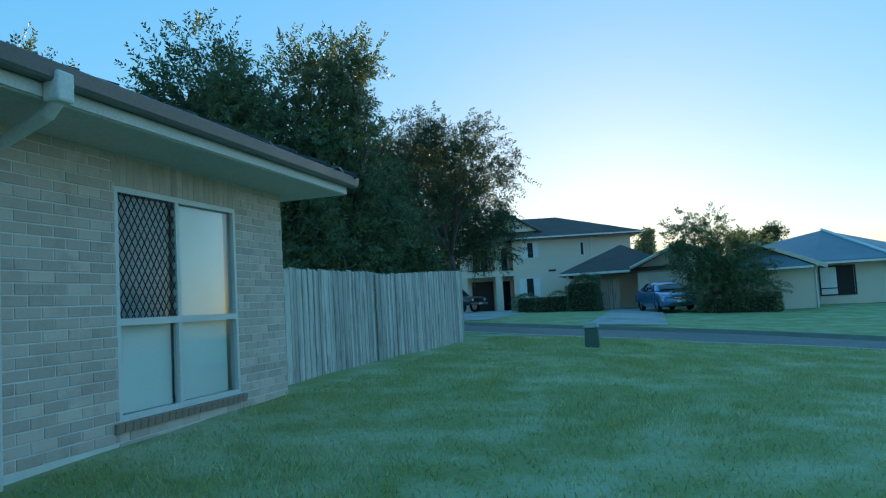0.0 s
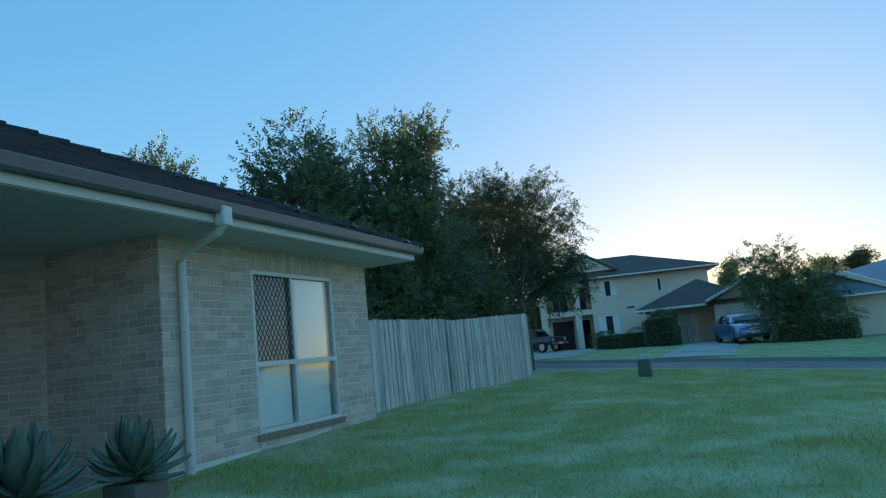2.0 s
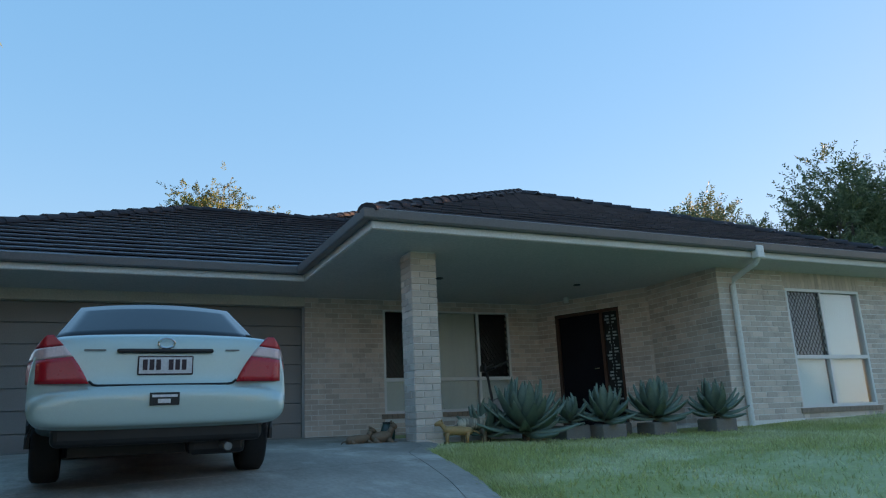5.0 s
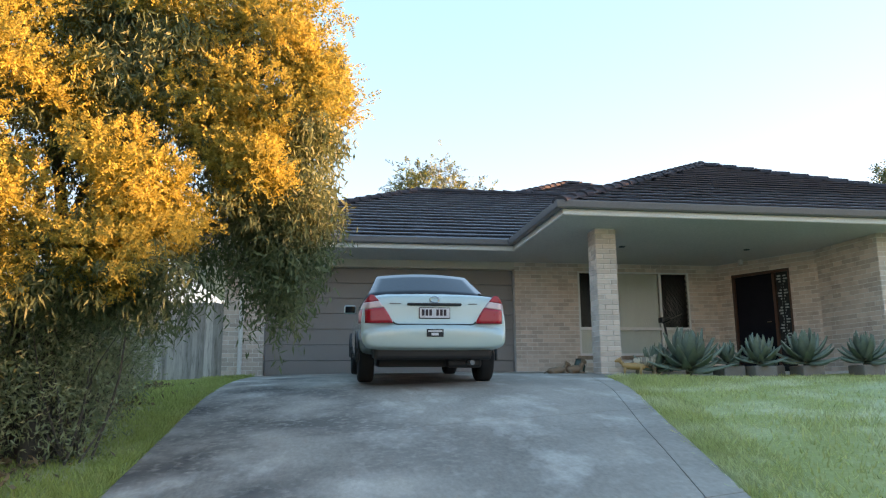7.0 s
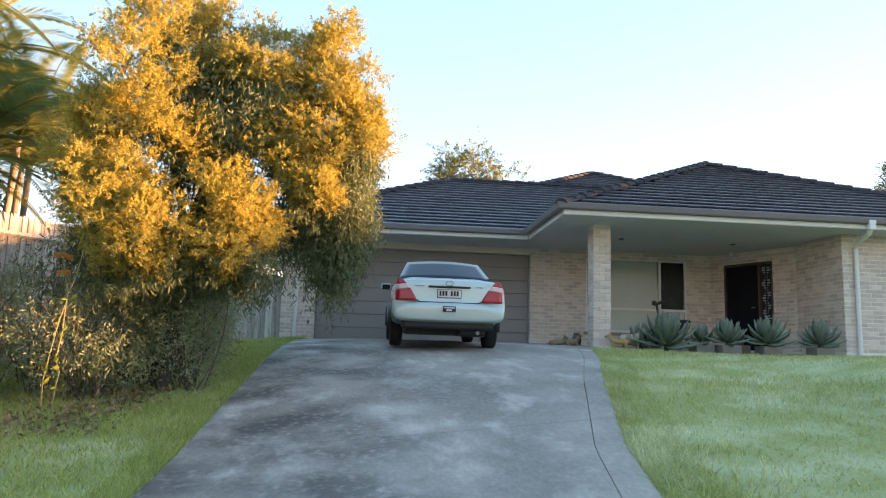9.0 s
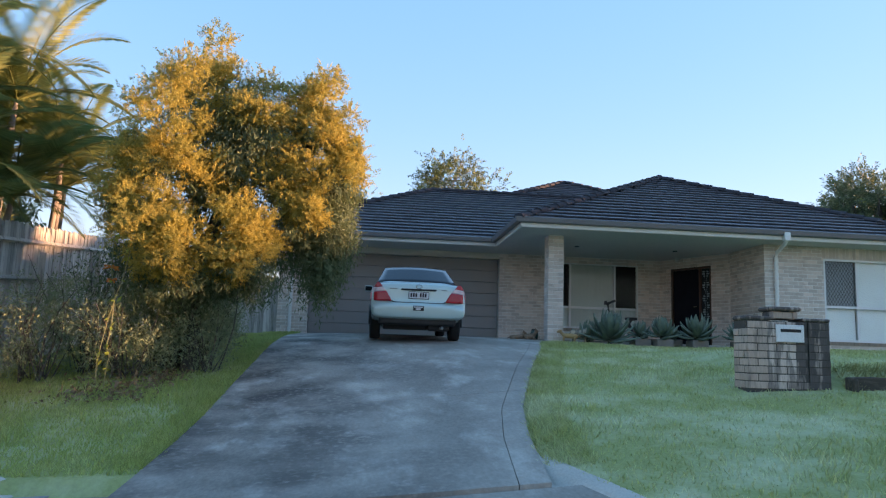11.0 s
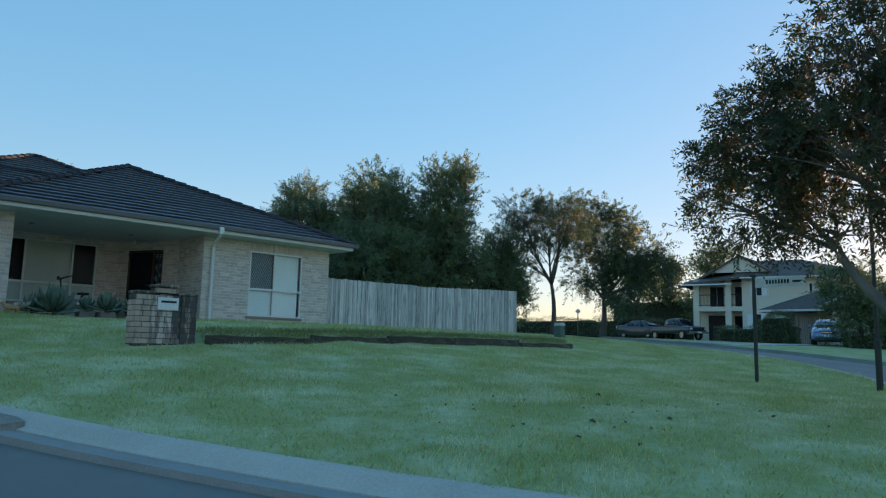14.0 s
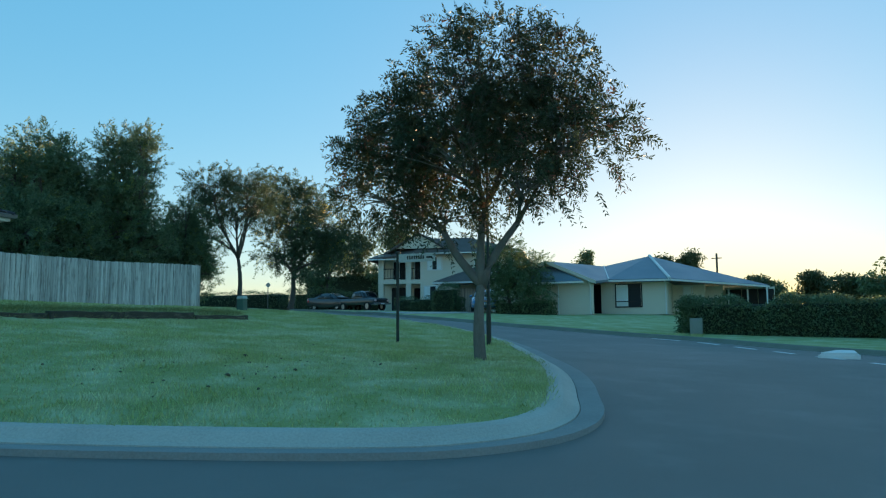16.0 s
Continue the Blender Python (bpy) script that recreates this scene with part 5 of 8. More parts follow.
# trees beyond the street; those past x = 43 are unseen, added for window reflections
for x, y, h, w, mt in ((-16.0, 58.0, 9.0, 3.0, LEAF_DARK), (-22.0, 60.0, 8.0, 3.2, LEAF_OLIVE), (-20.0, 52.0, 7.5, 2.6, LEAF_DARK), (8.4, 74.0, 6.4, 1.3, LEAF_OLIVE), (10.3, 74.0, 6.6, 1.5, LEAF_OLIVE), (-0.6, 74.0, 6.8, 0.7, LEAF_DARK),
                       (16.6, 60.0, 3.1, 1.6, LEAF_OLIVE), (18.3, 60.0, 2.8, 1.5, LEAF_DARK), (21.2, 60.0, 3.4, 1.1, LEAF_OLIVE), (23.6, 56.0, 2.9, 1.7, LEAF_OLIVE), (24.6, 40.0, 3.9, 1.9, LEAF_DARK), (28.0, 42.0, 4.4, 2.6, LEAF_DARK), (34.0, 44.0, 4.8, 3.0, LEAF_DARK), (48.0, -6.0, 6.0, 3.2, LEAF_DARK), (50.0, 2.0, 7.0, 3.4, LEAF_OLIVE), (47.0, 9.0, 6.0, 3.2, LEAF_DARK), (50.0, 16.0, 7.0, 3.4, LEAF_DARK), (46.0, 24.0, 6.0, 3.0, LEAF_OLIVE), (44.0, 32.0, 6.5, 3.2, LEAF_DARK)):
    bl = [(rnd.uniform(-0.5, 0.5) * w, rnd.uniform(-0.5, 0.5) * w, h * f, w * 0.6, w * 0.6, h * 0.13, 18, 60, 0.75) for f in (0.35, 0.5, 0.62, 0.72, 0.82, 0.9)]
    tree("far_tree", "dark tree beyond the street houses", (x, y, lz(x, y)), (0, 0, h * 0.4), 0.18, bl, mt, (0.32, 0.12), BARK, 0.3, 3, "trees beyond the street")
# the tree and bushes before the blue-roofed house, the hedge on its right
tree("garden_tree", "bushy tree in front of the blue-roofed house", (2.5, 37.1, lz(2.5, 37.1)), (0, 0, 1.4), 0.14,
     [(-0.3, 0, 2.6, 1.5, 1.5, 1.1, 64, 100, 0.5), (0.8, 0, 2.2, 1.4, 1.4, 1.1, 64, 100, 0.5), (-0.8, 0, 3.6, 1.0, 1.0, 0.9, 34, 90, 0.42), (0.2, 0.2, 4.2, 0.6, 0.6, 0.6, 12, 80, 0.36), (1.9, 0, 2.9, 0.8, 0.8, 0.8, 16, 80, 0.4), (0.4, -0.3, 1.0, 2.4, 1.0, 0.8, 40, 90, 0.45)],
     LEAF_GREEN, (0.17, 0.06), BARK, 0.3, 5, spray=(0.6, 7, 0.2, 0.4))


def hedge(name, label, x0, x1, y0, y1, h, n, mt, group=""):
    z = min(lz(x0, y0), lz(x1, y1))
    hd = thing(name, label, "hedge", group, ((x0 + x1) / 2, (y0 + y1) / 2, z))
    sx, sy = (x1 - x0) / 2, (y1 - y0) / 2
    # solid near-black core: the shade between the leaves is put into its colour
    part("core", soft_box(-sx * 0.9, sx * 0.9, -sy * 0.75, sy * 0.75, -0.1, h * 0.86, 0.15, 2), HEDGE_CORE, hd, "near-black core painting the shade inside the hedge")
    u = nrg.uniform(-1, 1, (n, 3))
    ax = nrg.integers(0, 3, n)
    r = np.arange(n)
    u[r, ax] = np.where(u[r, ax] > 0, 1, -1) * nrg.uniform(0.82, 1.04, n)
    s = u * np.array((sx, sy, h / 2)) + np.array((0, 0, h / 2))
    s += 0.10 * np.sin(s[:, [1, 0, 0]] * 3.1 + 1.0)
    s[:, 2] *= 1.0 + 0.10 * np.sin(s[:, 0] * 1.7) + 0.07 * np.sin(s[:, 0] * 4.3 + 2.0) + nrg.normal(0, 0.03, n)
    s[:, 2] = np.maximum(s[:, 2], 0.0)
    foliage("foliage", s, mt, hd, (0.10, 0.045), 0.1)


hedge("hedge", "long clipped dark hedge along the street", 14.2, 21.0, 20.6, 22.2, 1.30, 30000, LEAF_DARK)
hedge("hedge", "long clipped dark hedge along the street", 21.2, 32.0, 17.2, 19.0, 1.15, 26000, LEAF_OLIVE)
hedge("hedge", "low dark garden hedge before the cream house", -8.2, -3.2, 42.6, 44.2, 1.1, 6000, LEAF_DARK)
hedge("hedge", "rounded dark bush before the low house", -5.0, -3.2, 42.2, 43.2, 1.9, 6000, LEAF_DARK)
hedge("hedge", "dark bush beside the parked blue car", 2.0, 5.4, 36.3, 37.5, 0.85, 5000, LEAF_GREEN)
hedge("hedge", "tall dark scrub behind the cream house", -28.0, -12.0, 59.0, 61.0, 4.6, 12000, LEAF_DARK)
hedge("hedge", "low scrub at the end of the street", -20.0, -12.5, 34.0, 36.0, 1.2, 7000, LEAF_DARK)
hedge("hedge", "tall dark scrub behind the parked cars", -24.0, -17.5, 51.0, 53.5, 1.9, 9000, LEAF_DARK)
hedge("hedge", "low dark scrub along the far verge", -40.0, -22.0, 44.0, 46.0, 0.8, 8000, LEAF_DARK)

# ---- houses over the street ----
def slab_roof(parent, polys, material, name="roof"):
    """Roof slopes as one shell with thickness."""
    bm = bmesh.new()
    for pts in polys:
        up = [bm.verts.new(p) for p in pts]
        dn = [bm.verts.new((p[0], p[1], p[2] - 0.16)) for p in pts]
        bm.faces.new(up), bm.faces.new(dn[::-1])
        n = len(pts)
        for i in range(n):
            bm.faces.new((up[i], dn[i], dn[(i + 1) % n], up[(i + 1) % n]))
    bmesh.ops.remove_doubles(bm, verts=bm.verts, dist=0.002)
    return part(name, bm, material, parent)


def hip(x0, x1, y0, y1, z, rise):
    """Slopes of a hip roof over a rectangle, its ridge along the longer side."""
    w, d = x1 - x0, y1 - y0
    r = min(w, d) / 2
    if w >= d:
        a, b = (x0 + r, (y0 + y1) / 2, z + rise), (x1 - r, (y0 + y1) / 2, z + rise)
        return [[(x0, y0, z), (x1, y0, z), b, a], [(x1, y1, z), (x0, y1, z), a, b], [(x1, y0, z), (x1, y1, z), b], [(x0, y1, z), (x0, y0, z), a]]
    a, b = ((x0 + x1) / 2, y0 + r, z + rise), ((x0 + x1) / 2, y1 - r, z + rise)
    return [[(x0, y0, z), (x1, y0, z), a], [(x1, y0, z), (x1, y1, z), b, a], [(x1, y1, z), (x0, y1, z), b], [(x0, y1, z), (x0, y0, z), a, b]]


def south_window(parent, x0, x1, y, z0, z1, mullions=1, frame_mat=ALUMINIUM, label="aluminium-framed window", drawn=(), glazing=DARK_PANE):
    """A window on a wall that faces the street (-y); drawn: the panes with a blind pulled down."""
    w = new("window")
    w.parent = parent
    w["label"] = label
    bm = boxes((x0, x1, y - 0.05, y - 0.01, z0, z0 + 0.07), (x0, x1, y - 0.05, y - 0.01, z1 - 0.07, z1), (x0, x0 + 0.07, y - 0.05, y - 0.01, z0 + 0.07, z1 - 0.07), (x1 - 0.07, x1, y - 0.05, y - 0.01, z0 + 0.07, z1 - 0.07))
    part("window_frame", bm, frame_mat, w)
    n = mullions + 1
    for k in range(n):
        a = x0 + 0.07 + (x1 - x0 - 0.14) * k / n
        b = x0 + 0.07 + (x1 - x0 - 0.14) * (k + 1) / n
        if k in drawn:
            part("blind", boxes((a + 0.01, b - 0.04, y - 0.036, y - 0.030, z0 + 0.08, z1 - 0.08)), BLIND, w, "pale blind pulled down")
        else:
            part("pane", boxes((a, b - 0.03, y - 0.035, y - 0.03, z0 + 0.07, z1 - 0.07)), glazing, w)
        if k:
            part("mullion", boxes((a - 0.03, a, y - 0.048, y - 0.012, z0 + 0.07, z1 - 0.07)), frame_mat, w)
    return w


# two-storey cream house
HY, HG = 49.5, 2.35
HP = Vector((-9.3, HY, 0))             # the house stands turned a little about its front corner
h2 = thing("two_storey_house", "two-storey cream rendered house with balcony and dark roof", "house", at=HP - Matrix.Rotation(radians(14), 3, "Z") @ HP, rz=14)
for nm, d in (("wall_front", (-9.30, -1.2, HY, HY + 0.2, HG, 7.30)), ("wall_right", (-1.4, -1.2, HY + 0.202, 58.0, HG, 7.30)), ("wall_left", (-12.95, -12.75, HY + 1.9, 58.0, HG, 7.30)), ("wall_recess", (-12.748, -9.302, HY + 1.9, HY + 2.1, HG, 7.30)), ("wall_recess_side", (-9.30, -9.1, HY + 0.202, HY + 2.1, HG, 7.28)), ("wall_back", (-12.95, -1.2, 58.002, 58.2, HG, 7.30))):
    part(nm, boxes(d), HOUSE_CREAM, h2)
for x in (-12.95, -10.55):
    part("balcony_pillar", boxes((x, x + 0.45, HY, HY + 0.45, HG, 7.30)), HOUSE_CREAM, h2)
part("balcony_floor", boxes((-12.95, -9.302, HY - 0.05, HY + 1.9, 4.85, 5.20)), HOUSE_CREAM, h2)
for x0, x1 in ((-12.5, -10.55), (-10.1, -9.3)):
    bm = boxes((x0, x1, HY + 0.10, HY + 0.15, 6.10, 6.16), (x0, x1, HY + 0.10, HY + 0.15, 5.30, 5.35))
    part("balcony_rail", bm, DARK_METAL, h2, "dark metal balcony rail")
    k = x0 + 0.1
    while k < x1:
        part("baluster", boxes((k, k + 0.025, HY + 0.11, HY + 0.135, 5.35, 6.10)), DARK_METAL, h2)
        k += 0.24
south_window(h2, -8.7, -7.4, HY, 5.95, 7.12, 2, drawn=(0, 2))
south_window(h2, -9.0, -7.4, HY, 3.30, 4.66, 2, drawn=(0, 2))
south_window(h2, -4.68, -4.34, HY, 5.95, 6.92, 0, label="narrow upright window")
south_window(h2, -12.1, -10.9, HY + 1.9, 5.25, 6.95, 1)
south_window(h2, -10.2, -9.5, HY + 1.9, 5.25, 6.95, 0)
# a flat dark panel paints the shade inside the carport
part("garage_opening", boxes((-12.2, -10.7, HY + 1.84, HY + 1.88, HG, 4.60)), DARK_METAL, h2, "dark panel painting the shade in the carport opening")
part("entry_door", boxes((-10.2, -9.5, HY + 1.84, HY + 1.88, HG, 4.55)), DOOR_DARK, h2)
part("wall_vent", boxes((-6.9, -6.4, HY - 0.03, HY - 0.005, 5.0, 5.12)), DARK_METAL, h2)
bm = bmesh.new()
tube(bm, [(-3.9, HY - 0.08, 7.25), (-3.9, HY - 0.08, HG)], 0.05, 8)
part("downpipe", bm, WHITE_PAINT, h2)
slab_roof(h2, [[(-9.9, HY - 0.7, 7.40), (-0.5, HY - 0.7, 7.40), (-5.6, 54.0, 9.20), (-9.5, 54.0, 9.20)], [(-0.5, HY - 0.7, 7.40), (-0.5, 58.6, 7.40), (-5.6, 54.0, 9.20)], [(-0.5, 58.6, 7.40), (-13.7, 58.6, 7.40), (-9.5, 54.0, 9.20), (-5.6, 54.0, 9.20)]], ROOF_BROWN)
slab_roof(h2, [[(-13.7, HY - 0.6, 6.95), (-9.3, HY - 0.8, 7.40), (-9.6, HY + 2.6, 8.3), (-13.7, HY + 2.6, 7.6)], [(-13.7, HY - 0.6, 6.95), (-13.7, HY + 2.6, 7.6), (-13.7, 58, 6.95)]], ROOF_BROWN, "verandah_roof")
bm = bmesh.new()
vs = [bm.verts.new(p) for p in ((-11.6, HY + 0.5, 7.9), (-7.4, HY + 0.5, 7.9), (-9.5, HY + 0.5, 9.1), (-11.6, HY + 0.7, 7.9), (-7.4, HY + 0.7, 7.9), (-9.5, HY + 0.7, 9.1))]
for f in ((0, 1, 2), (5, 4, 3), (0, 3, 4, 1), (1, 4, 5, 2), (2, 5, 3, 0)):
    bm.faces.new([vs[i] for i in f])
part("gable", bm, HOUSE_CREAM, h2, "cream gable end")
slab_roof(h2, [[(-11.9, HY + 0.3, 7.84), (-9.5, HY + 0.3, 9.26), (-9.5, 54.0, 9.26), (-13.7, 58.6, 7.44), (-13.7, 52.2, 7.44)], [(-9.5, HY + 0.3, 9.26), (-7.1, HY + 0.3, 7.84), (-7.1, 52.0, 8.3), (-9.5, 54.0, 9.26)]], ROOF_BROWN, "gable_roof")
for d in ((-9.9, -0.5, HY - 0.76, HY - 0.70, 7.28, 7.38), (-13.7, -9.92, HY - 0.66, HY - 0.60, 6.84, 6.95)):
    part("fascia", boxes(d), WHITE_PAINT, h2)

# low house with a garage between them
h3 = thing("low_house", "low cream house with brown roof between its neighbours", "house", at=(0, 0, 0))
part("wall_front", boxes((-1.0, 3.4, 43.6, 43.8, 2.0, 4.75)), HOUSE_CREAM, h3)
part("wall_side", boxes((-1.0, -0.8, 43.802, 52.0, 2.0, 4.75)), HOUSE_CREAM, h3)
slab_roof(h3, hip(-5.5, 1.6, 43.4, 51.0, 4.55, 1.7), ROOF_BROWN)
slab_roof(h3, [[(-1.35, 42.5, 4.62), (1.4, 42.5, 5.85), (1.4, 52.0, 5.85), (-1.35, 52.0, 4.62)], [(1.4, 42.5, 5.85), (4.15, 42.5, 4.62), (4.15, 52.0, 4.62), (1.4, 52.0, 5.85)]], ROOF_BROWN, "garage_roof")
bm = bmesh.new()
vs = [bm.verts.new(p) for p in ((-1.0, 43.5, 4.752), (3.8, 43.5, 4.752), (1.4, 43.5, 5.75), (-1.0, 43.7, 4.752), (3.8, 43.7, 4.752), (1.4, 43.7, 5.75))]
for f in ((0, 1, 2), (5, 4, 3), (0, 3, 4, 1), (1, 4, 5, 2), (2, 5, 3, 0)):
    bm.faces.new([vs[i] for i in f])
part("gable", bm, HOUSE_CREAM, h3, "cream gable end")
for q in ((-1.35, 1.4), (4.15, 1.4)):
    bm = bmesh.new()
    tube(bm, [(q[0], 42.46, 4.58), (q[1], 42.46, 5.81)], 0.085, 4)
    part("barge_board", bm, CREAM_PAINT, h3, "pale barge board")
part("garage_door", boxes((-0.4, 2.2, 43.55, 43.59, 2.1, 4.2)), CREAM_PAINT, h3, "cream garage door")
part("fascia", boxes((-5.5, -1.4, 43.33, 43.39, 4.40, 4.53)), WHITE_PAINT, h3)
part("carport_wall", boxes((-5.0, -1.002, 47.0, 47.2, 2.0, 4.50)), HOUSE_CREAM, h3)
part("carport_post", boxes((-5.1, -4.95, 43.6, 43.75, 2.0, 4.48)), WHITE_PAINT, h3)
slat_fence = thing("slat_fence", "tall dark timber slat fence beside the cream house", "fence", at=(0, 0, 0))
for k in range(18):
    x = -4.3 + k * 0.125
    part("slat", boxes((x, x + 0.085, 44.6, 44.63, 2.1, 4.1)), PALING, slat_fence)

# blue-roofed house
h4 = thing("blue_roofed_house", "low cream house with blue steel roof", "house", at=(0, 0, 0))
BY_, BG = 42.3, 1.95
for nm, d in (("wall_front", (7.28, 11.5, BY_, BY_ + 0.2, BG, 4.05)), ("wall_right", (11.3, 11.5, BY_ + 0.202, 54.0, BG, 4.05)), ("wing_front", (5.25, 7.40, 38.6, 38.8, BG, 3.95)), ("wing_pier", (4.78, 5.248, 38.72, 38.9, BG, 3.95)), ("wing_left", (2.9, 3.6, 38.72, 38.9, BG, 3.95)), ("wing_right", (7.2, 7.40, 38.802, 39.3, BG, 3.95)), ("wing_side", (2.9, 3.0, 38.902, 54.0, BG, 3.95)), ("wall_back", (3.0, 16.0, 54.002, 54.2, BG, 3.90)), ("side_wing", (11.502, 13.6, 45.5, 45.7, BG, 3.95)), ("patio_pier", (13.602, 14.7, 46.6, 46.8, 1.5, 3.9)), ("patio_wall", (14.702, 18.0, 50.0, 50.2, 1.3, 3.9))):
    part(nm, boxes(d), HOUSE_CREAM, h4)
# added dark panels paint the shade under the eave on the patio wall
for k in range(3):
    part("patio_door", boxes((14.78 + k * 1.07, 15.80 + k * 1.07, 49.95, 49.99, 1.5, 3.75)), DARK_PANE, h4, "added dark panel painting the shade under the patio eave")
# entry recess: its side and back are painted near-black for the shade
part("door_recess", boxes((6.30, 6.40, 39.0, BY_ + 0.4, BG, 3.95), (6.402, 7.278, BY_ + 0.25, BY_ + 0.4, BG, 3.95)), DOOR_DARK, h4, "recessed entry with its shade painted dark")
slat_door = part("garage_door", boxes((3.6, 4.78, 38.80, 38.84, BG, 3.92)), CREAM_PAINT, h4, "ribbed pale garage door")
for k in range(15):
    part("slat", boxes((3.62, 4.76, 38.77, 38.798, BG + 0.04 + k * 0.128, BG + 0.14 + k * 0.128)), CREAM_PAINT, slat_door)
w4 = south_window(h4, 8.2, 9.95, BY_, 2.42, 3.98, 1, DARK_METAL, "dark-framed window with pale blind", drawn=(0,))
part("transom", boxes((8.27, 9.88, BY_ - 0.049, BY_ - 0.036, 2.78, 2.84)), DARK_METAL, w4)
south_window(h4, 12.2, 12.85, 45.5, 2.3, 3.9, 0, drawn=(0,))
for x, y, z in ((7.34, 38.54, 3.95), (5.33, 38.54, 3.95), (11.42, BY_ - 0.06, 4.1)):
    bm = bmesh.new()
    tube(bm, [(x, y - 0.55, z + 0.06), (x, y - 0.45, z), (x, y, z - 0.22), (x, y, BG)], 0.045, 8)
    part("downpipe", bm, WHITE_PAINT, h4)
RB, RV, RC = (9.75, 48.0, 6.25), (6.45, 48.0, 5.62), (11.75, BY_ - 0.7, 4.22)
slab_roof(h4, [[(7.90, BY_ - 0.7, 4.26), RC, RB], [(7.90, BY_ - 0.7, 4.26), RB, RV], [RC, (17.6, 47.5, 3.90), RB], [(17.6, 47.5, 3.90), (17.6, 55, 3.90), (9.9, 52, 6.25)], [(17.6, 47.5, 3.90), (9.9, 52, 6.25), RB], [RV, RB, (9.9, 52, 6.25), (5.5, 54.5, 4.4)], [(9.9, 52, 6.25), (17.6, 55, 3.90), (5.5, 54.5, 4.4)]], ROOF_BLUE)
AP = (4.69, 38.1, 5.32)
slab_roof(h4, [[AP, (7.75, 38.1, 3.98), (7.90, BY_ - 0.7, 4.26)], [AP, (7.90, BY_ - 0.7, 4.26), RV], [(1.7, 38.1, 3.98), AP, RV], [(1.7, 38.1, 3.98), RV, (5.5, 54.5, 4.4), (1.7, 54.5, 3.98)]], ROOF_BLUE, "wing_roof")
slab_roof(h4, [[(2.3, 37.75, 4.00), (7.05, 37.75, 4.00), (4.95, 38.48, 5.0), (4.45, 38.48, 5.0)]], ROOF_BLUE, "skirt_roof")
bm = bmesh.new()
vs = [bm.verts.new(p) for p in ((1.9, 38.5, 3.9), (7.5, 38.5, 3.9), (4.69, 38.5, 5.14), (1.9, 38.56, 3.9), (7.5, 38.56, 3.9), (4.69, 38.56, 5.14))]
for f in ((0, 1, 2), (5, 4, 3), (0, 3, 4, 1), (1, 4, 5, 2), (2, 5, 3, 0)):
    bm.faces.new([vs[i] for i in f])
part("gable", bm, HOUSE_CREAM, h4, "cream gable end")


def board(name, a, b, h, t, material, label=""):
    """A board on edge from a to b, its lower edge h below them."""
    a, b = Vector(a), Vector(b)
    w = Vector((b - a).to_2d().normalized().to_3d().cross(Vector((0, 0, 1)))) * t
    bm = bmesh.new()
    v = [bm.verts.new(p) for p in (a, b, b - Vector((0, 0, h)), a - Vector((0, 0, h)), a + w, b + w, b + w - Vector((0, 0, h)), a + w - Vector((0, 0, h)))]
    for f in ((0, 1, 2, 3), (7, 6, 5, 4), (0, 4, 5, 1), (1, 5, 6, 2), (2, 6, 7, 3), (3, 7, 4, 0)):
        bm.faces.new([v[i] for i in f])
    bmesh.ops.recalc_face_normals(bm, faces=bm.faces)
    return part(name, bm, material, h4, label)


for nm, a, b, h in (("barge_board", (1.7, 38.06, 4.02), (4.69, 38.06, 5.36), 0.22), ("barge_board", (4.69, 38.06, 5.36), (7.78, 38.06, 4.02), 0.22), ("gutter", (2.25, 37.72, 3.97), (7.1, 37.72, 3.97), 0.10), ("gutter", (7.7, BY_ - 0.74, 4.20), (11.78, BY_ - 0.74, 4.18), 0.12), ("gutter", (11.80, BY_ - 0.74, 4.18), (17.6, 47.44, 3.86), 0.12)):
    board(nm, a, b, h, 0.06, CREAM_PAINT if nm == "barge_board" else WHITE_PAINT, "cream barge board" if nm == "barge_board" else "pale steel gutter")
for p, q, r in ((RC, RB, 0.10), ((7.92, BY_ - 0.68, 4.26), RV, 0.05)):
    bm = bmesh.new()
    tube(bm, [Vector(p) + Vector((0, 0, 0.03)), Vector(q) + Vector((0, 0, 0.03))], r, 6)
    part("flashing", bm, ALUMINIUM, h4, "pale metal roof flashing")
for x in (15.0, 16.2, 17.4):
    part("patio_post", boxes((x, x + 0.1, 47.0, 47.1, 1.5, 3.8)), WHITE_PAINT, h4)
for x0, x1, y0, y1 in ((-13.5, -7.5, 31.8, HY), (-2.6, 0.2, 27.0, 43.5)):
    n = 30
    vs, qs = [], []
    for i in range(n + 1):
        y = y0 + (y1 - y0) * i / n
        for x in (x0, x1):
            vs.append((x + 0.0, y, lz(x, y) + 0.03))
    for i in range(n):
        qs.append((2 * i, 2 * i + 1, 2 * i + 3, 2 * i + 2))
    m = len(vs)
    vs += [(x, y, z - 0.12) for x, y, z in vs]
    for i in range(n):
        qs += [(2 * i + 2, 2 * i, 2 * i + m, 2 * i + 2 + m), (2 * i + 1, 2 * i + 3, 2 * i + 3 + m, 2 * i + 1 + m)]
    structure(fast_mesh("driveway_far", vs, qs, CONCRETE), "pale concrete driveway over the street", "driveway")
# power pole far off
pp = thing("power_pole", "distant timber power pole with cross arm", "pole", at=(12.6, 90.0, lz(12.6, 90)))
bm = bmesh.new()
tube(bm, [(0, 0, -0.3), (0, 0, 8.0)], [0.16, 0.12], 8)
part("pole", bm, BARK, pp)
part("cross_arm", boxes((-0.6, 0.6, -0.06, 0.06, 7.35, 7.46)), BARK, pp)

# ---- paling fences ----
paling_mesh = []
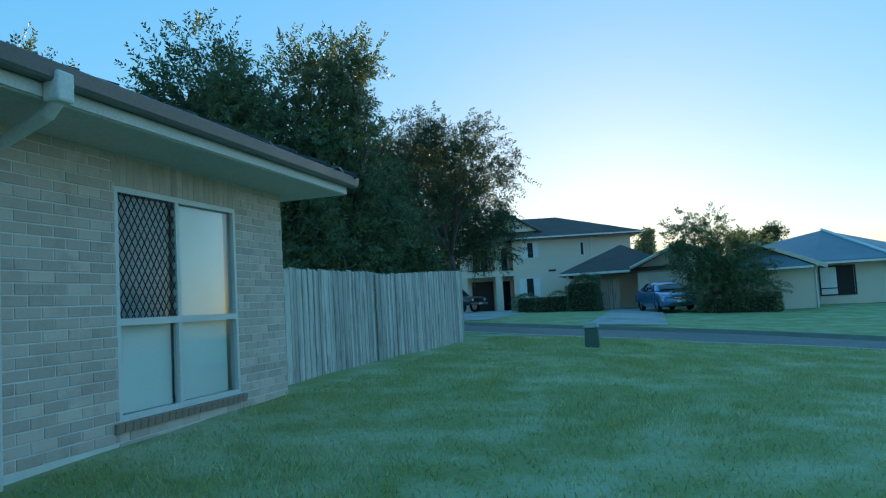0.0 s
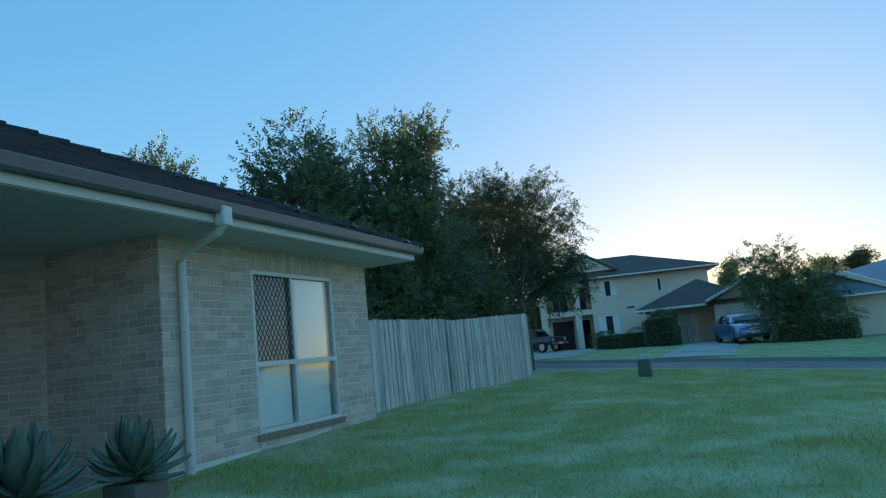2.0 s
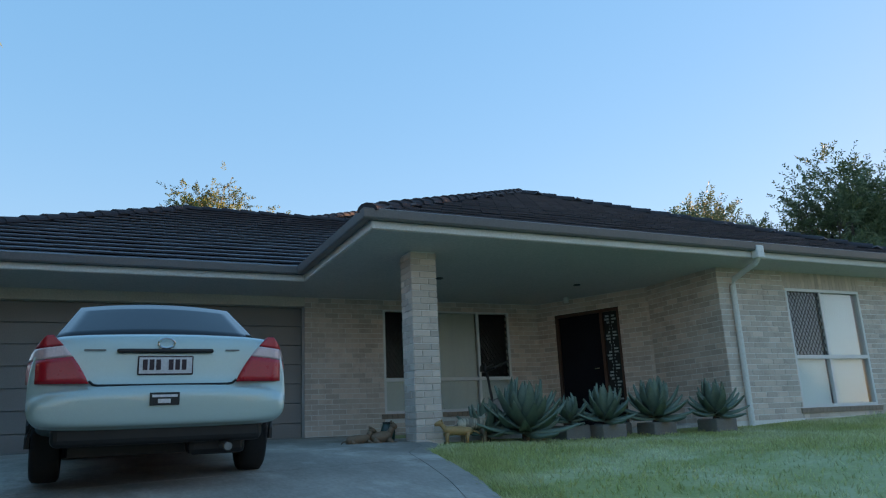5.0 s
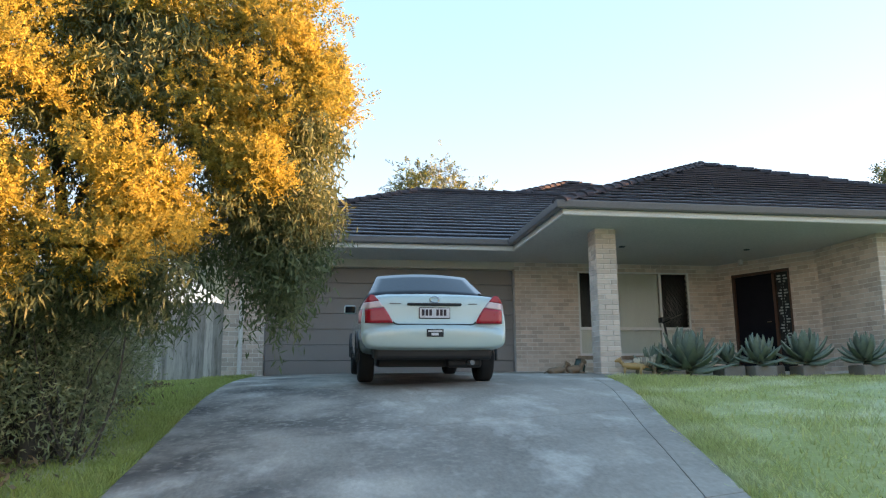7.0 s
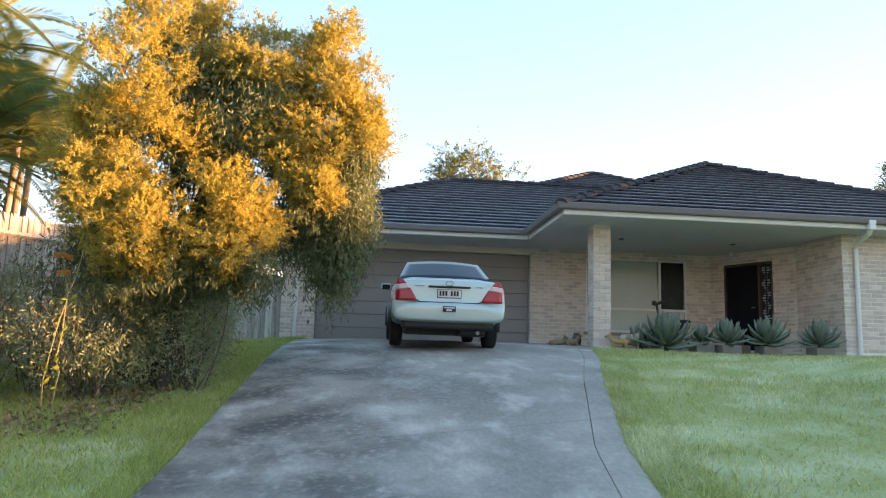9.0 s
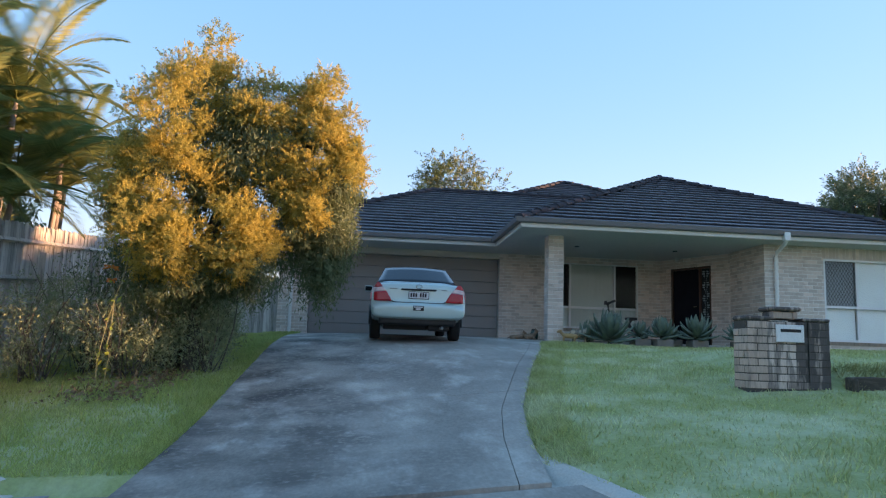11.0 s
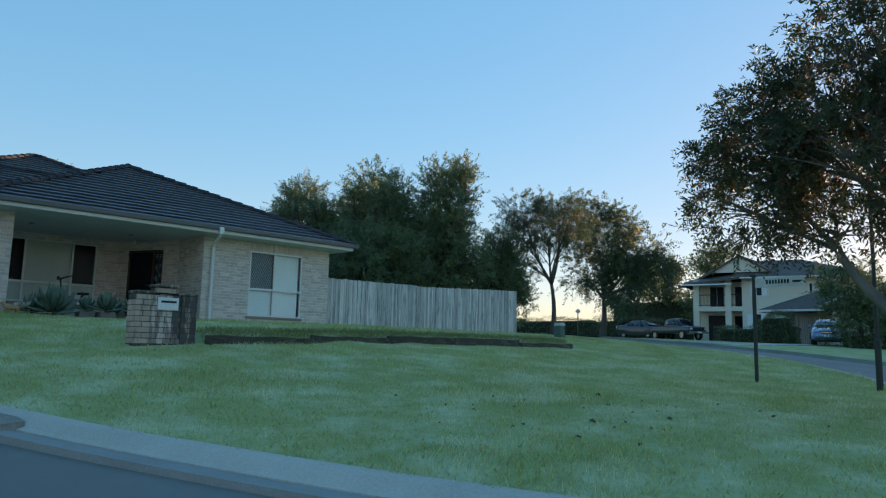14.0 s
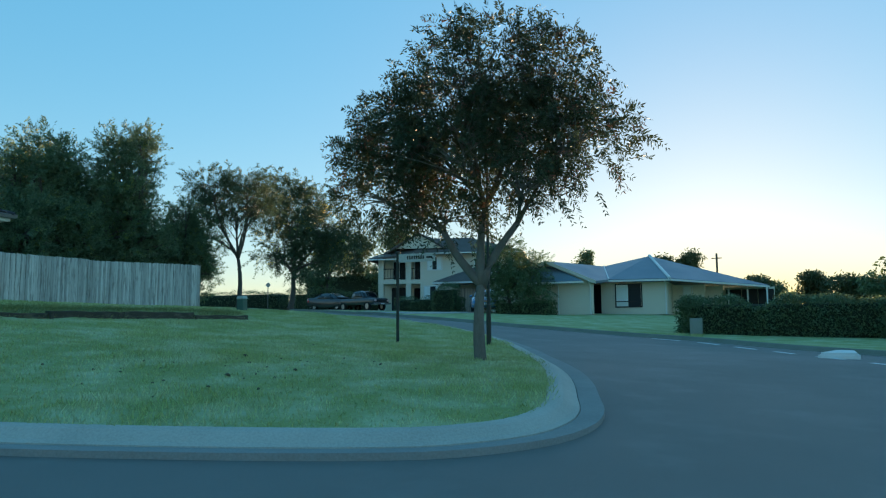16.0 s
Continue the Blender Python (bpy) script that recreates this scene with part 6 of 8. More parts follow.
for k in range(5):
    bm = boxes((-0.009, 0.009, 0.0, 0.084, 0.0, 1.0))
    for v in bm.verts:
        if v.co.z > 0.5:
            v.co.z += rnd.uniform(-0.012, 0.012)
    me = bpy.data.meshes.new("paling")
    bm.to_mesh(me)
    bm.free()
    me.materials.append(PALING)
    paling_mesh.append(me)


def paling_fence(label, a, b, top_a, top_b, face, pitch=0.086):
    """Palings from a to b (x, y) nailed to the side face (+1 or -1) of two rails."""
    a, b = Vector((*a, 0)), Vector((*b, 0))
    w = (b - a).normalized()
    nrm = Vector((w.y, -w.x, 0)) * face
    f = thing("paling_fence", label, "fence")
    ln = (b - a).length
    for low in (0.28, 0.85, 1.35):
        bm = bmesh.new()
        p, q = a - nrm * 0.04, b - nrm * 0.04
        tube(bm, [(p.x, p.y, top_a - low), (q.x, q.y, top_b - low)], 0.04, 4)
        part("rail", bm, PALING, f)
    k = 0.0
    while k <= ln:
        p = a + w * k - nrm * 0.11
        z = lz(p.x, p.y)
        part("post", boxes((p.x - 0.05, p.x + 0.05, p.y - 0.05, p.y + 0.05, z - 0.3, min(z + 1.75, top_a + (top_b - top_a) * k / ln - 0.12))), PALING, f)
        k += 2.4
    u, n_pal = 0.0, 0
    while u < ln:
        p = a + w * u
        g = lz(p.x, p.y) - 0.05
        top = top_a + (top_b - top_a) * u / ln + rnd.uniform(-0.016, 0.014)
        ob = new("paling", rnd.choice(paling_mesh))
        ob.parent = f
        off = nrm * (0.010 + (0.006 if (n_pal := n_pal + 1) % 2 else 0.0) + rnd.uniform(-0.003, 0.003))
        lean = rnd.uniform(-0.011, 0.011)
        ob.matrix_local = Matrix(((nrm.x, w.x, w.x * lean, p.x + off.x), (nrm.y, w.y, w.y * lean, p.y + off.y), (0, 0, top - g, g), (0, 0, 0, 1)))
        u += pitch + rnd.choice((0.0, 0.002, 0.004, 0.006, 0.012))
    return f


paling_fence("weathered grey paling fence running on from the house", (-4.88, 8.02), (-5.02, 12.25), 3.72, 3.78, 1)
paling_fence("pale weathered paling fence at the corner of the block", (-4.98, 12.27), (-4.80, 17.70), 3.74, 3.95, 1)
paling_fence("weathered paling fence returning behind the garden", (-4.85, 17.80), (-15.0, 18.6), 3.95, 4.1, 1)
paling_fence("tall grey paling fence along the side of the driveway", (4.2, -11.0), (-8.2, -11.0), 3.15, 4.25, -1)
paling_fence("short paling gate beside the garage", (-8.45, -10.9), (-8.45, -8.1), 3.65, 3.62, 1, 0.070)

# ---- retaining wall of old sleepers, end to end along the bank ----
rw = thing("retaining_wall", "low retaining wall of dark old timber sleepers", "retaining wall")
line = smooth_line([(p.x, p.y) for p in WALL_LINE[::7] + [WALL_LINE[-1]]], 2.4)
for k, (p, q) in enumerate(zip(line, line[1:])):
    d = q - p
    w = d.normalized()
    c = (p + q) / 2
    g = min(float(land(p.x + 0.25, p.y)[0]), float(land(q.x + 0.25, q.y)[0]))
    h = 0.19 + rnd.uniform(-0.015, 0.02) - 0.05 * max(0, (c.y - 8.0) / 2.4)
    bm = soft_box(-0.055, 0.055, -d.length / 2 + 0.008, d.length / 2 - 0.008, -0.15, h, 0.014, 2)
    bmesh.ops.subdivide_edges(bm, edges=[e for e in bm.edges if e.calc_length() > 0.5], cuts=6)
    for v in bm.verts:
        v.co.x += 0.006 * math.sin(v.co.y * 9.0 + k)
        v.co.z += 0.010 * math.sin(v.co.y * 6.3 + 2.0 * k) if v.co.z > 0 else 0.0
    ob = part("sleeper", bm, SLEEPER, rw)
    ob.matrix_local = Matrix(((w.y, w.x, 0, c.x + rnd.uniform(-0.012, 0.012)), (-w.x, w.y, 0, c.y), (0, 0, 1, g), (0, 0, 0, 1)))
    if k % 2:
        continue
    bm = bmesh.new()
    tube(bm, [(0, 0, -0.2), (0, 0, h - 0.04), (0, 0, h - 0.02)], [0.04, 0.038, 0.03], 8)
    ob = part("stake", bm, SLEEPER, rw)
    ob.location = (p.x + 0.105, p.y + 0.02, g)

# ---- brick mailbox ----
mb = thing("brick_mailbox", "stained brick mailbox pillar with white slot plate", "mailbox", at=(3.55, -0.77, lz(3.55, -0.77)), rz=0)
MZ = lz(3.55, -0.77)
for nm, d in (("pier", (-0.16, 0.16, -0.50, -0.28, -0.2, 0.78)), ("pier", (-0.16, 0.16, 0.24, 0.50, -0.2, 0.78)), ("body", (-0.13, 0.145, -0.278, 0.238, -0.2, 0.78))):
    part(nm, boxes(d), MORTAR_STAINED, mb)
for nm, d in (("cap", (-0.175, 0.175, -0.515, -0.205, 0.782, 0.835)), ("cap", (-0.175, 0.175, 0.185, 0.515, 0.782, 0.825)), ("crown", (-0.12, 0.11, -0.17, 0.15, 0.802, 0.90)), ("cap", (-0.16, 0.16, -0.20, 0.18, 0.902, 0.95))):
    part(nm, soft_box(*d, 0.025, 3), BRICK_MOULD, mb, "blackened brick capping")
part("slot_plate", soft_box(0.155, 0.178, -0.16, 0.18, 0.54, 0.74, 0.006), ALUMINIUM, mb, "white letterbox plate")
part("slot", boxes((0.1785, 0.181, -0.11, 0.14, 0.655, 0.69)), DARK_METAL, mb, "dark letter slot")

# ---- potted agaves along the porch ----
def agave(x, y, r, n, pot=True):
    z = lz(x, y)
    a = thing("agave", "grey-green agave rosette in a low pot" if pot else "large grey-green agave in the garden bed", "plant", "agaves along the porch", (x, y, z))
    ph = 0.17 if pot else 0.05
    if pot:
        part("pot", soft_box(-0.19, 0.19, -0.19, 0.19, -0.02, ph, 0.02), POT, a, "grey square planter")
    stem = 0.22 * r
    bm = bmesh.new()
    tube(bm, [(0, 0, ph - 0.05), (0, 0, ph + stem + 0.05)], [0.05, 0.035], 8)
    part("stem", bm, BARK, a)
    for k in range(n):
        f0 = k / (n - 1)
        an, el = k * 2.39996 + rnd.uniform(-0.15, 0.15), 0.14 + 1.30 * f0 ** 0.9 + rnd.uniform(-0.08, 0.08)
        ln = r * rnd.uniform(0.88, 1.1) * (1.0 - 0.18 * f0)
        d = Vector((math.cos(an) * math.cos(el), math.sin(an) * math.cos(el), math.sin(el)))
        side = Vector((-math.sin(an), math.cos(an), 0))
        up = d.cross(side) * -1
        bm = bmesh.new()
        rows = []
        for q in range(8):
            f = q / 7
            wd = 0.135 * r * max(0.02, (0.50 + 1.9 * f - 2.4 * f * f) if f < 0.999 else 0.02)
            c = d * ln * f + Vector((0, 0, ph + stem * (0.4 + 0.8 * f0))) + up * (0.07 * ln * math.sin(math.pi * f)) - Vector((0, 0, 0.13 * ln * f * f * math.cos(el)))
            rows.append([bm.verts.new(c - side * wd + up * wd * 0.5), bm.verts.new(c - up * 0.004), bm.verts.new(c + side * wd + up * wd * 0.5), bm.verts.new(c - up * 0.020)])
        for r0, r1 in zip(rows, rows[1:]):
            for j in range(4):
                bm.faces.new((r0[j], r0[(j + 1) % 4], r1[(j + 1) % 4], r1[j]))
        part("leaf", bm, LEAF_AGAVE, a, smooth=True)


for x, y, r, n, p in ((-4.25, -0.20, 0.70, 44, False), (-4.35, 0.55, 0.38, 22, True), (-4.15, 0.98, 0.50, 28, True), (-4.1, 1.78, 0.58, 34, True), (-4.0, 2.78, 0.52, 30, True), (-4.5, -0.62, 0.46, 24, False), (-4.5, 1.35, 0.34, 18, True)):
    agave(x, y, r, n, p)

# ---- exercise bike on the porch ----
eb = thing("exercise_bike", "black exercise bike standing on the porch", "exercise bike", at=(-6.55, 0.85, FLOOR - 0.03))
bm = bmesh.new()
for pts, r in (([(-0.25, -0.35, 0.04), (0.25, -0.35, 0.04)], 0.03), ([(-0.25, 0.45, 0.04), (0.25, 0.45, 0.04)], 0.03), ([(0, -0.35, 0.05), (0, -0.25, 0.55), (0, -0.32, 1.0)], 0.024), ([(0, 0.45, 0.05), (0, 0.25, 0.5), (0, 0.30, 0.60)], 0.035), ([(0, -0.28, 0.4), (0, 0.26, 0.45)], 0.035)):
    tube(bm, pts, r, 8)
part("frame", bm, DARK_METAL, eb)
bm = bmesh.new()
tube(bm, [(-0.24, -0.05, 1.12), (-0.24, -0.30, 1.02), (0, -0.34, 0.98), (0.24, -0.30, 1.02), (0.24, -0.05, 1.12)], 0.018, 8)
part("handlebar", bm, BLACK_PLASTIC, eb)
part("console", soft_box(-0.08, 0.08, -0.40, -0.36, 0.98, 1.08, 0.012), BLACK_PLASTIC, eb)
part("seat", soft_box(-0.12, 0.12, 0.16, 0.44, 0.60, 0.67, 0.03), BLACK_PLASTIC, eb)
bm = bmesh.new()
tube(bm, [(-0.05, -0.1, 0.32), (0.05, -0.1, 0.32)], 0.24, 24)
part("flywheel", bm, GREY_POST, eb)

# ---- little garden figures: plain shapes ----
def figure(label, x, y, ln, h, paint, rz, lying=False):
    z = lz(x, y)
    bm = bmesh.new()
    lift = 0.20 * h if lying else 0.55 * h
    tube(bm, [(-ln * 0.50, 0, lift), (-ln * 0.42, 0, lift + 0.05 * h), (-ln * 0.15, 0, lift + 0.08 * h), (ln * 0.18, 0, lift + 0.12 * h), (ln * 0.34, 0, lift + 0.20 * h)], [h * 0.10, h * 0.21, h * 0.23, h * 0.22, h * 0.14], 12)
    tube(bm, [(ln * 0.26, 0, lift + 0.15 * h), (ln * 0.38, 0, lift + 0.36 * h), (ln * 0.44, 0, lift + 0.46 * h)], [h * 0.15, h * 0.12, h * 0.10], 10)
    tube(bm, [(ln * 0.36, 0, lift + 0.48 * h), (ln * 0.45, 0, lift + 0.52 * h), (ln * 0.56, 0, lift + 0.46 * h), (ln * 0.62, 0, lift + 0.42 * h)], [h * 0.08, h * 0.15, h * 0.11, h * 0.06], 10)
    for sy in (-1, 1):
        tube(bm, [(ln * 0.41, sy * 0.08 * h, lift + 0.58 * h), (ln * 0.39, sy * 0.11 * h, lift + 0.72 * h)], [h * 0.05, h * 0.015], 6)
        for sx in (-0.36, 0.24):
            if lying:
                tube(bm, [(ln * sx, sy * 0.16 * h, lift), (ln * (sx + 0.16), sy * 0.24 * h, 0.07 * h), (ln * (sx + 0.34), sy * 0.22 * h, 0.05 * h)], [h * 0.12, h * 0.08, h * 0.05], 8)
            else:
                tube(bm, [(ln * sx, sy * 0.12 * h, lift), (ln * (sx + 0.02), sy * 0.13 * h, 0.25 * h), (ln * (sx + 0.03), sy * 0.13 * h, 0.0)], [h * 0.12, h * 0.075, h * 0.07], 8)
    tube(bm, [(-ln * 0.48, 0, lift + 0.05 * h), (-ln * 0.62, 0, lift + 0.02 * h), (-ln * 0.70, 0, lift - 0.1 * h)], [h * 0.05, h * 0.035, h * 0.02], 6)
    ob = part("garden_figure", bm, paint, None, smooth=True)
    ob.matrix_world = pose(x, y, z, 0, 0, rz)
    tagged(ob, label, "garden ornament", "ornaments by the porch")


FIG_BROWN = shade("figure_brown", (0.24, 0.14, 0.085), 0.6, second=(0.15, 0.09, 0.06), scale=9, fine=40)
FIG_ORANGE = shade("figure_orange", (0.50, 0.27, 0.11), 0.6, second=(0.40, 0.22, 0.10), scale=9, fine=40)
FIG_STRIPED = shade("figure_striped", (0.50, 0.42, 0.32), 0.6, second=(0.05, 0.04, 0.035), scale=7, fine=40, spread=0.08, stretch=(3.2, 0.25, 0.6))
figure("small brown ornamental animal lying by the porch wall", -5.0, -2.15, 0.36, 0.26, FIG_BROWN, 95, True)
figure("small brown ornamental animal lying by the porch wall", -5.0, -1.85, 0.30, 0.32, FIG_BROWN, 80, True)
figure("orange-brown ornamental animal standing beside the pillar", -4.42, -1.10, 0.42, 0.24, FIG_ORANGE, 250)
figure("striped ornamental animal standing beside the pillar", -4.45, -0.82, 0.44, 0.36, FIG_STRIPED, 82)
jar = thing("glazed_jar", "small dark green glazed jar on the porch edge", "pot", at=(-5.15, -1.72, lz(-5.15, -1.72)))
bm = bmesh.new()
tube(bm, [(0, 0, 0), (0, 0, 0.05), (0, 0, 0.14), (0, 0, 0.22), (0, 0, 0.26)], [0.06, 0.085, 0.10, 0.075, 0.055], 14)
part("jar_body", bm, shade("green_glaze", (0.02, 0.06, 0.05), 0.25, fine=30), jar, smooth=True)
bm = bmesh.new()
tube(bm, [(0, 0, 0.255), (0, 0, 0.275)], [0.065, 0.065], 14)
part("rim", bm, BLACK_PLASTIC, jar)

# ---- street furniture ----
gb_ = thing("service_box", "green roadside service pillar with pale lid", "utility box", at=(-1.58, 16.47, lz(-1.58, 16.47)))
bm = soft_box(-0.14, 0.14, -0.13, 0.13, -0.1, 0.42, 0.02)
for v in bm.verts:
    k = 1.0 + 0.30 * max(0.0, 0.42 - v.co.z)
    v.co.x, v.co.y = v.co.x * k, v.co.y * k
part("cabinet", bm, BOX_GREEN, gb_)
bm = soft_box(-0.165, 0.165, -0.155, 0.155, 0.422, 0.55, 0.03, 3)
for v in bm.verts:
    if v.co.z > 0.5:
        v.co.x, v.co.y = v.co.x * 0.86, v.co.y * 0.86
part("lid", bm, shade("box_lid", (0.42, 0.47, 0.44), 0.6, fine=40), gb_, "pale weathered lid")
eb2 = thing("meter_box", "small pale utility box before the hedge", "utility box", at=(14.75, 19.9, lz(14.75, 19.9)))
part("cabinet", soft_box(-0.2, 0.2, -0.15, 0.15, -0.1, 0.56, 0.02), shade("utility_paint", (0.26, 0.29, 0.26), 0.6, fine=40), eb2)

sg = thing("street_sign", "street name sign on a dark post", "street sign", at=(9.4, 7.95, lz(9.4, 7.95)))
SH = 1.98
bm = bmesh.new()
tube(bm, [(0, 0, -0.3), (0, 0, SH)], 0.035, 12)
part("post", bm, DARK_POST, sg)
SA = radians(-3)
sm = Matrix.Translation((0, 0, SH)) @ Matrix.Rotation(SA, 4, "Z")
bm = bmesh.new()
box(bm, -0.02, 0.92, -0.012, 0.012, -0.22, -0.04, sm)
part("blade", bm, shade("sign_face", (0.60, 0.62, 0.60), 0.5, fine=30, bump=0.02), sg, "pale street name blade")
bm = bmesh.new()
for k in range(8):
    box(bm, 0.24 + k * 0.055, 0.24 + k * 0.055 + 0.035, -0.016, -0.0125, -0.16, -0.085, sm)
part("lettering", bm, DARK_METAL, sg, "dark bars in place of the name")
bm = bmesh.new()
box(bm, 0.72, 0.86, -0.016, -0.0125, -0.15, -0.11, sm)
part("lettering", bm, DARK_METAL, sg, "dark bars in place of the name")
part("cap", soft_box(-0.05, 0.05, -0.05, 0.05, SH - 0.02, SH + 0.03, 0.01), DARK_POST, sg)
lp = thing("street_light_pole", "slim dark steel light pole behind the street tree", "street light", at=(11.1, 9.1, lz(11.1, 9.1)))
bm = bmesh.new()
tube(bm, [(0, 0, -0.3), (0, 0, 0.9), (0, 0, 0.92), (0, 0, 4.6)], [0.055, 0.055, 0.036, 0.030], 12)
part("pole", bm, DARK_POST, lp)
bm = bmesh.new()
tube(bm, [(0, 0, 4.6), (0, 0, 4.75), (0, 0, 4.8)], [0.16, 0.20, 0.05], 14)
part("lantern", bm, GREY_POST, lp)

ts = thing("road_sign", "small pale road sign on a thin grey post", "road sign", at=(-13.4, 34.0, lz(-13.4, 34.0)))
bm = bmesh.new()
tube(bm, [(0, 0, -0.3), (0, 0, 1.75)], 0.03, 8)
part("post", bm, GREY_POST, ts)
bm = bmesh.new()
box(bm, -0.13, 0.13, -0.04, -0.032, -0.13, 0.13, pose(0, 0, 1.62, 0, 45, 40))
part("plate", bm, PLATE_WHITE, ts, "small tilted square plate")

# painted nose of a traffic island on the road
isl = thing("traffic_island", "low white painted traffic island on the street", "traffic island", at=(18.25, 12.0, rz_(18.25, 12.0)))
bm = bmesh.new()
prism(bm, [(-0.45, -0.7), (0.35, -0.75), (0.45, 0.9), (0.05, 1.2)], -0.05, 0.12)
bmesh.ops.bevel(bm, geom=[e for e in bm.edges if all(v.co.z > 0.1 for v in e.verts)], offset=0.05, segments=2, affect="EDGES")
part("nose", bm, ROAD_PAINT, isl)


# ---- climber hanging out of the golden tree, with orange flowers ----
VINE = leaf("vine_leaf", (0.33, 0.42, 0.07), (0.24, 0.34, 0.06), trans=0.45)
VINE_STEM = shade("vine_stem", (0.26, 0.27, 0.13), 0.7, fine=40, bump=0.1)
VINE_FLOWER = shade("orange_petals", (0.72, 0.24, 0.05), 0.6, second=(0.6, 0.2, 0.05), scale=20, fine=60, bump=0, trans=0.3)
VX, VY = 1.60, -9.05
vine = thing("flowering_vine", "thin yellow-green climber with orange flowers hanging from the golden tree", "vine", at=(VX, VY, lz(VX, VY)))
v0 = Vector(vine.location)
strands = ([(-0.25, -0.10, 3.75), (-0.1, -0.06, 3.40), (0.0, -0.03, 3.15), (0.0, -0.03, 2.74), (0.0, 0.0, 2.57), (0.0, 0.06, 2.32), (0.0, -0.01, 2.05), (0.0, -0.07, 1.68), (0.0, -0.10, 1.45), (0.0, -0.09, v0.z - 0.03)],
           [(-0.25, 0.30, 3.55), (-0.1, 0.24, 3.25), (0.0, 0.20, 3.00), (0.03, 0.13, 2.54), (0.03, 0.06, 2.32), (0.03, 0.05, 1.95), (0.02, 0.01, 1.68), (0.03, 0.06, 1.56), (0.03, 0.04, 1.42), (0.03, 0.02, v0.z - 0.03)])
for pts in strands:
    pts = [Vector((x, y, z - v0.z)) for x, y, z in pts]
    bm = bmesh.new()
    tube(bm, pts, [0.006] * len(pts), 5)
    stem = part("stem", bm, VINE_STEM, vine)
    spots = []
    for p in pts[2:]:
        spots += [p + Vector((rnd.gauss(0, 0.012), rnd.gauss(0, 0.012), rnd.gauss(0, 0.03))) for q in range(2)]
    spots += [pts[2] + Vector((rnd.gauss(0, 0.08), rnd.gauss(0, 0.10), rnd.gauss(0, 0.10))) for q in range(9)]
    foliage("leaves", np.array(spots), VINE, stem, (0.095, 0.042), 0.25)
for y, z, r in ((-0.03, 2.74, 0.095), (-0.01, 2.57, 0.06)):
    bm = bmesh.new()
    for q in range(11):
        a = 2 * math.pi * q / 11
        tip = Vector((r * math.cos(a), r * math.sin(a), rnd.uniform(-0.03, 0.03)))
        c = Vector((0.0, y, z - v0.z))
        tube(bm, [c, c + tip * 0.6 + Vector((0, 0, 0.01)), c + tip], [0.004, 0.007, 0.013], 6)
    part("flower", bm, VINE_FLOWER, vine, "cluster of orange trumpets")

# ---- cars: local x runs forward from the rear bumper, y to the left, z up ----
def loft(stations, section, mirror=True):
    """A closed skin through half sections, mirrored, smoothed later."""
    bm = bmesh.new()
    rings = []
    for st in stations:
        half = section(*st)
        ring = [bm.verts.new((st[0], y, z)) for y, z in half] + [bm.verts.new((st[0], -y, z)) for y, z in half[-2:0:-1]]
        rings.append(ring)
    n = len(rings[0])
    for r0, r1 in zip(rings, rings[1:]):
        for j in range(n):
            bm.faces.new((r0[j], r1[j], r1[(j + 1) % n], r0[(j + 1) % n]))
    bm.faces.new(rings[0]), bm.faces.new(rings[-1][::-1])
    bmesh.ops.recalc_face_normals(bm, faces=bm.faces[:])
    return bm


def smooth_part(name, bm, material, parent, label="", levels=2):
    ob = part(name, bm, material, parent, label, smooth=True)
    md = ob.modifiers.new("round", "SUBSURF")
    md.levels = md.render_levels = levels
    return ob


def body_section(x, w, zb, zt, mid=0.55):
    return [(0, zb), (0.86 * w, zb), (0.96 * w, zb + 0.035), (0.99 * w, zb + (zt - zb) * 0.30), (w, zb + (zt - zb) * 0.52), (0.975 * w, zb + (zt - zb) * 0.76), (0.925 * w, zt - 0.05), (0.84 * w, zt - 0.004), (0.42 * w, zt + 0.012), (0, zt + 0.018)]


def wheel(parent, x, y, r=0.315, w=0.20, spokes=5):
    s = 1 if y > 0 else -1
    wh = new("wheel")
    wh.parent = parent
    wh.location = (x, y, r)
    bm = bmesh.new()
    prof = ((-w / 2, r * 0.66), (-w / 2, r * 0.90), (-w * 0.40, r * 0.985), (-w * 0.2, r), (w * 0.2, r), (w * 0.40, r * 0.985), (w / 2, r * 0.90), (w / 2, r * 0.66))
    n = 28
    rings = [[bm.verts.new((math.cos(k * math.tau / n) * q, a, math.sin(k * math.tau / n) * q)) for a, q in prof] for k in range(n)]
    for k in range(n):
        r0, r1 = rings[k], rings[(k + 1) % n]
        for j in range(len(prof)):
            bm.faces.new((r0[j], r1[j], r1[(j + 1) % len(prof)], r0[(j + 1) % len(prof)]))
    part("tyre", bm, RUBBER, wh, smooth=True)
    bm = bmesh.new()
    tube(bm, [(0, -s * 0.02, 0), (0, s * (w * 0.30), 0)], [r * 0.655, r * 0.655], 24)
    for k in range(spokes):
        box(bm, 0.02, r * 0.60, s * w * 0.30 - 0.01, s * w * 0.30 + 0.015, -0.028, 0.028, Matrix.Rotation(k * math.tau / spokes, 4, "Y"))
    part("rim", bm, ALLOY, wh, "grey wheel trim")


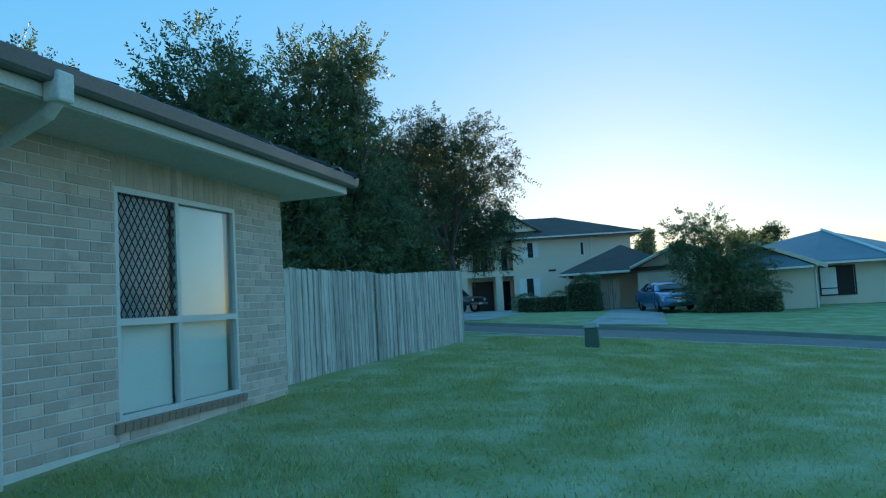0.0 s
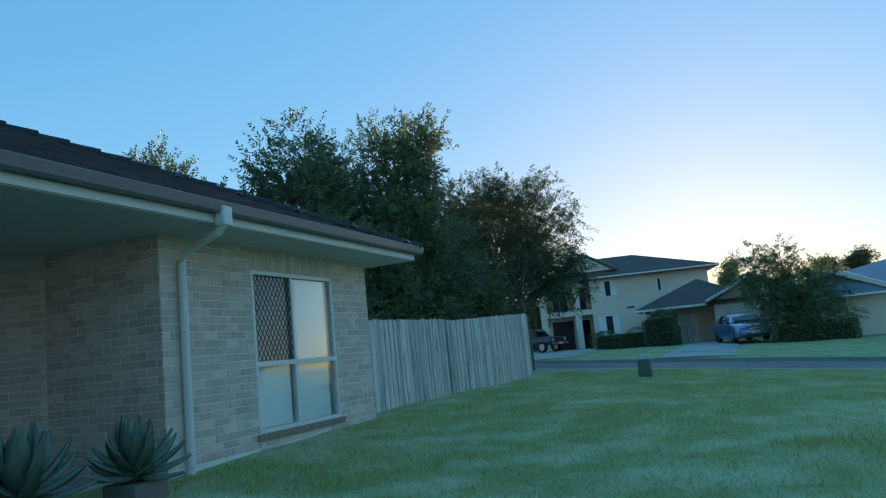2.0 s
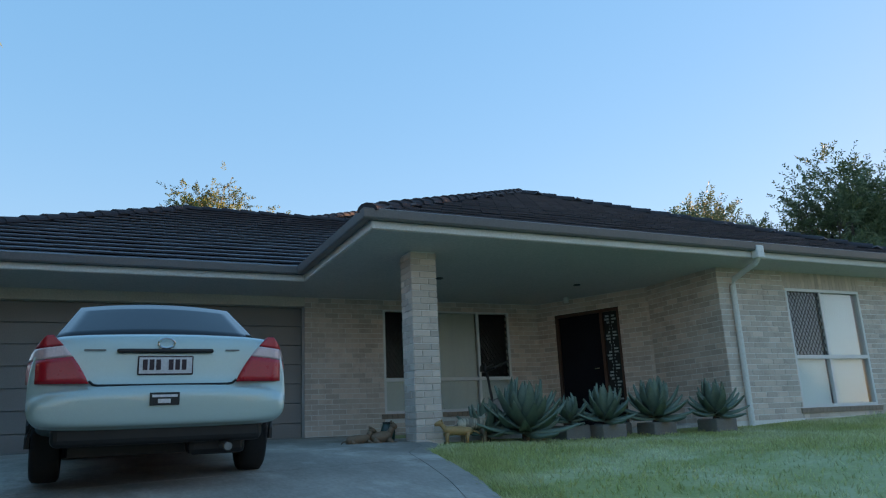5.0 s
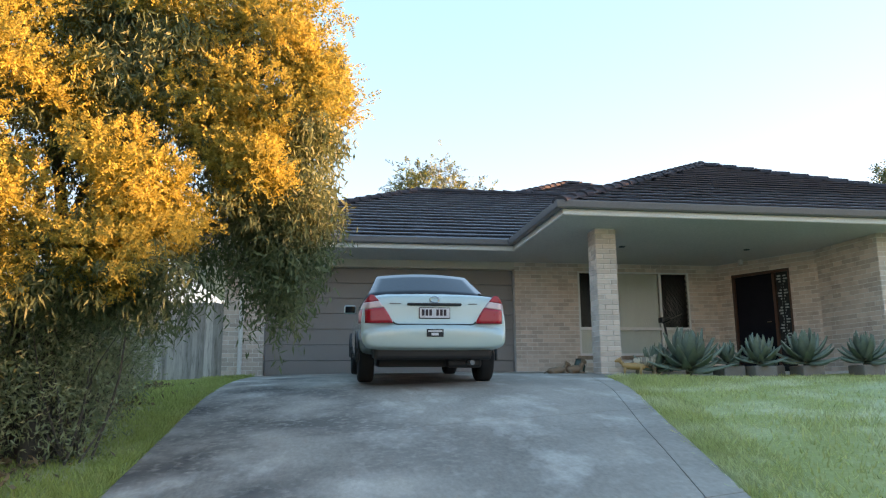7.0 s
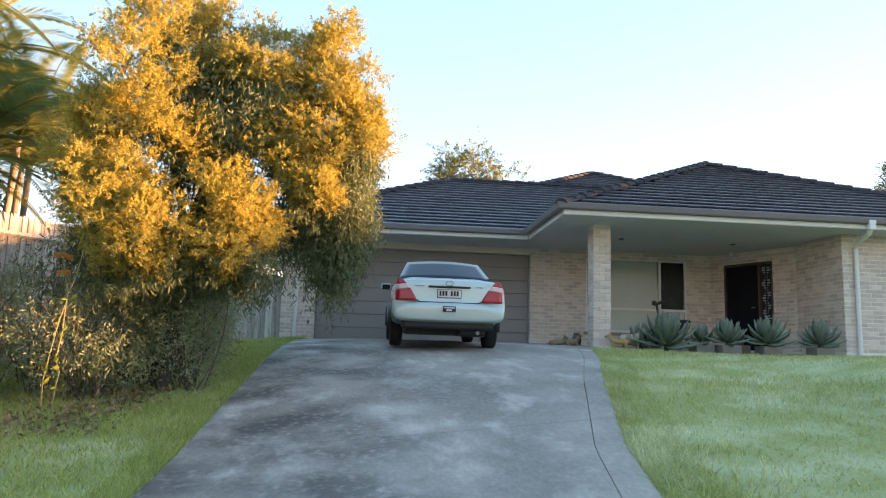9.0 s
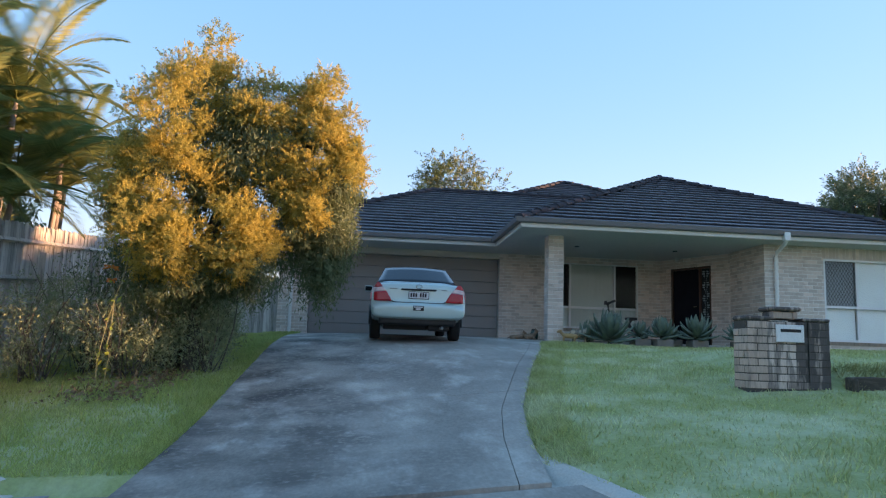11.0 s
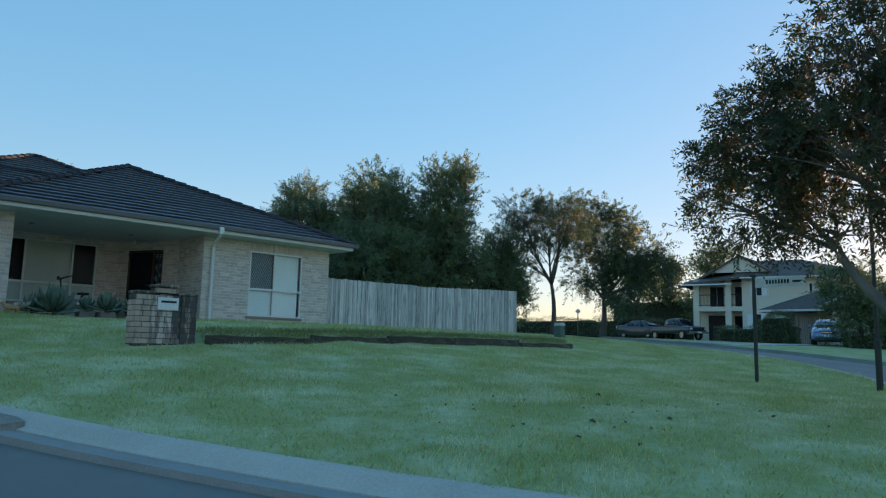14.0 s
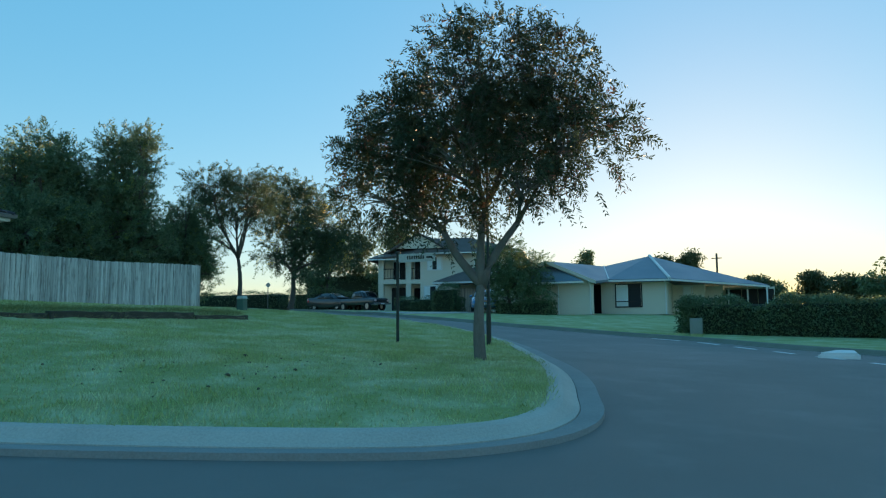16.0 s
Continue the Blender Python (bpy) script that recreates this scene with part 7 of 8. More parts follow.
def patch(fn, nu, nv, thick=0.012, push=None):
    """A thin curved panel from fn(u, v), u and v from 0 to 1."""
    bm = bmesh.new()
    g = [[Vector(fn(i / nu, j / nv)) for j in range(nv + 1)] for i in range(nu + 1)]
    top = [[bm.verts.new(p) for p in row] for row in g]
    low = [[bm.verts.new(p - (push or Vector((0, 0, 1))) * thick) for p in row] for row in g]
    for i in range(nu):
        for j in range(nv):
            bm.faces.new((top[i][j], top[i + 1][j], top[i + 1][j + 1], top[i][j + 1]))
            bm.faces.new((low[i][j], low[i][j + 1], low[i + 1][j + 1], low[i + 1][j]))
    rim = [(i, 0) for i in range(nu)] + [(nu, j) for j in range(nv)] + [(i, nv) for i in range(nu, 0, -1)] + [(0, j) for j in range(nv, 0, -1)]
    for (a, b), (c, d) in zip(rim, rim[1:] + rim[:1]):
        bm.faces.new((top[a][b], low[a][b], low[c][d], top[c][d]))
    bmesh.ops.recalc_face_normals(bm, faces=bm.faces[:])
    return bm


def sedan(name, label, at, rz, paint, front=False):
    car = thing(name, label, "car", at=at, rz=rz)
    st = [(0.040, 0.78, 0.47, 0.625), (0.046, 0.83, 0.45, 0.660), (0.066, 0.865, 0.435, 0.692), (0.096, 0.876, 0.43, 0.708), (0.108, 0.878, 0.42, 0.90), (0.114, 0.878, 0.42, 0.98), (0.125, 0.878, 0.415, 1.04), (0.145, 0.878, 0.41, 1.068), (0.24, 0.88, 0.43, 1.082), (0.48, 0.885, 0.41, 1.095), (0.80, 0.895, 0.32, 1.10), (1.5, 0.90, 0.20, 1.03), (2.6, 0.90, 0.20, 1.01), (3.45, 0.895, 0.20, 1.00), (3.9, 0.885, 0.20, 0.95), (4.35, 0.86, 0.22, 0.86), (4.62, 0.80, 0.24, 0.76), (4.76, 0.70, 0.30, 0.66), (4.80, 0.58, 0.36, 0.58)]
    smooth_part("body", loft(st, body_section), paint, car)
    cab = [(0.62, 0.70, 1.07), (0.86, 0.685, 1.145), (1.30, 0.60, 1.355), (1.60, 0.565, 1.435), (2.20, 0.57, 1.475), (2.75, 0.565, 1.445), (3.15, 0.60, 1.30), (3.85, 0.70, 0.99)]
    smooth_part("cabin", loft(cab, lambda x, wt, zt: [(0, 0.95), (0.79, 0.95), (0.80, 1.0), (wt + (0.80 - wt) * 0.35, zt - 0.10 if zt > 1.2 else zt - 0.03), (wt, zt - 0.03), (wt * 0.85, zt), (wt * 0.4, zt + 0.012), (0, zt + 0.015)]), paint, car)

    def back(u, v):
        y = -1 + 2 * u
        x = 0.80 + 0.60 * v
        z = 1.115 + 0.305 * v
        return (x - 0.03 + 0.05 * y * y, y * (0.765 - 0.15 * v), z + 0.028 - 0.035 * y * y)
    part("rear_window", patch(back, 12, 6, 0.012), CAR_GLASS, car, "dark tinted rear window", smooth=True)

    def windscreen(u, v):
        y = -1 + 2 * u
        return (3.80 - 0.62 * v - 0.05 * y * y + 0.03, y * (0.68 - 0.11 * v), 1.035 + 0.275 * v + 0.02)
    part("windscreen", patch(windscreen, 12, 6, 0.012), CAR_GLASS, car, "dark windscreen", smooth=True)
    for s in (1, -1):
        for x0, x1, k0, k1 in ((1.28, 2.12, 0.25, 0.0), (2.18, 3.20, 0.0, 0.42)):
            def side(u, v, x0=x0, x1=x1, k0=k0, k1=k1, s=s):
                x = x0 + k0 * v + (x1 - x0 - (k0 + k1) * v) * u
                return (x, s * (0.815 - 0.20 * v), 1.03 + 0.34 * v)
            part("side_window", patch(side, 4, 4, 0.02, Vector((0, s, 0.4))), CAR_GLASS, car, "dark side window", smooth=True)
        mr = part("door_mirror", soft_box(2.98, 3.10, s * 0.93 - 0.09, s * 0.93 + 0.09, 0.97, 1.10, 0.03, 3), paint, car, smooth=True)
        part("mirror_face", boxes((2.972, 2.979, s * 0.93 - 0.075, s * 0.93 + 0.075, 0.985, 1.085)), CAR_GLASS, mr, "dark mirror glass")
        wheel(car, 1.02, s * 0.775)
        wheel(car, 3.74, s * 0.775)
        # wheel arches
        for x in (1.02, 3.74):
            bm = bmesh.new()
            tube(bm, [(x + 0.345 * math.cos(q), s * 0.885, 0.315 + 0.345 * math.sin(q)) for q in np.linspace(-0.1, math.pi + 0.1, 15)], 0.022, 6)
            part("wheel_arch", bm, BLACK_PLASTIC, car)
        # tail lamp: three lenses that wrap the corner
        tl = new("tail_lamp")
        tl.parent = car
        tl["label"] = "red and clear wrapped tail lamp"
        for z0, z1, mt, nm in ((0.735, 0.905, LENS_RED, "red_lens"), (0.907, 0.985, LENS_CLEAR, "clear_lens"), (0.987, 1.070, LENS_RED, "red_lens")):
            def lens(u, v, z0=z0, z1=z1, s=s):
                z = z0 + (z1 - z0) * v
                f = (z - 0.735) / 0.335
                yi = 0.50 + 0.235 * f ** 1.15
                yo = 0.900 - 0.125 * max(0.0, f - 0.30) ** 2 / 0.49
                y = yi + (yo - yi) * u
                slant = 0.035 * (0.5 - u) * math.sin(math.pi * min(1.0, max(0.0, f)))
                return (0.060 + 0.030 * f + 14.0 * max(0, y - 0.78) ** 2, s * y, z + slant)
            part(nm, patch(lens, 10, 5, 0.09, Vector((-1, 0, 0))), mt, tl, smooth=True)
    # rear fittings
    part("boot_garnish", soft_box(0.070, 0.115, -0.33, 0.33, 0.947, 0.978, 0.012), BLACK_PLASTIC, car, "black strip over the number plate")
    pl = part("number_plate", soft_box(0.082, 0.094, -0.19, 0.19, 0.79, 0.925, 0.006), PLATE_DARK, car, "number plate in a dark frame")
    part("plate_face", boxes((0.076, 0.0815, -0.18, 0.18, 0.80, 0.915)), PLATE_WHITE, pl)
    for k, c in enumerate((-0.14, -0.095, -0.05, 0.035, 0.08, 0.125)):
        part("character_bar", boxes((0.072, 0.0755, -c - 0.016, -c + 0.016, 0.825, 0.90)), PLATE_DARK, pl, "plain dark bar")
    part("sticker", boxes((0.026, 0.060, -0.10, 0.10, 0.575, 0.665)), BLACK_PLASTIC, car, "small dark bumper sticker")
    part("sticker_bar", boxes((0.022, 0.0255, -0.085, 0.085, 0.632, 0.65)), PLATE_WHITE, car, "pale bar of unreadable writing")
    part("sticker_bar", boxes((0.022, 0.0255, -0.04, 0.045, 0.59, 0.62)), PLATE_WHITE, car, "pale bar of unreadable writing")
    bm = bmesh.new()
    tube(bm, [(0.095, 0.055 * math.cos(q), 1.018 + 0.036 * math.sin(q)) for q in np.linspace(0, math.tau, 20)], 0.008, 6, False)
    part("emblem", bm, CHROME, car, "plain oval chrome emblem")
    part("badge", boxes((0.094, 0.100, 0.40, 0.54, 0.962, 0.974)), GREY_POST, car, "plain chrome badge bar")
    part("badge", boxes((0.094, 0.100, -0.52, -0.42, 0.962, 0.974)), GREY_POST, car, "plain chrome badge bar")
    bm = bmesh.new()
    tube(bm, [(0.080, 0.50, 0.752), (0.082, 0.475, 0.728), (0.086, 0.44, 0.720), (0.086, 0, 0.720), (0.086, -0.44, 0.720), (0.082, -0.475, 0.728), (0.080, -0.50, 0.752)], 0.009, 5)
    part("lid_gap", bm, BLACK_PLASTIC, car, "dark shut line of the boot lid")
    part("underbody", boxes((0.7, 4.4, -0.62, 0.62, 0.20, 0.30)), BLACK_PLASTIC, car, "dark underside")
    bm = bmesh.new()
    tube(bm, [(0.03, -0.45, 0.27), (0.5, -0.45, 0.27)], 0.03, 10)
    part("exhaust", bm, GREY_POST, car)
    part("muffler", soft_box(0.30, 0.55, -0.62, -0.2, 0.20, 0.34, 0.04), DARK_METAL, car)
    part("rear_valance", soft_box(0.15, 0.62, -0.72, 0.72, 0.30, 0.46, 0.05, 3), BLACK_PLASTIC, car, "dark lower valance")
    if front:
        for s in (1, -1):
            def lamp(u, v, s=s):
                y = 0.42 + 0.36 * u
                return (4.76 - 1.2 * max(0, y - 0.45) ** 2 - 0.10 * v, s * y, 0.62 + 0.13 * v)
            part("headlamp", patch(lamp, 8, 3, 0.04, Vector((1, 0, 0))), LENS_CLEAR, car, "clear headlamp", smooth=True)
        part("grille", soft_box(4.76, 4.80, -0.34, 0.34, 0.58, 0.70, 0.01), BLACK_PLASTIC, car)
        part("grille_bar", boxes((4.80, 4.81, -0.32, 0.32, 0.64, 0.66)), CHROME, car)
        pf = part("number_plate", boxes((4.80, 4.812, -0.19, 0.19, 0.42, 0.53)), PLATE_WHITE, car)
        part("air_intake", soft_box(4.74, 4.79, -0.5, 0.5, 0.34, 0.42, 0.01), BLACK_PLASTIC, car)
    return car


cz = float(land(-4.1, -4.7)[0])
car = sedan("sedan", "pale silver-green sedan parked before the garage", (-1.70, -4.70, cz - 0.02), 180, CAR_SILVER)
slope = math.degrees(math.atan((float(land(-5.44, -4.7)[0]) - float(land(-2.72, -4.7)[0])) / 2.72))
car.matrix_world = pose(-1.70, -4.70, float(land(-2.72, -4.7)[0]) + 0.03 - math.tan(radians(slope)) * 1.02, 0, -slope, 180)
sedan("sedan", "blue sedan parked nose out on a driveway", (-0.35, 41.2, lz(0.2, 39.2) + 0.03), 287, CAR_BLUE, True)


def ute(at, rz):
    u = thing("pickup_truck", "old dark pickup truck parked on a driveway", "pickup truck", at=at, rz=rz)
    st = [(0.0, 0.80, 0.55, 0.98), (0.06, 0.86, 0.50, 1.02), (0.4, 0.87, 0.48, 1.03), (2.0, 0.87, 0.45, 1.03), (3.4, 0.87, 0.45, 1.04), (3.7, 0.86, 0.45, 1.06), (4.5, 0.85, 0.45, 1.03), (4.92, 0.82, 0.48, 0.98), (4.98, 0.74, 0.52, 0.90)]
    smooth_part("body", loft(st, body_section), CAR_DARK, u)
    cab = [(2.02, 0.74, 1.02), (2.10, 0.70, 1.50), (2.3, 0.66, 1.62), (3.0, 0.66, 1.64), (3.25, 0.68, 1.58), (3.72, 0.76, 1.05)]
    smooth_part("cabin", loft(cab, lambda x, wt, zt: [(0, 0.9), (0.80, 0.9), (0.82, 1.02), (wt + 0.04, zt - 0.08), (wt, zt - 0.02), (wt * 0.8, zt), (wt * 0.4, zt + 0.01), (0, zt + 0.012)]), CAR_DARK, u)
    for s in (1, -1):
        def side(a, v, s=s):
            return (2.25 + 0.02 * v + (1.22 - 0.35 * v) * a, s * (0.80 - 0.09 * v), 1.10 + 0.42 * v)
        part("side_window", patch(side, 4, 3, 0.02, Vector((0, s, 0.3))), CAR_GLASS, u, smooth=True)
        part("headlamp", soft_box(4.95, 5.0, s * 0.66 - 0.11, s * 0.66 + 0.11, 0.72, 0.88, 0.03), LENS_CLEAR, u)
        wheel(u, 0.95, s * 0.76, 0.37, 0.24)
        wheel(u, 4.10, s * 0.76, 0.37, 0.24)

    def ws(a, v):
        y = -1 + 2 * a
        return (3.76 - 0.46 * v - 0.03 * y * y, y * (0.74 - 0.08 * v), 1.08 + 0.46 * v)
    part("windscreen", patch(ws, 8, 4, 0.012), CAR_GLASS, u, smooth=True)
    part("grille", soft_box(4.96, 5.01, -0.5, 0.5, 0.70, 0.88, 0.01), DARK_METAL, u)
    part("bumper", soft_box(4.98, 5.10, -0.86, 0.86, 0.48, 0.62, 0.02), GREY_POST, u)
    part("number_plate", boxes((5.102, 5.112, -0.19, 0.19, 0.49, 0.60)), PLATE_WHITE, u)
    return u


ute((-15.6, 47.6, lz(-12.5, 46.5) + 0.02), -22)
# a second dark car and a small boat-like load behind the pickup
sedan("sedan", "dark sedan parked behind the pickup truck", (-19.2, 48.4, lz(-17.5, 47.6) + 0.02), -14, CAR_DARK, True)

# ---- bricks ----
soldier = [(u, u + 0.076) for u in np.arange(PY0 - 0.02, PY1 + 0.0, 0.086)]
brick_face(wing_front, (XW, WY0), (0, 1), 1.48, 2.16, SOF, (), True)
brick_face(wing_front, (XW, PY1), (0, 1), WY1 - PY1, 2.16, SOF, (), True)
brick_face(wing_front, (XW, PY0), (0, 1), PY1 - PY0, 1.90, PZ0 - 0.09, (), False)
for u0, u1 in soldier:
    ob = new("brick", brick_data(0.076, SOF - PZ1 - 0.012, 0.05, BRICK))
    ob.parent = wing_front
    ob.matrix_local = Matrix(((0, 1, 0, XW + 0.006), (1, 0, 0, u0), (0, 0, 1, PZ1 + 0.006), (0, 0, 0, 1)))
brick_face(wing_front, (XW, WY0), (0, 1), 1.48, 1.90, 2.10, (), False)
brick_face(wing_side, (-6.10, WY0), (1, 0), -6.10 * -1 + XW, 2.16, SOF, (), True, 1)
brick_face(porch_wall, (XG, -2.03), (0, 1), 4.65, 2.14, SOF, [(QY0 + 2.03, QY1 + 2.03, QZ0 - 0.09, QZ1)], False, 1)
brick_face(entry_wall, (EA.x, EA.y), (EW.x, EW.y), E_LEN, 2.14, SOF, [(D0, D2, 0, DZ)], False)
brick_face(garage_pier, (XG, -8.05), (0, 1), 0.80, 2.0, SOF, (), True)
for o, w in (((-5.015, -1.52), (1, 0)), ((-4.66, -1.52), (0, 1)), ((-4.66, -1.165), (-1, 0)), ((-5.015, -1.165), (0, -1))):
    brick_face(pillar, o, w, 0.355, 1.96, SOF, (), w == (0, 1), w[1] % 2)
# mailbox bricks
brick_face(mb, (3.665, -0.93), (0, 1), 0.30, MZ + 0.815, MZ + 0.90, (), True, 0, BRICK_STAINED, 0.002)
for o, w, ln, z1, mt in (((3.71, -1.27), (0, 1), 0.24, 0.76, BRICK_STAINED), ((3.71, -0.53), (0, 1), 0.26, 0.76, BRICK_MOULD), ((3.695, -1.03), (0, 1), 0.35, 0.76, BRICK_STREAKED), ((3.695, -0.68), (0, 1), 0.15, 0.76, BRICK_MOULD), ((3.39, -1.27), (1, 0), 0.32, 0.74, BRICK_STAINED)):
    brick_face(mb, o, w, ln, MZ + 0.006, MZ + z1, (), True, 0, mt, 0.004)

# ---- roof tiles ----
TW, TG = 0.300, 0.320
bm = boxes((0, TW - 0.006, -0.36, 0.0, -0.012, 0.014))
for v in bm.verts:
    if v.co.y < -0.1:
        v.co.z += 0.050
me_tile = bpy.data.meshes.new("tile")
bm.to_mesh(me_tile)
bm.free()
me_tile.materials.append(TILE)


def in_poly(u, v, poly):
    c = False
    for (a, b), (p, q) in zip(poly, poly[1:] + poly[:1]):
        if (b > v) != (q > v) and u < (p - a) * (v - b) / (q - b) + a:
            c = not c
    return c


def tile_slope(name, pts, limit=0):
    """Lapped tiles on one slope: the first two points are its eave. The first `limit` are objects, the rest one mesh."""
    P = [Vector(p) for p in pts]
    u = (P[1] - P[0]).normalized()
    n = (P[1] - P[0]).cross(P[-1] - P[0]).normalized()
    if n.z < 0:
        n = -n
    v = n.cross(u)
    if v.z < 0:
        v, u = -v, u
    poly = [((p - P[0]).dot(u), (p - P[0]).dot(v)) for p in P]
    umin, umax = min(p[0] for p in poly), max(p[0] for p in poly)
    vmax = max(p[1] for p in poly)
    parent = roof_obs[name]
    flip = u.cross(v).dot(n) < 0
    vs, qs, made, row = [], [], 0, 0
    base = [Vector(q.co) for q in me_tile.vertices]
    faces = [tuple(f.vertices) for f in me_tile.polygons]
    s = 0.0
    while s < vmax:
        a = umin - (TW / 2 if row % 2 else 0)
        while a < umax:
            if in_poly(a + TW / 2, s + TG * 0.45, poly):
                o = P[0] + u * a + v * (s + 0.345) + n * (0.016 + rnd.uniform(-0.003, 0.003))
                m = Matrix(((u.x, v.x, n.x, o.x), (u.y, v.y, n.y, o.y), (u.z, v.z, n.z, o.z), (0, 0, 0, 1)))
                if made < limit:
                    ob = new("tile", me_tile)
                    ob.parent = parent
                    ob.matrix_local = m
                    made += 1
                else:
                    b = len(vs)
                    vs += [m @ q for q in base]
                    qs += [tuple(b + i for i in f) for f in faces]
            a += TW
        s += TG
        row += 1
    if qs:
        fast_mesh("roof_tiling", vs, qs, TILE_JOINED, parent)["kind"] = "stuff"


sl = dict(slopes)
tile_slope("roof_front", sl["roof_front"], 300)
tile_slope("roof_garage", sl["roof_garage"], 300)
tile_slope("roof_right", sl["roof_right"])
tile_slope("roof_left", [sl["roof_left"][4], sl["roof_left"][5], sl["roof_left"][0], sl["roof_left"][1], sl["roof_left"][2], sl["roof_left"][3]])
tile_slope("roof_back", sl["roof_back"])
tile_slope("roof_back_left", sl["roof_back_left"])
tile_slope("roof_back_right", sl["roof_back_right"])

# ---- grass blades on the lawns that the car passes ----
VERGE_BLADE = shade("verge_grass_blade", (0.38, 0.47, 0.155), 0.6, second=(0.30, 0.38, 0.12), third=(0.47, 0.53, 0.23), scale=0.8, fine=9, bump=0, per="island", amount=0.35, trans=0.45, spec=0.25)


def blades(name, label, x0, x1, y0, y1, n, keep, h=0.05, material=BLADE):
    x, y = nrg.uniform(x0, x1, n), nrg.uniform(y0, y1, n)
    ok = keep(x, y) & (road_depth(x, y) < 0.0)
    x, y = x[ok], y[ok]
    n = len(x)
    z = lawn(x, y) - 0.01 + 0.012 * np.sin(x * 2.1 + 1.3 * np.sin(y * 1.7)) * np.cos(y * 1.9)
    hh = h * nrg.uniform(0.5, 1.4, n) * (0.75 + 0.5 * (np.sin(x * 1.3 + 2) * np.sin(y * 1.1) > 0.3))
    an = nrg.uniform(0, math.tau, n)
    lx, ly = nrg.normal(0, 0.5, n) * hh, nrg.normal(0, 0.5, n) * hh
    w = nrg.uniform(0.004, 0.009, n)
    cx, cy = np.cos(an) * w, np.sin(an) * w
    v = np.empty((n, 4, 3))
    v[:, 0] = np.stack([x - cx, y - cy, z], 1)
    v[:, 1] = np.stack([x + cx, y + cy, z], 1)
    v[:, 2] = np.stack([x + lx + cx * 0.3, y + ly + cy * 0.3, z + hh], 1)
    v[:, 3] = np.stack([x + lx - cx * 0.3, y + ly - cy * 0.3, z + hh], 1)
    ob = fast_mesh(name, v.reshape(-1, 3), np.arange(n * 4).reshape(n, 4), material)
    tagged(ob, label, "grass", kind="stuff")


def front_lawn(x, y):
    edge = np.interp(x, [-8.4, -5.0, -4.0, -3.1, -1.1, 1.2, 2.3, 4.0, 5.2, 6.6], [-1.3, -1.3, -1.5, -2.05, -2.53, -3.21, -3.5, -3.95, -4.15, -4.3])
    return (x > -4.35) & ((y > edge + 0.03) | (x > 6.6)) & ((x > -4.6) | (y > 18))


blades("grass", "short dewy lawn grass before the house", -4.4, 15.0, -4.4, 20.0, 330000, front_lawn, 0.045)
blades("grass", "longer lawn grass on the driveway verge", -8.0, 5.6, -10.9, -7.38, 75000, lambda x, y: x > -99, 0.06, VERGE_BLADE)


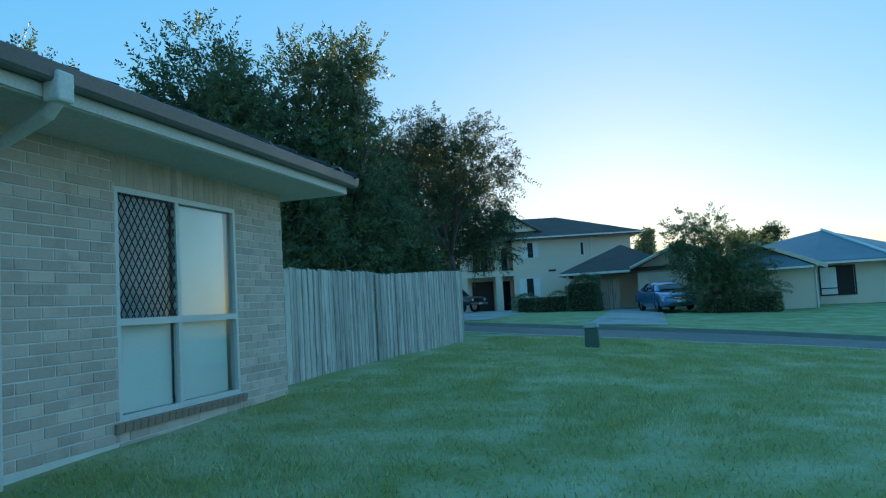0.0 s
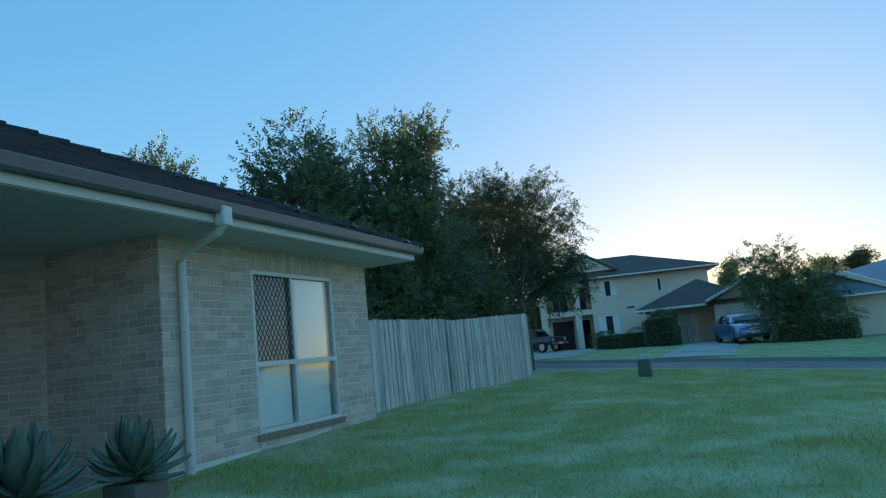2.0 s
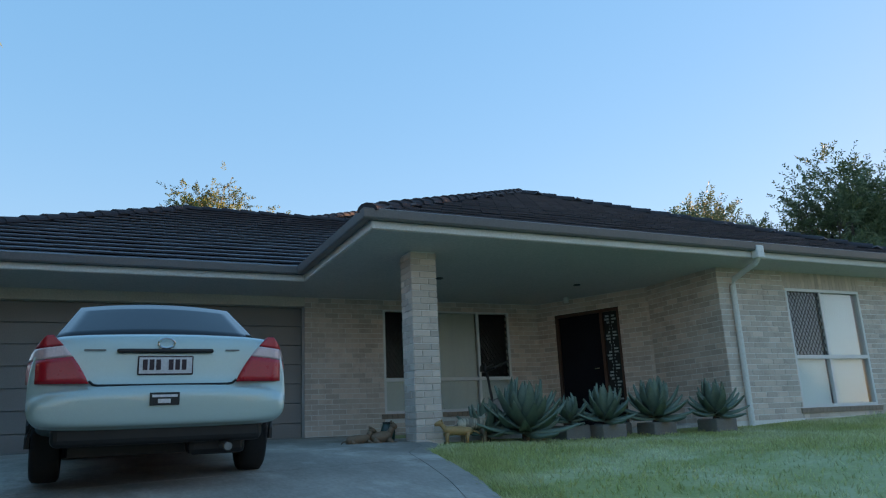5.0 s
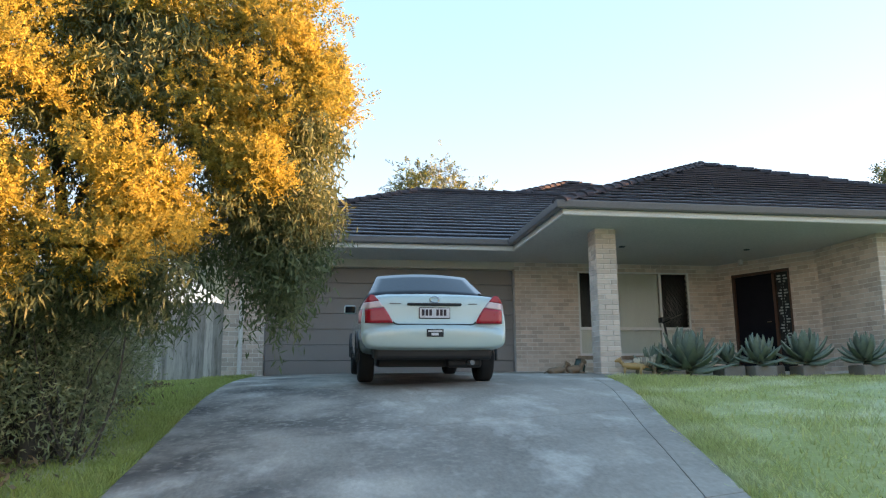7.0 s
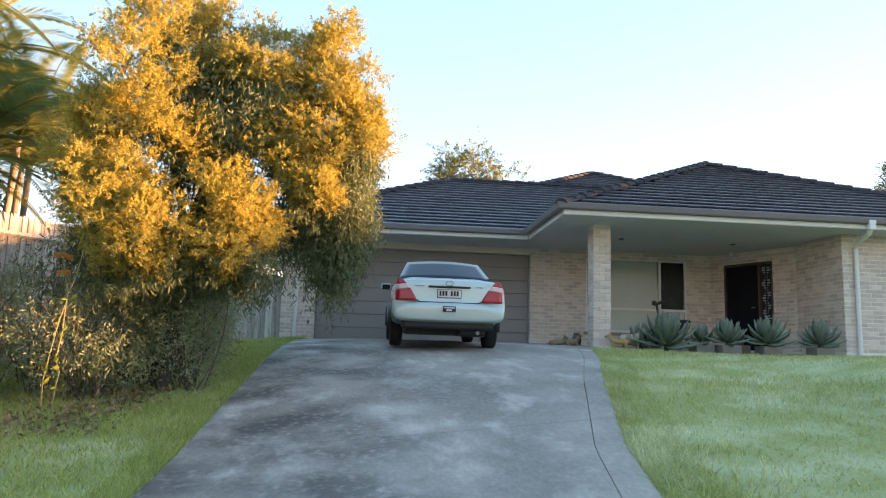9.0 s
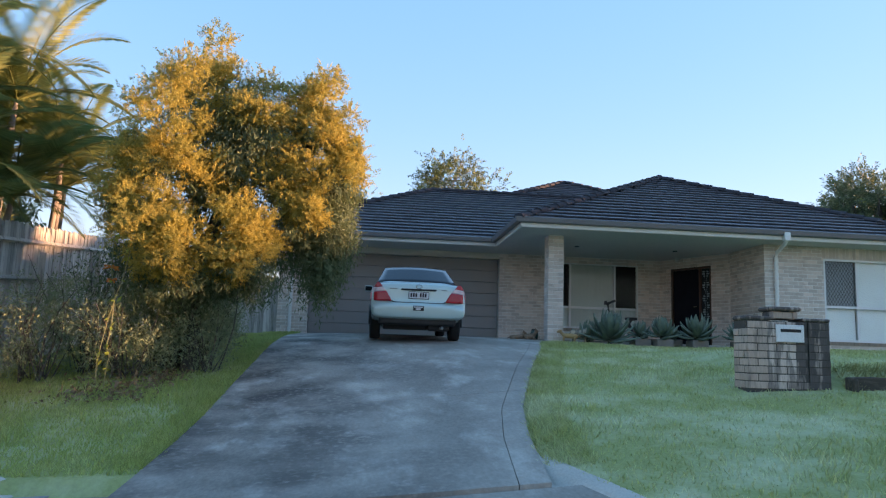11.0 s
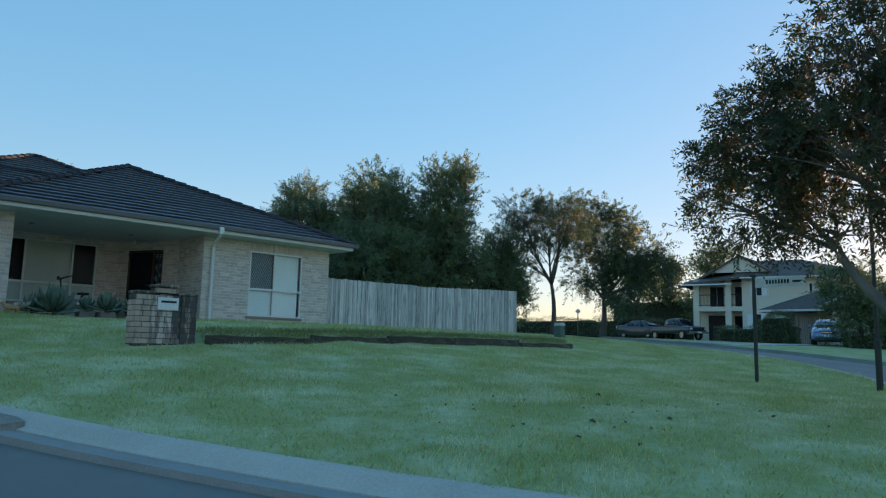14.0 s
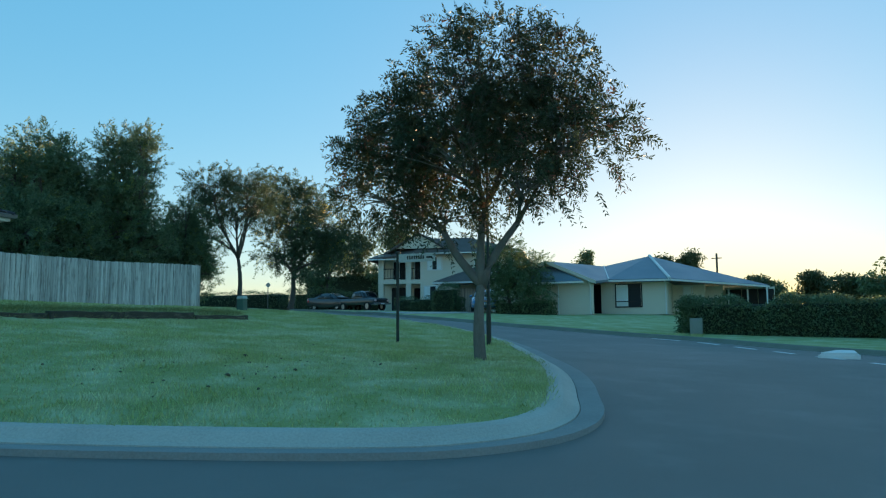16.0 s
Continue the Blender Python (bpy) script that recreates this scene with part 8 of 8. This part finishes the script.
# longer grass: over the log wall, and along the edge of the drive
def fringe(label, p, n, away, height, lean, material):
    k = nrg.integers(0, len(p) - 1, n)
    t = nrg.uniform(0, 1, n)[:, None]
    c = p[k] * (1 - t) + p[k + 1] * t
    c = c + np.asarray(away) * nrg.uniform(0.05, 1.0, n)[:, None] ** 1.5
    z = lawn(c[:, 0], c[:, 1]) - 0.01
    h = nrg.uniform(height * 0.3, height, n)
    lx, ly = nrg.normal(lean[0], 0.04, n), nrg.normal(lean[1], 0.04, n)
    an = nrg.uniform(0, math.tau, n)
    w = nrg.uniform(0.004, 0.008, n)
    cx, cy = np.cos(an) * w, np.sin(an) * w
    v = np.empty((n, 4, 3))
    v[:, 0] = np.stack([c[:, 0] - cx, c[:, 1] - cy, z], 1)
    v[:, 1] = np.stack([c[:, 0] + cx, c[:, 1] + cy, z], 1)
    v[:, 2] = np.stack([c[:, 0] + lx + cx * 0.3, c[:, 1] + ly + cy * 0.3, z + h], 1)
    v[:, 3] = np.stack([c[:, 0] + lx - cx * 0.3, c[:, 1] + ly - cy * 0.3, z + h], 1)
    ob = fast_mesh("grass", v.reshape(-1, 3), np.arange(n * 4).reshape(n, 4), material)
    tagged(ob, label, "grass", kind="stuff")


DRY_BLADE = shade("dry_grass_blade", (0.38, 0.38, 0.18), 0.7, second=(0.20, 0.25, 0.09), scale=1.0, fine=9, bump=0, per="island", amount=0.35, trans=0.3, spec=0.2)
fringe("long dry grass hanging over the log wall", np.array([(q.x, q.y) for q in WALL_LINE]), 12000, (-0.45, 0.0), 0.10, (0.05, 0.0), DRY_BLADE)
fringe("uncut grass along the edge of the driveway", np.array([(x, drive_edge(x) + 0.02) for x in np.arange(-3.6, 6.4, 0.25)]), 9000, (0.0, 0.45), 0.075, (0.0, -0.02), BLADE)
fringe("uncut grass along the verge of the driveway", np.array([(-7.5, -7.40), (5.4, -7.40)]), 9000, (0.0, -0.3), 0.08, (0.0, 0.015), VERGE_BLADE)

# worm casts and clods on the thin part of the lawn
SOIL = shade("damp_soil", (0.11, 0.105, 0.065), 0.95, second=(0.12, 0.10, 0.065), scale=12, fine=60, bump=0.6, per="island", amount=0.4)
bm = bmesh.new()
for k in range(50):
    u = rnd.gauss(0, 1)
    x, y = 10.6 + 0.95 * rnd.gauss(0, 1) - 0.25 * u, 1.1 + 1.6 * u
    r = rnd.uniform(0.008, 0.020) * (1.7 if k % 9 == 0 else 1.0)
    if road_depth(x, y) > -0.5:
        continue
    m = pose(x, y, lz(x, y) + 0.022, rnd.uniform(-15, 15), rnd.uniform(-15, 15), rnd.uniform(0, 360)) @ Matrix.Diagonal((r * rnd.uniform(0.8, 1.9), r, r * 0.65, 1))
    got = bmesh.ops.create_icosphere(bm, subdivisions=1, radius=1.0, matrix=m)
    for v in got["verts"]:
        v.co += Vector((rnd.uniform(-1, 1), rnd.uniform(-1, 1), rnd.uniform(-1, 1))) * r * 0.22
tagged(part("soil_clods", bm, SOIL), "scattered brown clods on the thin lawn", "soil", kind="stuff")
